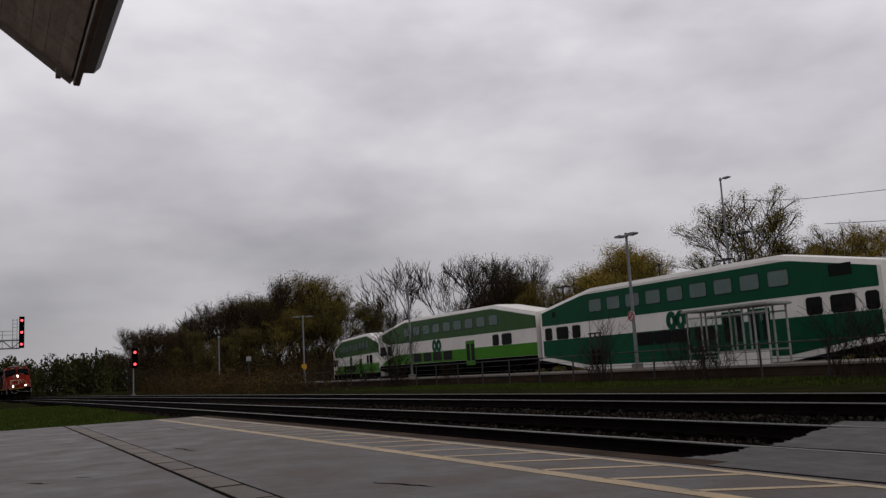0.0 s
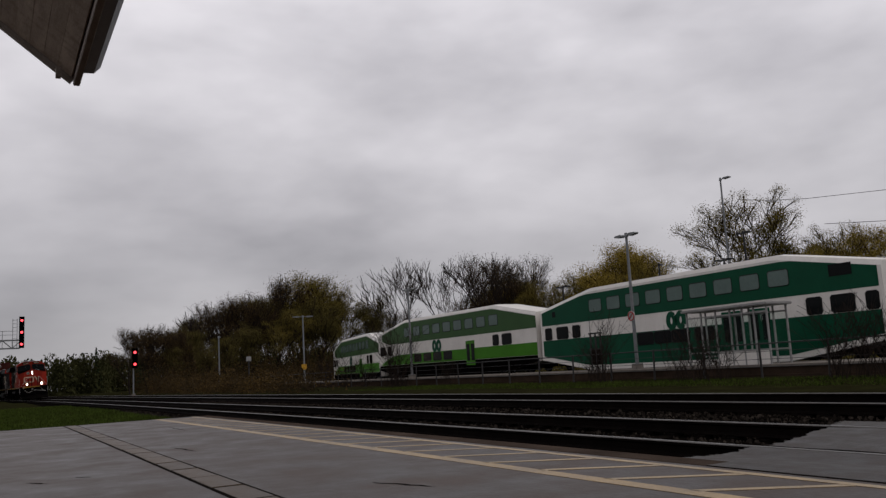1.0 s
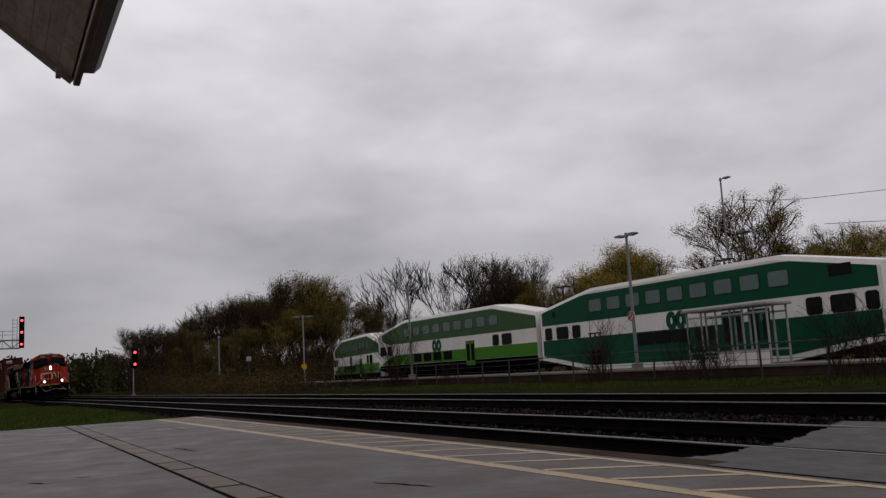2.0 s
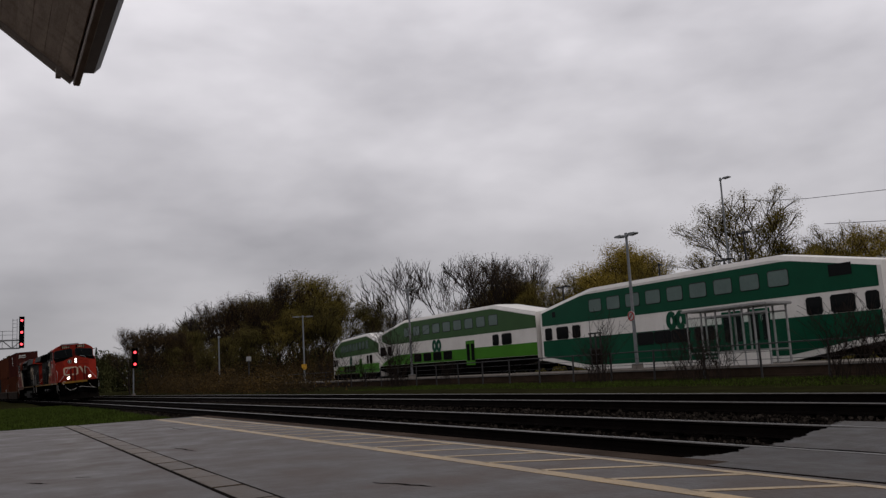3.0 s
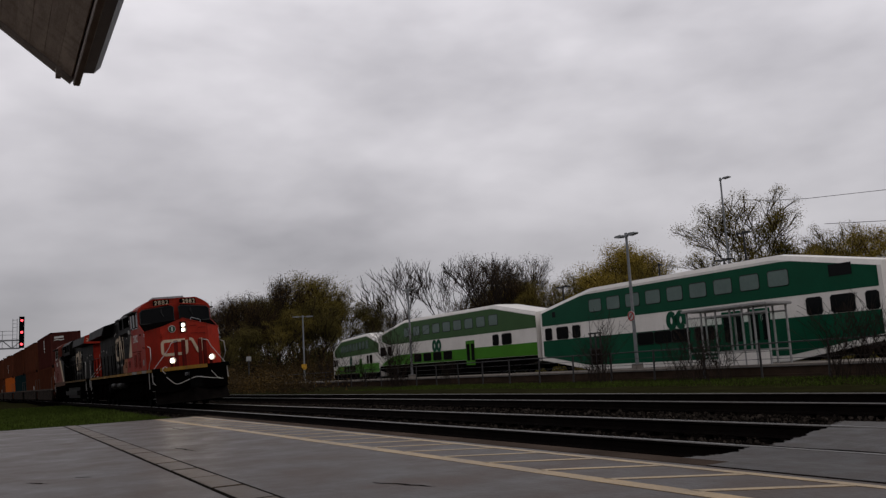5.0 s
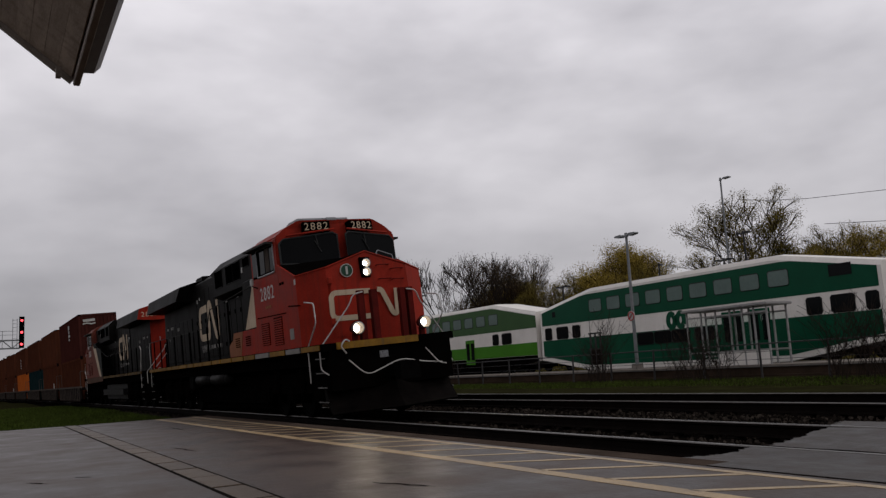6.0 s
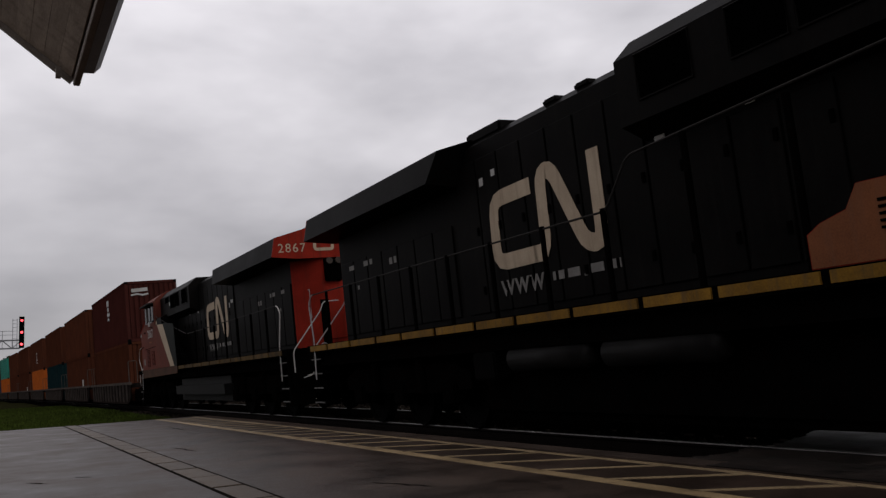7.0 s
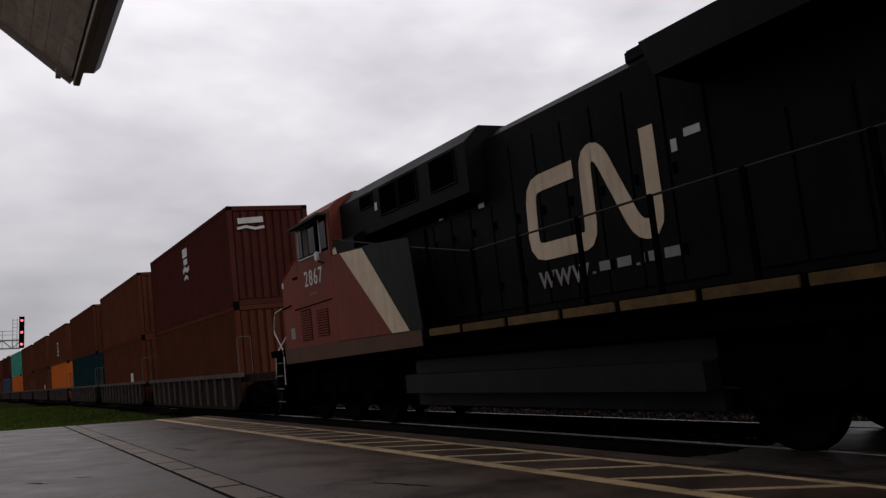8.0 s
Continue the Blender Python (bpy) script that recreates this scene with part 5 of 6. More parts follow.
def make_well_car(label):
    """A well car body between two shared trucks, its ends at +-7.65 m."""
    car = thing("well_car", label, "freight car", "container well cars")
    for sy in (-1, 1):
        bm = bmesh.new()
        prism(bm, [(-6.55, 0.42), (-6.2, 0.22), (6.2, 0.22), (6.55, 0.42), (6.55, 1.12), (-6.55, 1.12)], sy * 1.36 - 0.03, sy * 1.36 + 0.03, "y")
        part("side_sill", bm, M_WELL, car)
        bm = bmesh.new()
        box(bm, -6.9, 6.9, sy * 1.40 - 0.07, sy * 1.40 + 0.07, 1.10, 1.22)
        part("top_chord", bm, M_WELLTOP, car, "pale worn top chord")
        bm = bmesh.new()
        box(bm, -6.2, 6.2, sy * 1.40 - 0.05, sy * 1.40 + 0.05, 0.20, 0.28)
        part("bottom_chord", bm, M_WELL, car)
        for k in range(13):
            a = -6.0 + k
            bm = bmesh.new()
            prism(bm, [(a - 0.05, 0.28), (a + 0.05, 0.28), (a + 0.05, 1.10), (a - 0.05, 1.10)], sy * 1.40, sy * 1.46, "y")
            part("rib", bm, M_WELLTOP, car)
    bm = bmesh.new()
    box(bm, -6.3, 6.3, -1.3, 1.3, 0.22, 0.30)
    part("floor_pan", bm, M_UNDER, car)
    for sx in (-1, 1):
        bm = bmesh.new()
        prism(bm, [(sx * 6.4, -1.33), (sx * 6.4, 1.33), (sx * 7.3, 0.7), (sx * 7.6, 0.35), (sx * 7.6, -0.35), (sx * 7.3, -0.7)], 0.95, 1.15, "z")
        part("end_platform", bm, M_WELL, car)
        for sy in (-1, 1):
            bm = bmesh.new()
            tube(bm, rounded([(sx * 6.62, sy * 1.38, 1.2), (sx * 6.62, sy * 1.38, 2.2), (sx * 6.62, sy * 1.0, 2.2), (sx * 6.62, sy * 1.0, 1.2)], 0.08), 0.018, 5)
            part("ladder_rail", bm, M_WELLTOP, car)
    for sx in ((1, -1) if "leading" in label else (-1,)):
        c = sx * 7.62 if sx < 0 else 6.9
        bm = bmesh.new()
        box(bm, c - 0.2, c + 0.2, -0.95, 0.95, 0.45, 0.92)
        tk = part("truck", bm, M_UNDER, car)
        for sy in (-1, 1):
            bm = bmesh.new()
            prism(bm, [(c - 1.1, 0.40), (c - 1.1, 0.62), (c - 0.4, 0.86), (c + 0.4, 0.86), (c + 1.1, 0.62), (c + 1.1, 0.40), (c + 0.4, 0.28), (c - 0.4, 0.28)], sy * 1.02 - 0.07, sy * 1.02 + 0.07, "y")
            part("side_frame", bm, M_UNDER, tk)
        for k in (-0.89, 0.89):
            w = wheelset(tk, c + k, 0.46, 0.46)
            WHEELS.append((w, 0.46, (c + k, 0, 0.46), 1))
    return car


C_LBL = {"m": "dark maroon corrugated shipping container with white painted marks", "b": "rust-brown corrugated shipping container, weathered",
         "o": "bright orange corrugated shipping container", "t": "dark teal corrugated shipping container", "g": "sea-green corrugated shipping container", "n": "navy blue corrugated shipping container"}
C_MAT = {"m": M_CMAROON, "b": M_CBROWN, "o": M_CORANGE, "t": M_CTEAL, "g": M_CGREEN, "n": M_CBLUE}
STACKS = ["mb", "bb", "bt", "bo", "bb", "bb", "go", "mn", "bb", "tb", "bm", "ob"]
MARKS = {(0, 0): "banner", (1, 1): "label", (3, 0): "emblem", (4, 1): "label", (8, 0): "emblem"}


def make_cars():
    first = make_well_car("leading container well car with ribbed dark steel sides")
    second = make_well_car("container well car with ribbed dark steel sides")
    plain = {}
    for i, (top, low) in enumerate(STACKS):
        s = -49.18 - 15.3 * i
        car = first if i == 0 else second if i == 1 else copy_thing(second, Matrix())
        if i > 1:
            for tk in car.children:
                for w in [q for q in tk.children if q.name.startswith("wheelset")]:
                    WHEELS.append((w, 0.46, tuple(w.location), 1))
        TRAIN.append((car, s, False))
        for level, c in ((1, low), (0, top)):
            mk = MARKS.get((i, level))
            if mk or c not in plain:
                co = container(C_MAT[c], C_LBL[c])
                if mk:
                    mark(co, mk)
                else:
                    plain[c] = co
            else:
                co = copy_thing(plain[c], Matrix())
            co["height"] = 0.22 if level else 3.125
            TRAIN.append((co, s, False))


make_cars()


# ---------- commuter train on the far line ----------
COACH_Y = 33.5           # its side towards the camera
COACH_L = 25.9


def coach_top(x):
    e = COACH_L / 2 - abs(x)
    return 5.22 if e > 5.68 else 4.22 + 0.88 * max(0, e) / 5.0


def coach_low(x):
    e = COACH_L / 2 - abs(x)
    return 0.06 if e > 5.3 else 0.06 + 0.74 * (5.3 - max(0.3, e)) / 5.0


def band(bm, x0, x1, lo, hi, y0, y1, n=40):
    """A panel of a coach side between two heights given along its length."""
    rows = []
    for i in range(n + 1):
        x = x0 + (x1 - x0) * i / n
        a, b = lo(x), hi(x)
        if b - a > 0.002:
            rows.append([bm.verts.new(p) for p in ((x, y0, a), (x, y0, b), (x, y1, b), (x, y1, a))])
    for a, b in zip(rows, rows[1:]):
        for k in range(4):
            bm.faces.new((a[k], a[(k + 1) % 4], b[(k + 1) % 4], b[k]))
    bm.faces.new(rows[0])
    bm.faces.new(rows[-1][::-1])
    bmesh.ops.recalc_face_normals(bm, faces=bm.faces[:])


def make_coach(style, m, label, cab_end=False):
    """x along the coach, its near side at y = 0, the body behind it to y = 3."""
    go = thing("passenger_coach", label, "train coach", "double-deck commuter coaches", m)
    W = 3.0
    up, lowm = (M_GDARK, M_GDARK) if style == "old" else (M_GMID, M_GLIME)
    bm = bmesh.new()
    n = 52
    rings = []
    for i in range(n + 1):
        x = -COACH_L / 2 + 0.15 + (COACH_L - 0.3) * i / n
        t, b = coach_top(x), coach_low(x)
        rings.append([bm.verts.new(p) for p in ((x, 0.0, b), (x, 0.0, t - 0.28), (x, 0.16, t - 0.06), (x, 0.7, t), (x, W - 0.7, t), (x, W - 0.16, t - 0.06), (x, W, t - 0.28), (x, W, b))])
    for a, b in zip(rings, rings[1:]):
        for k in range(8):
            bm.faces.new((a[k], a[(k + 1) % 8], b[(k + 1) % 8], b[k]))
    bm.faces.new(rings[0])
    bm.faces.new(rings[-1][::-1])
    bmesh.ops.recalc_face_normals(bm, faces=bm.faces[:])
    part("body", bm, M_GWHITE, go, "white coach body shell")
    h = COACH_L / 2 - 0.35
    sides = ((-0.012, 0.004), (W - 0.004, W + 0.012))
    for y0, y1 in sides:
        bm = bmesh.new()
        if style == "old":
            band(bm, -h, h, lambda x: 3.10, lambda x: min(coach_top(x) - 0.30, 4.80), y0, y1)
        else:
            def arc(x):
                k = max(0.0, abs(x) - (h - 3.2)) / 3.2 if x < 0 else 0.0
                return 3.10 + (1.0 - math.sqrt(max(0.0, 1 - k * k))) * 0.9
            band(bm, -h, h + 0.2, arc, lambda x: min(coach_top(x) - 0.34, 9), y0, y1)
        part("upper_panel", bm, up, go, "green upper-deck panel")
        bm = bmesh.new()
        if style == "old":
            band(bm, -h, h, lambda x: coach_low(x) + 0.28, lambda x: 2.10, y0, y1)
        else:
            band(bm, -h + 0.5, h + 0.2, lambda x: max(1.22, coach_low(x)), lambda x: 2.10 - (0.9 * ((max(0.0, -x - (h - 4.0))) / 4.0) ** 1.5), y0, y1)
        part("lower_panel", bm, lowm, go, "green lower panel")
        if style != "old":
            bm = bmesh.new()
            band(bm, -h, h + 0.2, lambda x: coach_low(x) - 0.02, lambda x: max(1.20, coach_low(x)), y0, y1)
            part("skirt", bm, M_UNDER, go)

    def window(a, b, z0, z1, mat, y=-0.012):
        for yy, d in ((y, -1), (W - y, 1)):
            bm = bmesh.new()
            c = 0.09
            pts = [(a + c, z0), (b - c, z0), (b, z0 + c), (b, z1 - c), (b - c, z1), (a + c, z1), (a, z1 - c), (a, z0 + c)]
            prism(bm, pts, yy - 0.004 * d, yy + d * 0.012, "y")
            wn_ = part("window", bm, mat, go)
            bm = bmesh.new()
            tube(bm, [(p[0], yy + d * 0.010, p[1]) for p in pts + pts[:2]], 0.022, 5)
            part("seal", bm, M_RUBBER, wn_)

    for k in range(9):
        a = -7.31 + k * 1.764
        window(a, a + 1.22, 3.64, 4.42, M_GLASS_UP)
    lower = (-3.0, -1.55, -0.15, 1.65) if style == "old" else (-5.6, -3.85, -2.1, -0.35)
    for a in lower:
        window(a, a + 1.38, 1.36, 2.04, M_GLASS_LO)
    mids = ((-12.3, -11.52), (-10.98, -9.69), (-9.23, -8.41), (8.85, 9.70), (10.16, 11.39), (11.92, 12.55)) if style == "old" else ((-12.4, -11.3), (-10.8, -10.0), (7.2, 8.0), (8.45, 9.7))
    for a, b in mids:
        window(a, b, 2.14, 2.92, M_GLASS_LO)
    if style == "old":
        bm = bmesh.new()
        box(bm, 10.23, 11.39, -0.03, -0.01, 3.76, 4.30)
        part("vent", bm, M_GLASS_LO, go, "dark ventilation grille")
        bm = bmesh.new()
        box(bm, -11.35, -11.0, -0.03, -0.01, 3.62, 3.98)
        part("vent", bm, M_GLASS_LO, go, "small dark ventilation grille")
    # doors
    for a in ((3.6, 5.4) if style == "old" else (3.25,)):
        for yy, d in ((-0.012, -1), (W + 0.012, 1)):
            bm = bmesh.new()
            box(bm, a, a + 1.3, yy - 0.012, yy + 0.012, 0.8, 2.70)
            dr = part("door", bm, lowm, go, "pair of sliding doors")
            for q in (a + 0.12, a + 0.80):
                bm = bmesh.new()
                box(bm, q, q + 0.46, yy + d * 0.012 - 0.006, yy + d * 0.012 + 0.006, 1.15, 2.45)
                part("door_glass", bm, M_GLASS_LO, dr)
    # the operator's emblem: two joined rings with a bar
    ex = 0.28 if style == "old" else -1.45
    bm = bmesh.new()
    for c, s in ((-0.36, 1), (0.36, -1)):
        pts = [(math.cos(a) * 0.26 + c, math.sin(a) * 0.36) for a in [s * (0.7 + k * (2 * math.pi / 16)) for k in range(17)]]
        stroke(bm, pts, 0.33, 0.01, side_matrix(ex, -0.012, 2.56))
    part("emblem", bm, M_GDARK, go, "green ring emblem")
    # underframe and wheels
    for c in (-9.6, 9.6):
        bm = bmesh.new()
        box(bm, c - 1.9, c + 1.9, 0.35, 0.55, 0.35, 0.85)
        box(bm, c - 1.9, c + 1.9, 2.45, 2.65, 0.35, 0.85)
        box(bm, c - 0.4, c + 0.4, 0.4, 2.6, 0.5, 1.1)
        tk = part("truck", bm, M_UNDER, go)
        for k in (-1.25, 1.25):
            bm = bmesh.new()
            for y in (0.75, 2.2):
                cyl(bm, (c + k, y, 0.43), (c + k, y + 0.12, 0.43), 0.43, 0.43, 20)
            part("wheelset", bm, M_STEEL, tk)
    bm = bmesh.new()
    box(bm, -6.4, 6.4, 0.2, 2.8, 0.25, 0.44)
    part("underframe", bm, M_UNDER, go)
    # gangway ends
    for s in (-1, 1):
        if s < 0 and cab_end:
            bm = bmesh.new()
            prism(bm, [(-COACH_L / 2 + 0.16, 0.7), (-COACH_L / 2 + 0.16, 4.05), (-COACH_L / 2 - 0.15, 3.6), (-COACH_L / 2 - 0.45, 2.6), (-COACH_L / 2 - 0.5, 0.7)], 0.1, W - 0.1, "y")
            part("cab_front", bm, M_GWHITE, go, "white sloping driving cab")
            bm = bmesh.new()
            prism(bm, [(-COACH_L / 2 - 0.47, 2.62), (-COACH_L / 2 - 0.19, 3.50), (-COACH_L / 2 - 0.21, 3.52), (-COACH_L / 2 - 0.49, 2.64)], 0.3, W - 0.3, "y")
            part("windscreen", bm, M_GLASS_LO, go)
            continue
        bm = bmesh.new()
        x = s * (COACH_L / 2 - 0.15)
        box(bm, min(x, x + s * 0.14), max(x, x + s * 0.14), 0.9, 2.1, 1.2, 3.5)
        part("gangway", bm, M_RUBBER, go)
    for x in (-3.2, 0, 3.2):
        bm = bbox(x - 0.9, x + 0.9, 0.9, 2.1, 5.08, 5.16, 0.03)
        part("roof_vent", bm, M_GWHITE, go)
    return go


make_coach("old", pose(-35.75, COACH_Y, 0.30), "double-deck coach in dark green and white, standing at the platform")
make_coach("new", pose(-61.85, COACH_Y - 0.38, 0.30, 0, 0, 1.5), "double-deck coach in olive, white and bright green")
A3 = radians(-11.0)
make_coach("new", pose(-75.0 - 12.95 * math.cos(A3), COACH_Y - 0.5 - 12.95 * math.sin(A3), -0.22, 0, 0, -11.0), "double-deck driving coach in olive, white and bright green", True)


def straight_track(name, y, z, x0, x1, label):
    tr = thing(name, label, "railway track", kind="structure")
    for dy in (-0.7525, 0.7525):
        bm = bmesh.new()
        prism(bm, [(y + dy - 0.07, z - 0.17), (y + dy - 0.07, z - 0.14), (y + dy - 0.03, z), (y + dy + 0.03, z), (y + dy + 0.07, z - 0.14), (y + dy + 0.07, z - 0.17)], x0, x1)
        part("rail", bm, M_RAIL, tr)
    bm = bmesh.new()
    prism(bm, [(y - 2.4, z - 0.45), (y - 1.7, z - 0.17), (y + 1.7, z - 0.17), (y + 2.4, z - 0.45)], x0, x1)
    part("ballast", bm, M_BALLAST, tr)


straight_track("track_commuter", COACH_Y + 1.5, 0.30, -260, 60, "commuter track behind the far platform")


def make_far_platform():
    fp = thing("platform_far", "long low concrete platform with stained face", "platform", kind="structure")
    bm = bmesh.new()
    box(bm, -104, 40, 28.0, 33.2, -0.4, 0.27)
    part("slab", bm, M_WALL, fp)
    bm = bmesh.new()
    box(bm, -104.05, 40.05, 27.92, 33.25, 0.27, 0.36)
    part("coping", bm, M_CONC, fp, "pale concrete platform top")
    bm = bmesh.new()
    box(bm, -104, 40, 27.55, 27.75, -0.4, -0.02)
    part("kerb_beam", bm, M_WALL, fp)


make_far_platform()


def make_fence():
    fe = thing("fence", "low dark wire fence along the far platform", "fence")
    x = -100.0
    bm0 = bmesh.new()
    cyl(bm0, (0, 0, -0.3), (0, 0, 1.25), 0.045, 0.045, 7)
    me = mesh_of("fence_post", bm0, M_DKPOLE)
    while x < 10:
        o = new("fence_post", me)
        o.parent = fe
        o.matrix_basis = pose(x, 26.6, 0.0, random.uniform(-2, 2), random.uniform(-3, 3), 0)
        x += 3.05
    for z in (1.2,):
        bm = bmesh.new()
        tube(bm, [(-100, 26.6, z), (10, 26.6, z)], 0.030, 5)
        part("top_rail", bm, M_DKPOLE, fe)
    for z in (0.3, 0.6, 0.9):
        bm = bmesh.new()
        tube(bm, [(-100, 26.6, z), (10, 26.6, z)], 0.010, 4)
        part("wire", bm, M_DKPOLE, fe)


make_fence()


def lamp_post(x, y, z, h, double=True, material=M_POLE, arm=0.75, base=True, label="grey double-headed platform lamp post", turn=0):
    lp = thing("lamp_post", label, "street lamp", "platform lamps", pose(x, y, z, 0, 0, turn))
    bm = bmesh.new()
    if base:
        cyl(bm, (0, 0, -0.35), (0, 0, 0.0), 0.32, 0.28, 16)
        part("footing", bm, M_CONC, lp)
        bm = bmesh.new()
        box(bm, -0.2, 0.2, -0.2, 0.2, 0, 0.03)
        part("base_plate", bm, M_POLE, lp)
        bm = bmesh.new()
    cyl(bm, (0, 0, 0), (0, 0, h), 0.095, 0.065, 12)
    part("pole", bm, material, lp)
    for s in ((-1, 1) if double else (1,)):
        bm = bmesh.new()
        tube(bm, [(0, 0, h - 0.06), (s * arm * 0.45, 0, h - 0.02)], 0.035, 8)
        part("arm", bm, material, lp)
        bm = bmesh.new()
        prism(bm, [(s * arm * 0.30, h - 0.05), (s * arm * 0.45, h - 0.11), (s * arm, h - 0.07), (s * arm * 1.08, h - 0.02), (s * arm, h + 0.03), (s * arm * 0.45, h + 0.05)], -0.14, 0.14, "y")
        part("head", bm, material, lp)
    bm = bmesh.new()
    cyl(bm, (0, 0, h - 0.12), (0, 0, h + 0.10), 0.11, 0.08, 12)
    part("cap", bm, material, lp)
    return lp


lp = lamp_post(-33.75, 29.0, 0.62, 6.62)
bm = bmesh.new()
cyl(bm, (0, -0.10, 2.42), (0, -0.13, 2.42), 0.27, 0.27, 20)
sg = part("sign", bm, M_DECAL, lp, "round white sign with a red ring")
bm = bmesh.new()
tube(bm, [(math.cos(k * math.pi / 10) * 0.21, -0.135, 2.42 + math.sin(k * math.pi / 10) * 0.21) for k in range(21)], 0.03, 6)
tube(bm, [(-0.14, -0.135, 2.28), (0.14, -0.135, 2.56)], 0.025, 6)
part("ring", bm, M_SIGNR, sg)
lamp_post(-59.85, 29.0, 0.62, 6.6)
l3 = lamp_post(-85.3, 29.0, 0.62, 6.55, True, M_POLE, 1.0, True, "grey double-headed platform lamp post with yellow sign", 72)
bm = bmesh.new()
prism(bm, [(-0.26, 1.05), (0.26, 1.05), (0.26, 1.60), (-0.26, 1.60)], -0.13, -0.10, "y")
moved(bm, Matrix.Rotation(math.radians(-10), 4, "Z"))
part("sign", bm, M_SIGNY, l3, "yellow warning sign")
# behind the commuter train
lamp_post(-60.0, 44.0, -0.1, 7.5, True, M_DKPOLE, 0.8, False, "dark twin-arm lamp post beyond the train")
lamp_post(-74.5, 41.0, -0.1, 6.2, True, M_DKPOLE, 0.6, False, "dark twin-arm lamp post beyond the train")
lamp_post(-86.8, 40.0, -0.1, 6.5, True, M_DKPOLE, 0.7, False, "dark twin-arm lamp post beyond the train")
lamp_post(-41.5, 44.0, -0.1, 7.3, True, M_DKPOLE, 0.7, False, "dark twin-arm lamp post beyond the train")
lamp_post(-45.0, 50.0, -0.1, 9.9, True, M_DKPOLE, 0.6, False, "dark twin-arm lamp post beyond the train")
lamp_post(-46.7, 50.0, -0.1, 14.4, False, M_POLE, 0.9, False, "tall grey single-arm lighting mast")
lamp_post(-52.2, 48.0, -0.1, 8.4, False, M_DKPOLE, 0.3, False, "short dark pole beyond the train")
lamp_post(-100.0, 23.74, 0.0, 6.05, False, M_POLE, 0.35, False, "grey signal pole beside the line")
rs = lamp_post(-100.0, 27.2, 0.0, 3.2, False, M_DKPOLE, 0.05, False, "short dark post with a pale square sign beside the line")
bm = bmesh.new()
box(bm, 0.05, 0.09, -0.30, 0.26, 3.12, 3.66)
part("sign", bm, M_SHFRAME, rs, "small pale square sign")


def make_shelter():
    sh = thing("shelter", "glazed platform shelter with pale metal frame", "shelter", m=pose(-27.75, 29.1, 0.36))
    L, D, H_ = 4.7, 1.2, 2.55
    bm = bbox(-L / 2 - 0.15, L / 2 + 0.2, -0.25, D + 0.2, H_ - 0.05, H_ + 0.07, 0.03)
    part("roof", bm, M_SHFRAME, sh, "flat pale metal roof")
    for x in (-L / 2, -L / 2 + 0.9, -L / 2 + 1.8, 0.3, 1.0, 1.65, L / 2):
        for y in (0.0, D):
            if y > 0 and x in (-L / 2 + 0.9, 1.0):
                continue
            bm = bmesh.new()
            w = 0.034
            box(bm, x - w, x + w, y - w, y + w, 0.0, H_ - 0.05)
            part("post", bm, M_SHFRAME, sh)
    for z in (0.62, H_ - 0.32):
        for y in (0.0, D):
            bm = bmesh.new()
            box(bm, -L / 2, L / 2, y - 0.03, y + 0.03, z - 0.035, z + 0.035)
            part("transom", bm, M_SHFRAME, sh)
    xs = [-L / 2, -L / 2 + 0.9, -L / 2 + 1.8, 0.3, 1.0, 1.65, L / 2]
    for a, b in zip(xs, xs[1:]):
        for y in (0.0, D):
            bm = bmesh.new()
            box(bm, a + 0.045, b - 0.045, y - 0.006, y + 0.006, 0.66, H_ - 0.36)
            o = part("pane", bm, M_SHGLASS, sh)
            o.visible_shadow = False
    for a, b in ((-0.55, 0.3), (0.3, 1.0), (1.0, 1.65), (1.65, 2.3)):
        bm = bmesh.new()
        box(bm, a + 0.03, b - 0.03, -0.012, 0.012, 0.0, 0.60)
        part("base_panel", bm, M_GWHITE, sh, "white lower panel")
    bm = bmesh.new()
    box(bm, -L / 2, -0.3, D - 0.3, D - 0.05, 0.4, 0.46)
    part("bench", bm, M_SHFRAME, sh)


make_shelter()


def make_notice_frame():
    nf = thing("notice_frame", "dark metal notice frame on the far platform", "notice board", m=pose(-36.2, 28.4, 0.36))
    for x in (-0.42, 0.0, 0.42):
        bm = bmesh.new()
        box(bm, x - 0.035, x + 0.035, -0.035, 0.035, 0.0, 2.0 if x else 1.94)
        part("post", bm, M_DKPOLE, nf)
    for z in (1.10, 1.94):
        bm = bmesh.new()
        box(bm, -0.52, 0.52, -0.045, 0.045, z, z + 0.08)
        part("crossbar", bm, M_DKPOLE, nf)
    bm = bmesh.new()
    box(bm, -0.36, 0.36, 0.0, 0.03, 0.35, 1.10)
    part("board", bm, M_VOID, nf, "dark board in the frame")


make_notice_frame()


# ---------- signals ----------
def signal_head(parent, x, y, z0, n, gap, lit):
    """A stack of round signal lamps that face +x."""
    bm = bbox(x - 0.06, x + 0.06, y - 0.28, y + 0.28, z0 - 0.45, z0 + gap * (n - 1) + 0.45, 0.05, 1)
    bp = part("backplate", bm, M_VOID, parent, "black signal backplate")
    for k in range(n):
        z = z0 + gap * k
        bm = bmesh.new()
        cyl(bm, (x + 0.06, y, z), (x + 0.09, y, z), 0.14, 0.14, 16)
        part("lens", bm, lit, bp, "glowing red lens")
        bm = bmesh.new()
        cyl(bm, (x + 0.06, y, z + 0.12), (x + 0.40, y, z + 0.16), 0.21, 0.20, 12)
        bmesh.ops.delete(bm, geom=[q for q in bm.verts if q.co.z < z + 0.05], context="VERTS")
        part("hood", bm, M_VOID, bp)


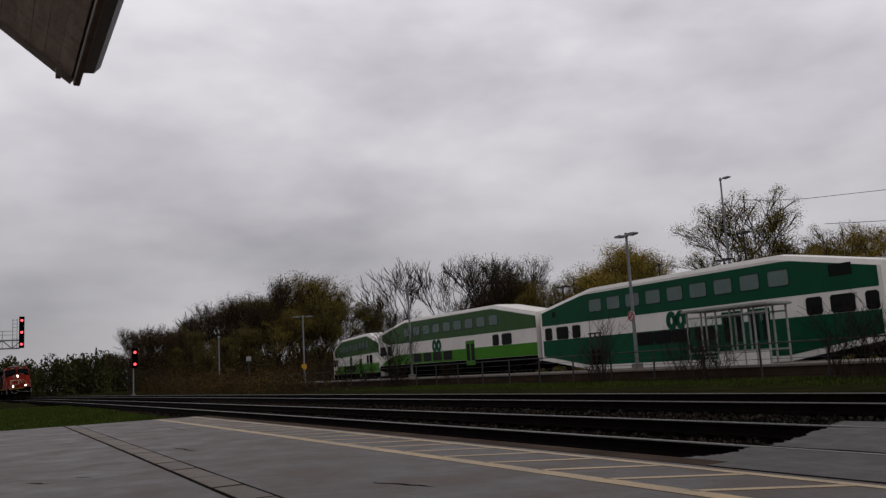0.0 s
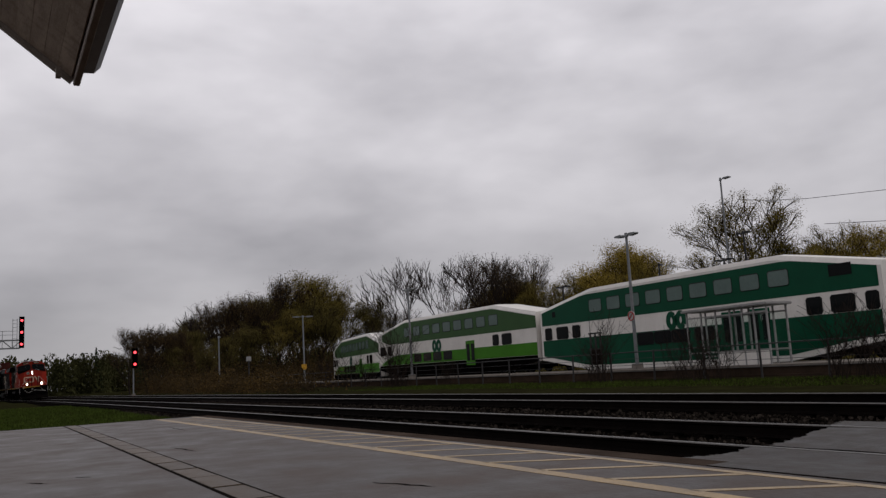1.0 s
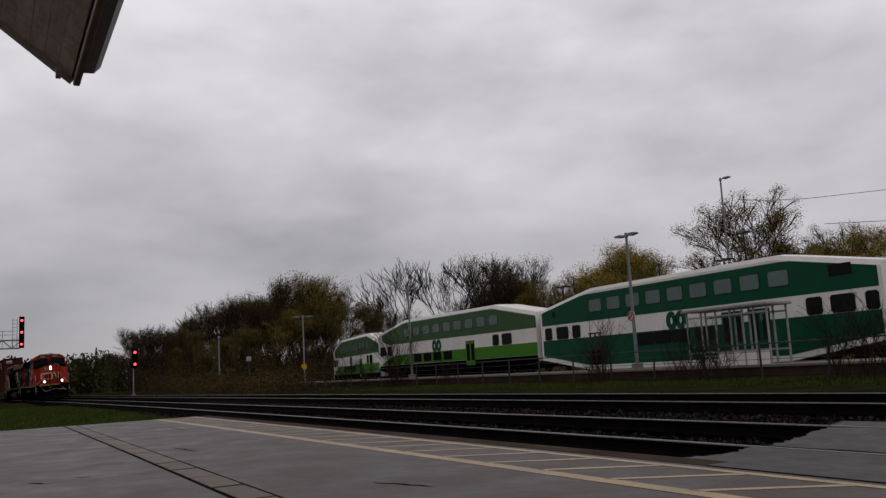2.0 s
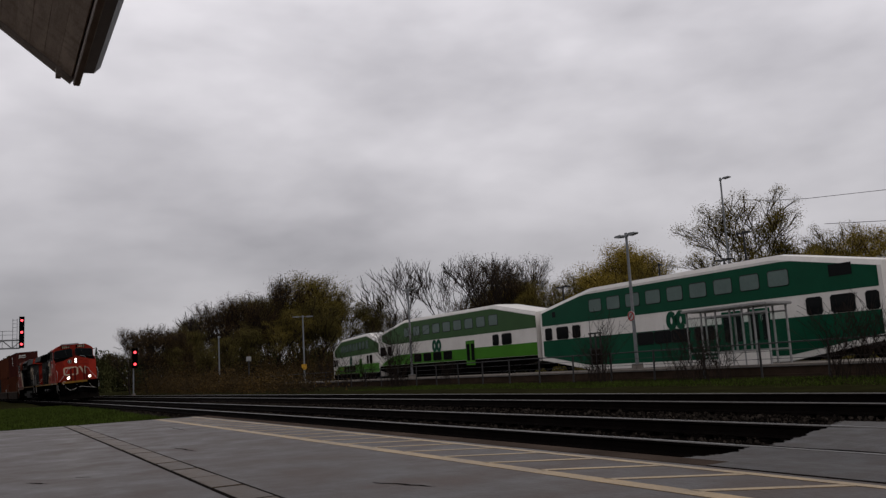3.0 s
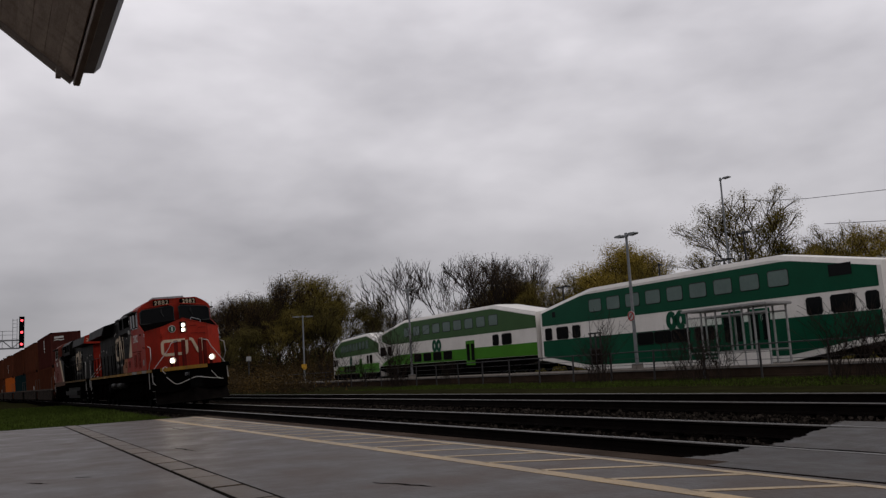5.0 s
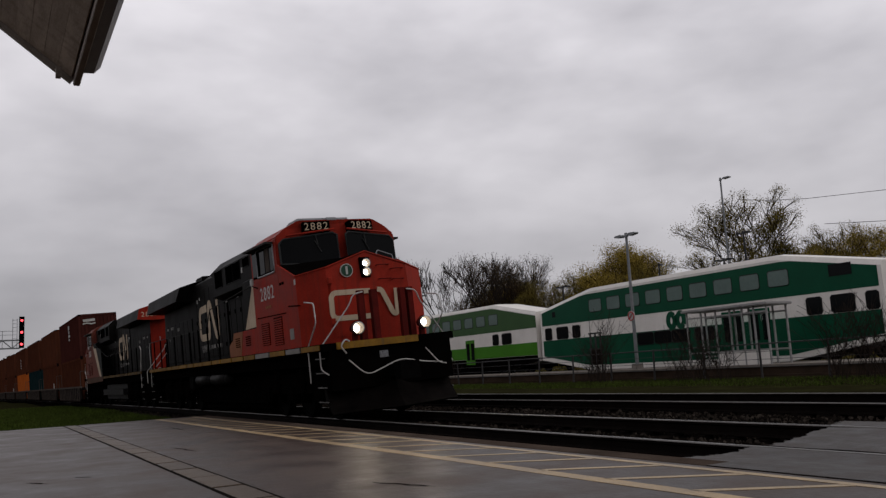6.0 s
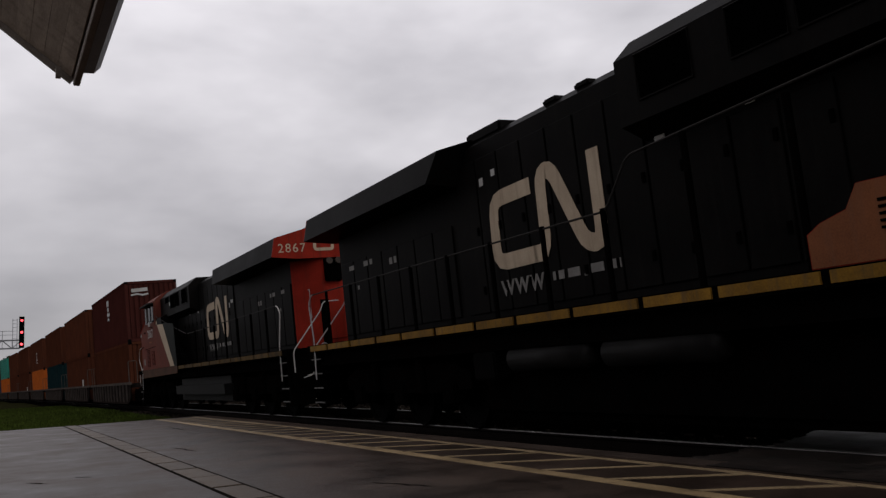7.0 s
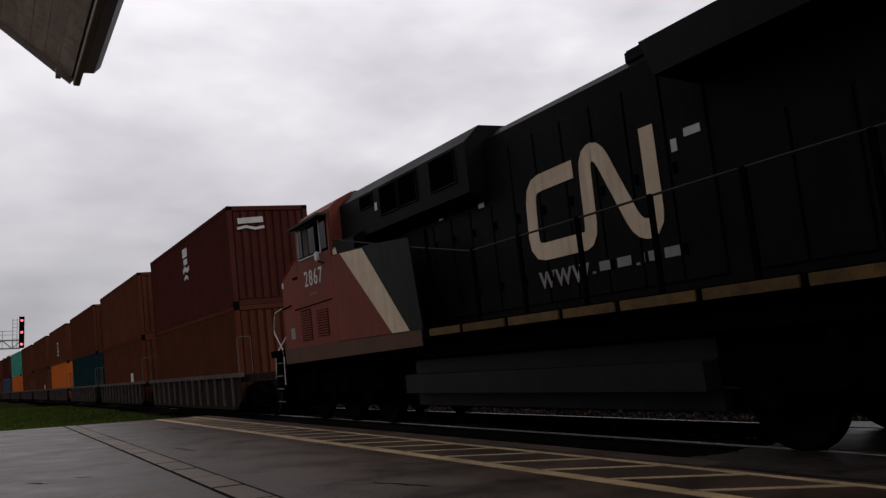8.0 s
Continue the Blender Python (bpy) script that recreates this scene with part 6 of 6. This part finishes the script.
def make_gantry():
    ga = thing("signal_gantry", "grey lattice signal bridge with three red lights", "railway signal")
    X, Y0, Y1 = -110.0, -6.5, 3.3
    for z in (6.02, 6.95):
        for dx in (-0.45, 0.45):
            bm = bmesh.new()
            box(bm, X + dx - 0.05, X + dx + 0.05, Y0, Y1, z - 0.06, z + 0.06)
            part("chord", bm, M_POLE, ga)
    y = Y0
    k = 0
    while y < Y1 - 0.5:
        for dx in (-0.45, 0.45):
            bm = bmesh.new()
            a, b = (6.02, 6.95) if k % 2 else (6.95, 6.02)
            tube(bm, [(X + dx, y, a), (X + dx, y + 1.0, b)], 0.035, 5)
            part("brace", bm, M_POLE, ga)
        bm = bmesh.new()
        box(bm, X + 0.42, X + 0.48, y - 0.03, y + 0.03, 6.02, 8.0 if k % 2 == 0 else 6.95)
        part("upright", bm, M_POLE, ga)
        y += 1.0
        k += 1
    for z in (7.55, 7.98):
        bm = bmesh.new()
        tube(bm, [(X + 0.45, Y0, z), (X + 0.45, Y1 - 0.8, z)], 0.025, 5)
        part("guard_rail", bm, M_POLE, ga)
    bm = bmesh.new()
    for yy in (2.55, 3.0):
        tube(bm, [(X + 0.45, yy, 6.0), (X + 0.45, yy, 9.4)], 0.03, 5)
    for i in range(8):
        tube(bm, [(X + 0.45, 2.55, 6.3 + i * 0.42), (X + 0.45, 3.0, 6.3 + i * 0.42)], 0.02, 5)
    part("ladder", bm, M_POLE, ga)
    bm = bmesh.new()
    cyl(bm, (X, Y0, -0.3), (X, Y0, 8.5), 0.28, 0.22, 14)
    part("mast", bm, M_POLE, ga)
    signal_head(ga, X + 0.7, 3.47, 6.45, 3, 1.36, M_SIGRED)


make_gantry()


def make_signal():
    sm = thing("signal_mast", "slim signal mast with two red lights", "railway signal")
    bm = bmesh.new()
    cyl(bm, (-100.0, 14.3, -0.3), (-100.0, 14.3, 5.0), 0.08, 0.06, 10)
    part("mast", bm, M_POLE, sm)
    signal_head(sm, -99.85, 14.45, 3.35, 2, 1.30, M_SIGRED)
    bm = bmesh.new()
    cyl(bm, (-100.0, 14.3, -0.3), (-100.0, 14.3, 0.15), 0.22, 0.2, 10)
    part("footing", bm, M_CONC, sm)


make_signal()


# ---------- trees and shrubs ----------
def grow(seed, height, spread, lean=0.0, levels=4, start=0.25, up=0.55, ratio=0.66):
    """A branching skeleton: (from, to, thickness at both ends) and the twig ends."""
    rng = random.Random(seed)
    segs, tips = [], []

    def go(p, d, ln, r, lev):
        k = 3 if lev == 0 else 2
        for i in range(k):
            d2 = (d + Vector((rng.gauss(0, 0.13), rng.gauss(0, 0.13), rng.gauss(0, 0.06)))).normalized()
            q = p + d2 * ln / k
            r2 = r * 0.78
            segs.append((p.copy(), q.copy(), r, r2))
            if lev < levels and (lev > 0 or i >= 1 or start < 0.2):
                nb = rng.choice((1, 2, 2)) if lev < 2 else rng.choice((1, 2, 2))
                for _ in range(nb):
                    a = rng.uniform(0, 2 * math.pi)
                    side = Vector((math.cos(a), math.sin(a), 0)) * spread
                    d3 = (d2 * rng.uniform(0.45, 0.9) + side * rng.uniform(0.5, 1.0) + Vector((0, 0, up * rng.uniform(0.2, 0.8)))).normalized()
                    go(q, d3, ln * rng.uniform(ratio - 0.12, ratio + 0.10), r2 * rng.uniform(0.45, 0.62), lev + 1)
            p, d, r = q, d2, r2
        tips.append((p.copy(), d.copy(), lev))
        if lev < levels:
            go(p, d, ln * (ratio - 0.04), r, lev + 1)

    go(Vector((0, 0, 0)), Vector((lean, 0, 1)).normalized(), height * 0.36, height * 0.015, 0)
    zmax = max(b.z for _, b, _, _ in segs)
    k = height / zmax
    segs = [(a * k, b * k, r, s) for a, b, r, s in segs]
    tips = [(a * k, d, l) for a, d, l in tips]
    return segs, tips


def branch_mesh(name, segs, material, thin):
    v, f = [], []
    for a, b, r0, r1 in segs:
        d = b - a
        if d.length < 1e-4:
            continue
        r0, r1 = max(r0, thin), max(r1, thin)
        n = 7 if r0 > 0.06 else 4 if r0 > 0.03 else 3
        q = d.to_track_quat("Z", "Y")
        k = len(v)
        for c, r in ((a, r0), (b, r1)):
            for i in range(n):
                w = q @ Vector((math.cos(6.2832 * i / n) * r, math.sin(6.2832 * i / n) * r, 0))
                v.append(tuple(c + w))
        f += [(k + i, k + (i + 1) % n, k + n + (i + 1) % n, k + n + i) for i in range(n)]
    return soup(name, v, f, material)


def leaf_mesh(name, tips, seed, per, size, spread, material, minlev=2):
    rng = random.Random(seed)
    v, f = [], []
    for p, d, lev in tips:
        if lev < minlev:
            continue
        for _ in range(per):
            c = p + Vector((rng.gauss(0, spread), rng.gauss(0, spread), rng.gauss(0, spread * 0.8)))
            s = size * rng.uniform(0.5, 1.3)
            u = Vector((rng.gauss(0, 1), rng.gauss(0, 1), rng.gauss(0, 1))).normalized()
            w = u.cross(Vector((rng.gauss(0, 1), rng.gauss(0, 1), rng.gauss(0, 1)))).normalized()
            k = len(v)
            v += [tuple(c - u * s), tuple(c + w * s * 0.55), tuple(c + u * s), tuple(c - w * s * 0.55)]
            f.append((k, k + 1, k + 2, k + 3))
    return soup(name, v, f, material)


def make_tree(seed, height, spread, leaf, per, size, label, thin=0.012, cloud=0.45, levels=4, start=0.25, up=0.55, ratio=0.66):
    segs, tips = grow(seed, height, spread, random.Random(seed).uniform(-0.08, 0.08), levels, start, up, ratio)
    tr = thing("tree", label, "tree", "trees beyond the railway")
    o = new("trunk", branch_mesh("trunk", segs, M_BARK, thin))
    o.parent = tr
    if leaf:
        c = new("crown", leaf_mesh("crown", tips, seed + 1, per, size, cloud, leaf))
        c.parent = tr
    return tr


LB = "bare-branched deciduous tree just coming into bud"
LG = "deciduous tree with sparse yellow-green spring leaves"
LY = "rounded willow with yellow spring foliage"
LD = "olive-brown budding tree with dense fine twigs"
KINDS = [make_tree(11, 14, 0.62, M_LEAF_B, 2, 0.06, LB, 0.026, 0.22, up=0.6, ratio=0.74), make_tree(12, 13, 0.70, M_LEAF_G, 70, 0.05, LG, 0.026, 0.25, up=0.5, ratio=0.72),
         make_tree(13, 11, 0.80, M_LEAF_Y, 84, 0.052, LY, 0.018, 0.36, start=0.1, up=0.5, ratio=0.70), make_tree(14, 12, 0.60, M_LEAF_M, 40, 0.066, LD, 0.020, 0.36, start=0.1, up=0.8, ratio=0.70),
         make_tree(15, 13, 0.66, M_LEAF_G, 48, 0.066, LG, 0.018, 0.40, start=0.1, up=0.6, ratio=0.70), make_tree(16, 13, 0.55, M_LEAF_O, 4, 0.06, LB, 0.0125, 0.26, levels=5, start=0.1, up=0.8, ratio=0.70)]
USED = set()


def plant(kind, x, y, s=1.0, turn=0.0, z=-0.15):
    m = pose(x, y, z, 0, 0, turn)
    if kind in USED:
        t = copy_thing(KINDS[kind], m)
    else:
        t = KINDS[kind]
        t.matrix_basis = m
        USED.add(kind)
    t.scale = (s, s, s)


ROWS_TREES = [(0, -106, 52.3, 1.2, 20), (0, -101, 54, 1.12, 130), (5, -91, 55, 1.16, 40), (5, -86, 57, 1.10, 200), (0, -84, 52, 1.0, 80), (1, -80, 57, 0.8, 10), (4, -75, 56, 0.82, 60),
              (2, -67.5, 55, 1.12, 0), (2, -63.5, 56, 1.02, 120), (1, -60, 56, 0.75, 45), (1, -48.2, 56, 1.06, 90), (4, -44.6, 57, 0.74, 170), (1, -42.3, 55, 0.80, 250), (1, -41.2, 56, 0.68, 33),
              (2, -38.0, 56, 0.86, 77), (4, -34.8, 57, 0.66, 12),
              (3, -118, 50, 1.05, 50), (5, -120, 56, 0.85, 150), (4, -118, 43, 1.0, 250),
              (4, -121, 40.5, 1.26, 25), (5, -119, 37.5, 1.2, 95), (1, -123, 44, 1.2, 300), (3, -122, 47, 1.12, 210), (3, -124, 35.0, 1.18, 70), (5, -126, 32.5, 1.08, 140), (5, -128, 30.5, 0.98, 200),
              (0, -132, 28.0, 0.85, 15), (3, -127, 26.4, 0.78, 260), (5, -130, 24.5, 0.72, 320), (0, -134, 22.3, 0.70, 44), (3, -112, 27.5, 0.62, 110), (3, -113, 31.5, 0.72, 180), (1, -114, 34.5, 0.80, 230), (3, -110, 24.5, 0.52, 300),
              (5, -138, 33.0, 1.08, 10), (4, -140, 37.0, 1.12, 100), (3, -137, 41.5, 1.25, 190), (5, -136, 46.0, 1.2, 280), (3, -142, 29.0, 1.05, 35), (5, -118, 33.0, 0.95, 125), (3, -116, 38.5, 0.95, 215), (3, -115, 41.5, 1.0, 305),
              (3, -140, 25.5, 0.85, 66), (5, -141, 23.0, 0.82, 156), (3, -120, 22.5, 0.55, 246), (3, -98, 58, 1.0, 20), (4, -93, 60, 0.95, 110), (4, -88, 60, 0.92, 200), (4, -72, 58, 0.8, 290), (4, -69, 59, 0.95, 45), (5, -117, 16.3, 0.67, 75), (5, -120.5, 19.0, 0.66, 160), (5, -120, 21.2, 0.63, 20), (5, -122, 23.6, 0.66, 290)]
for k, x, y, s, t in ROWS_TREES:
    plant(k, x, y, s, t)


def make_conifer(x, y, h):
    rng = random.Random(int(x * 7 + y))
    tr = thing("conifer", "dark spire-shaped conifer in the distance", "tree", "conifers", pose(x, y, -0.2))
    bm = bmesh.new()
    cyl(bm, (0, 0, 0), (0, 0, h), 0.16, 0.02, 7)
    part("trunk", bm, M_BARK, tr)
    v, f = [], []
    for _ in range(900):
        t = rng.random() ** 0.7
        z = h * (1 - t * 0.92)
        r = t * h * 0.19 * rng.uniform(0.4, 1.0)
        a = rng.uniform(0, 6.283)
        c = Vector((math.cos(a) * r, math.sin(a) * r, z - r * 0.25))
        u = Vector((math.cos(a), math.sin(a), -0.5)).normalized() * 0.34
        w = Vector((-math.sin(a), math.cos(a), 0)) * 0.16
        k = len(v)
        v += [tuple(c - u), tuple(c + w), tuple(c + u), tuple(c - w)]
        f.append((k, k + 1, k + 2, k + 3))
    o = new("crown", soup("crown", v, f, M_LEAF_D))
    o.parent = tr


for x, y, h in ((-215, 32.5, 12.5), (-216, 34.5, 12.0), (-205, 41.0, 12.0), (-210, 22, 10.5), (-150, 30, 11.6)):
    make_conifer(x, y, h)


def make_woods():
    """The far belt of woods that closes the view, and the brush in front of the trees."""
    rng = random.Random(21)
    v, f, v2, f2 = [], [], [], []

    def puff(vv, ff, c, r, n, s):
        for _ in range(n):
            d = Vector((rng.gauss(0, 1), rng.gauss(0, 1), rng.gauss(0, 1))).normalized() * r * rng.random() ** 0.4
            p = c + Vector((d.x, d.y, d.z * 1.1))
            u = Vector((rng.gauss(0, 1), rng.gauss(0, 1), rng.gauss(0, 1.4))).normalized() * s * rng.uniform(0.5, 1.2)
            w = u.cross(Vector((rng.gauss(0, 1), rng.gauss(0, 1), rng.gauss(0, 1)))).normalized() * s * 0.4
            k = len(vv)
            vv += [tuple(p - u), tuple(p + w), tuple(p + u), tuple(p - w)]
            ff.append((k, k + 1, k + 2, k + 3))

    for i in range(260):
        x = -200 - rng.random() * 60
        y = -30 + i * 0.62
        h = 7.6 + 1.8 * noise.noise(Vector((y * 0.09, 3, 1))) + rng.uniform(-1, 1)
        for z in (1.2, h * 0.35, h * 0.6, h * 0.85):
            puff(v, f, Vector((x, y, z)), 2.8 * (1.1 - z / h * 0.5), 110, 0.45)
    far = new("far_woods", soup("far_woods", v, f, M_WOODS))
    tagged(far, "distant belt of mixed spring woodland", "woods", kind="stuff")
    v, f = [], []
    for i in range(520):
        t = rng.random()
        x = -104 - rng.random() * 26
        y = 17.5 + 46 * t + rng.uniform(-1, 1)
        h = rng.uniform(1.2, 5.4)
        puff(v, f, Vector((x, y, h * 0.5)), h * 0.62, 130, 0.13)
    for i in range(260):
        x = -112 + 85 * rng.random()
        y = 46 + 10 * rng.random()
        h = rng.uniform(1.5, 4.5)
        puff(v2, f2, Vector((x, y, h * 0.5)), h * 0.62, 120, 0.14)
    for i in range(230):
        t = rng.random()
        x = -116 + 62 * t
        y = rng.uniform(16.6, 19.5) + (rng.random() * 5.0 if t < 0.75 else rng.random() * 1.5)
        h = rng.uniform(0.5, 1.5) + (1.2 - t) * rng.random() * 1.3
        puff(v, f, Vector((x, y, h * 0.35)), h * 0.7, 110, 0.10)
    order = list(range(len(f) // 60))
    rng.shuffle(order)
    v = [p for q in order for p in v[q * 240:q * 240 + 240]]
    f = [(k, k + 1, k + 2, k + 3) for k in range(0, len(v), 4)]
    half = len(f) // 2
    o2 = new("ochre_undergrowth", soup("ochre_undergrowth", v[half * 4:], [tuple(i - half * 4 for i in q) for q in f[half:]], M_LEAF_O))
    tagged(o2, "ochre spring brush beside the line", "undergrowth", kind="stuff")
    b = new("undergrowth", soup("undergrowth", v[:half * 4], f[:half], M_LEAF_B))
    tagged(b, "brown leafless undergrowth beside the line", "undergrowth", kind="stuff")
    b = new("hedge_growth", soup("hedge_growth", v2, f2, M_LEAF_G))
    tagged(b, "yellow-green shrub growth behind the commuter train", "undergrowth", kind="stuff")


make_woods()


def make_shrub(seed, h):
    rng = random.Random(seed)
    v = []
    segs = []
    for _ in range(26):
        a = rng.uniform(0, 6.283)
        p = Vector((rng.gauss(0, 0.35), rng.gauss(0, 0.25), 0))
        d = Vector((math.cos(a) * 0.35, math.sin(a) * 0.35, 1)).normalized()
        r = 0.016
        for k in range(5):
            q = p + d * h * rng.uniform(0.14, 0.24)
            segs.append((p.copy(), q.copy(), r, r * 0.75))
            if k > 0:
                for _ in range(2):
                    e = (d + Vector((rng.gauss(0, 0.6), rng.gauss(0, 0.6), 0.2))).normalized()
                    segs.append((q.copy(), q + e * h * rng.uniform(0.1, 0.3), r * 0.7, r * 0.4))
            p, r = q, r * 0.78
            d = (d + Vector((rng.gauss(0, 0.2), rng.gauss(0, 0.2), 0))).normalized()
    sh = new("shrub", branch_mesh("shrub", segs, M_TWIG, 0.006))
    return tagged(sh, "leafless brown shrub by the platform fence", "shrub", "shrubs along the fence")


shr = [make_shrub(41, 2.9), make_shrub(42, 2.2)]
first_use = [True, True]
for i, (x, y, s, k) in enumerate(((-32.6, 25.8, 1.0, 0), (-33.4, 26.0, 0.8, 1), (-26.0, 25.6, 1.0, 1), (-25.0, 25.7, 0.9, 1), (-27.2, 25.7, 0.75, 1), (-19.0, 25.0, 1.05, 1), (-17.8, 25.1, 1.1, 1), (-16.6, 25.0, 1.0, 1), (-55.5, 25.5, 1.5, 0), (-54.8, 25.7, 1.2, 0), (-48.5, 26, 0.7, 1), (-62.0, 26, 0.9, 1), (-66.0, 26, 1.0, 0), (-70.5, 26, 1.1, 1))):
    m = pose(x, y, -0.15, 0, 0, i * 67)
    if first_use[k]:
        o, first_use[k] = shr[k], False
        o.matrix_basis = m
    else:
        o = copy_thing(shr[k], m)
    o.scale = (s, s, s)


def make_grass():
    rng = np.random.default_rng(8)
    v, f = [], []

    def tuft(x, y, z, h):
        k = len(v)
        a = rng.uniform(0, 6.28)
        dx, dy = math.cos(a) * 0.018, math.sin(a) * 0.018
        lx, ly = rng.normal(0, 0.35, 2) * h
        v.extend([(x - dx, y - dy, z), (x + dx, y + dy, z), (x + lx, y + ly, z + h)])
        f.append((k, k + 1, k + 2))

    for _ in range(34000):
        x = PLAT_END - 0.05 - 34 * rng.random() ** 1.7
        y = rng.uniform(-3.0, 4.7)
        tuft(x, y, ground_height(x, y) - 0.01, rng.uniform(0.04, 0.12))
    for _ in range(15000):
        x = rng.uniform(-52, -8)
        y = 20.5 + 5.0 * rng.random()
        tuft(x, y, ground_height(x, y) - 0.01, rng.uniform(0.03, 0.13))
    o = new("grass", soup("grass", v, f, M_BLADE))
    tagged(o, "short spring grass beside platform and tracks", "grass", kind="stuff")


make_grass()

# overhead wires beyond the train
for pts in (((-50.6, 13.75), (-47.2, 12.97), (-43.7, 12.42), (-37.2, 11.72), (-28.0, 11.3)), ((-42.5, 10.2), (-37.5, 9.54), (-28.0, 8.7)), ((-61.5, 9.75), (-57.0, 8.62), (-53.0, 7.9))):
    bm = bmesh.new()
    tube(bm, [(x, 56.0, z) for x, z in pts], 0.02, 4)
    thing("power_line", "thin dark overhead power line", "cable", "power lines", None, bm, M_DKPOLE)


# ---------- what moves: the freight train ----------
def run(t):
    """How far the train is along the line at t, from its place at 7 s."""
    return 18.984 * (t - 7.0) - 0.056 * (t - 7.0) ** 2


def motions():
    times = [0.5 * i for i in range(17)]
    for ob, s, flip in TRAIN:
        z = ob["height"] if "height" in ob else 0.0
        walk(ob, [(t, ride(s + run(t), NEAR, z, flip)) for t in times])
    for w, r, at, sign in WHEELS:
        rows = []
        for k in range(241):
            t = k / 30.0
            rows.append((t, Matrix.Translation(at) @ Matrix.Rotation(sign * run(t) / r, 4, "Y")))
        walk(w, rows)


motions()
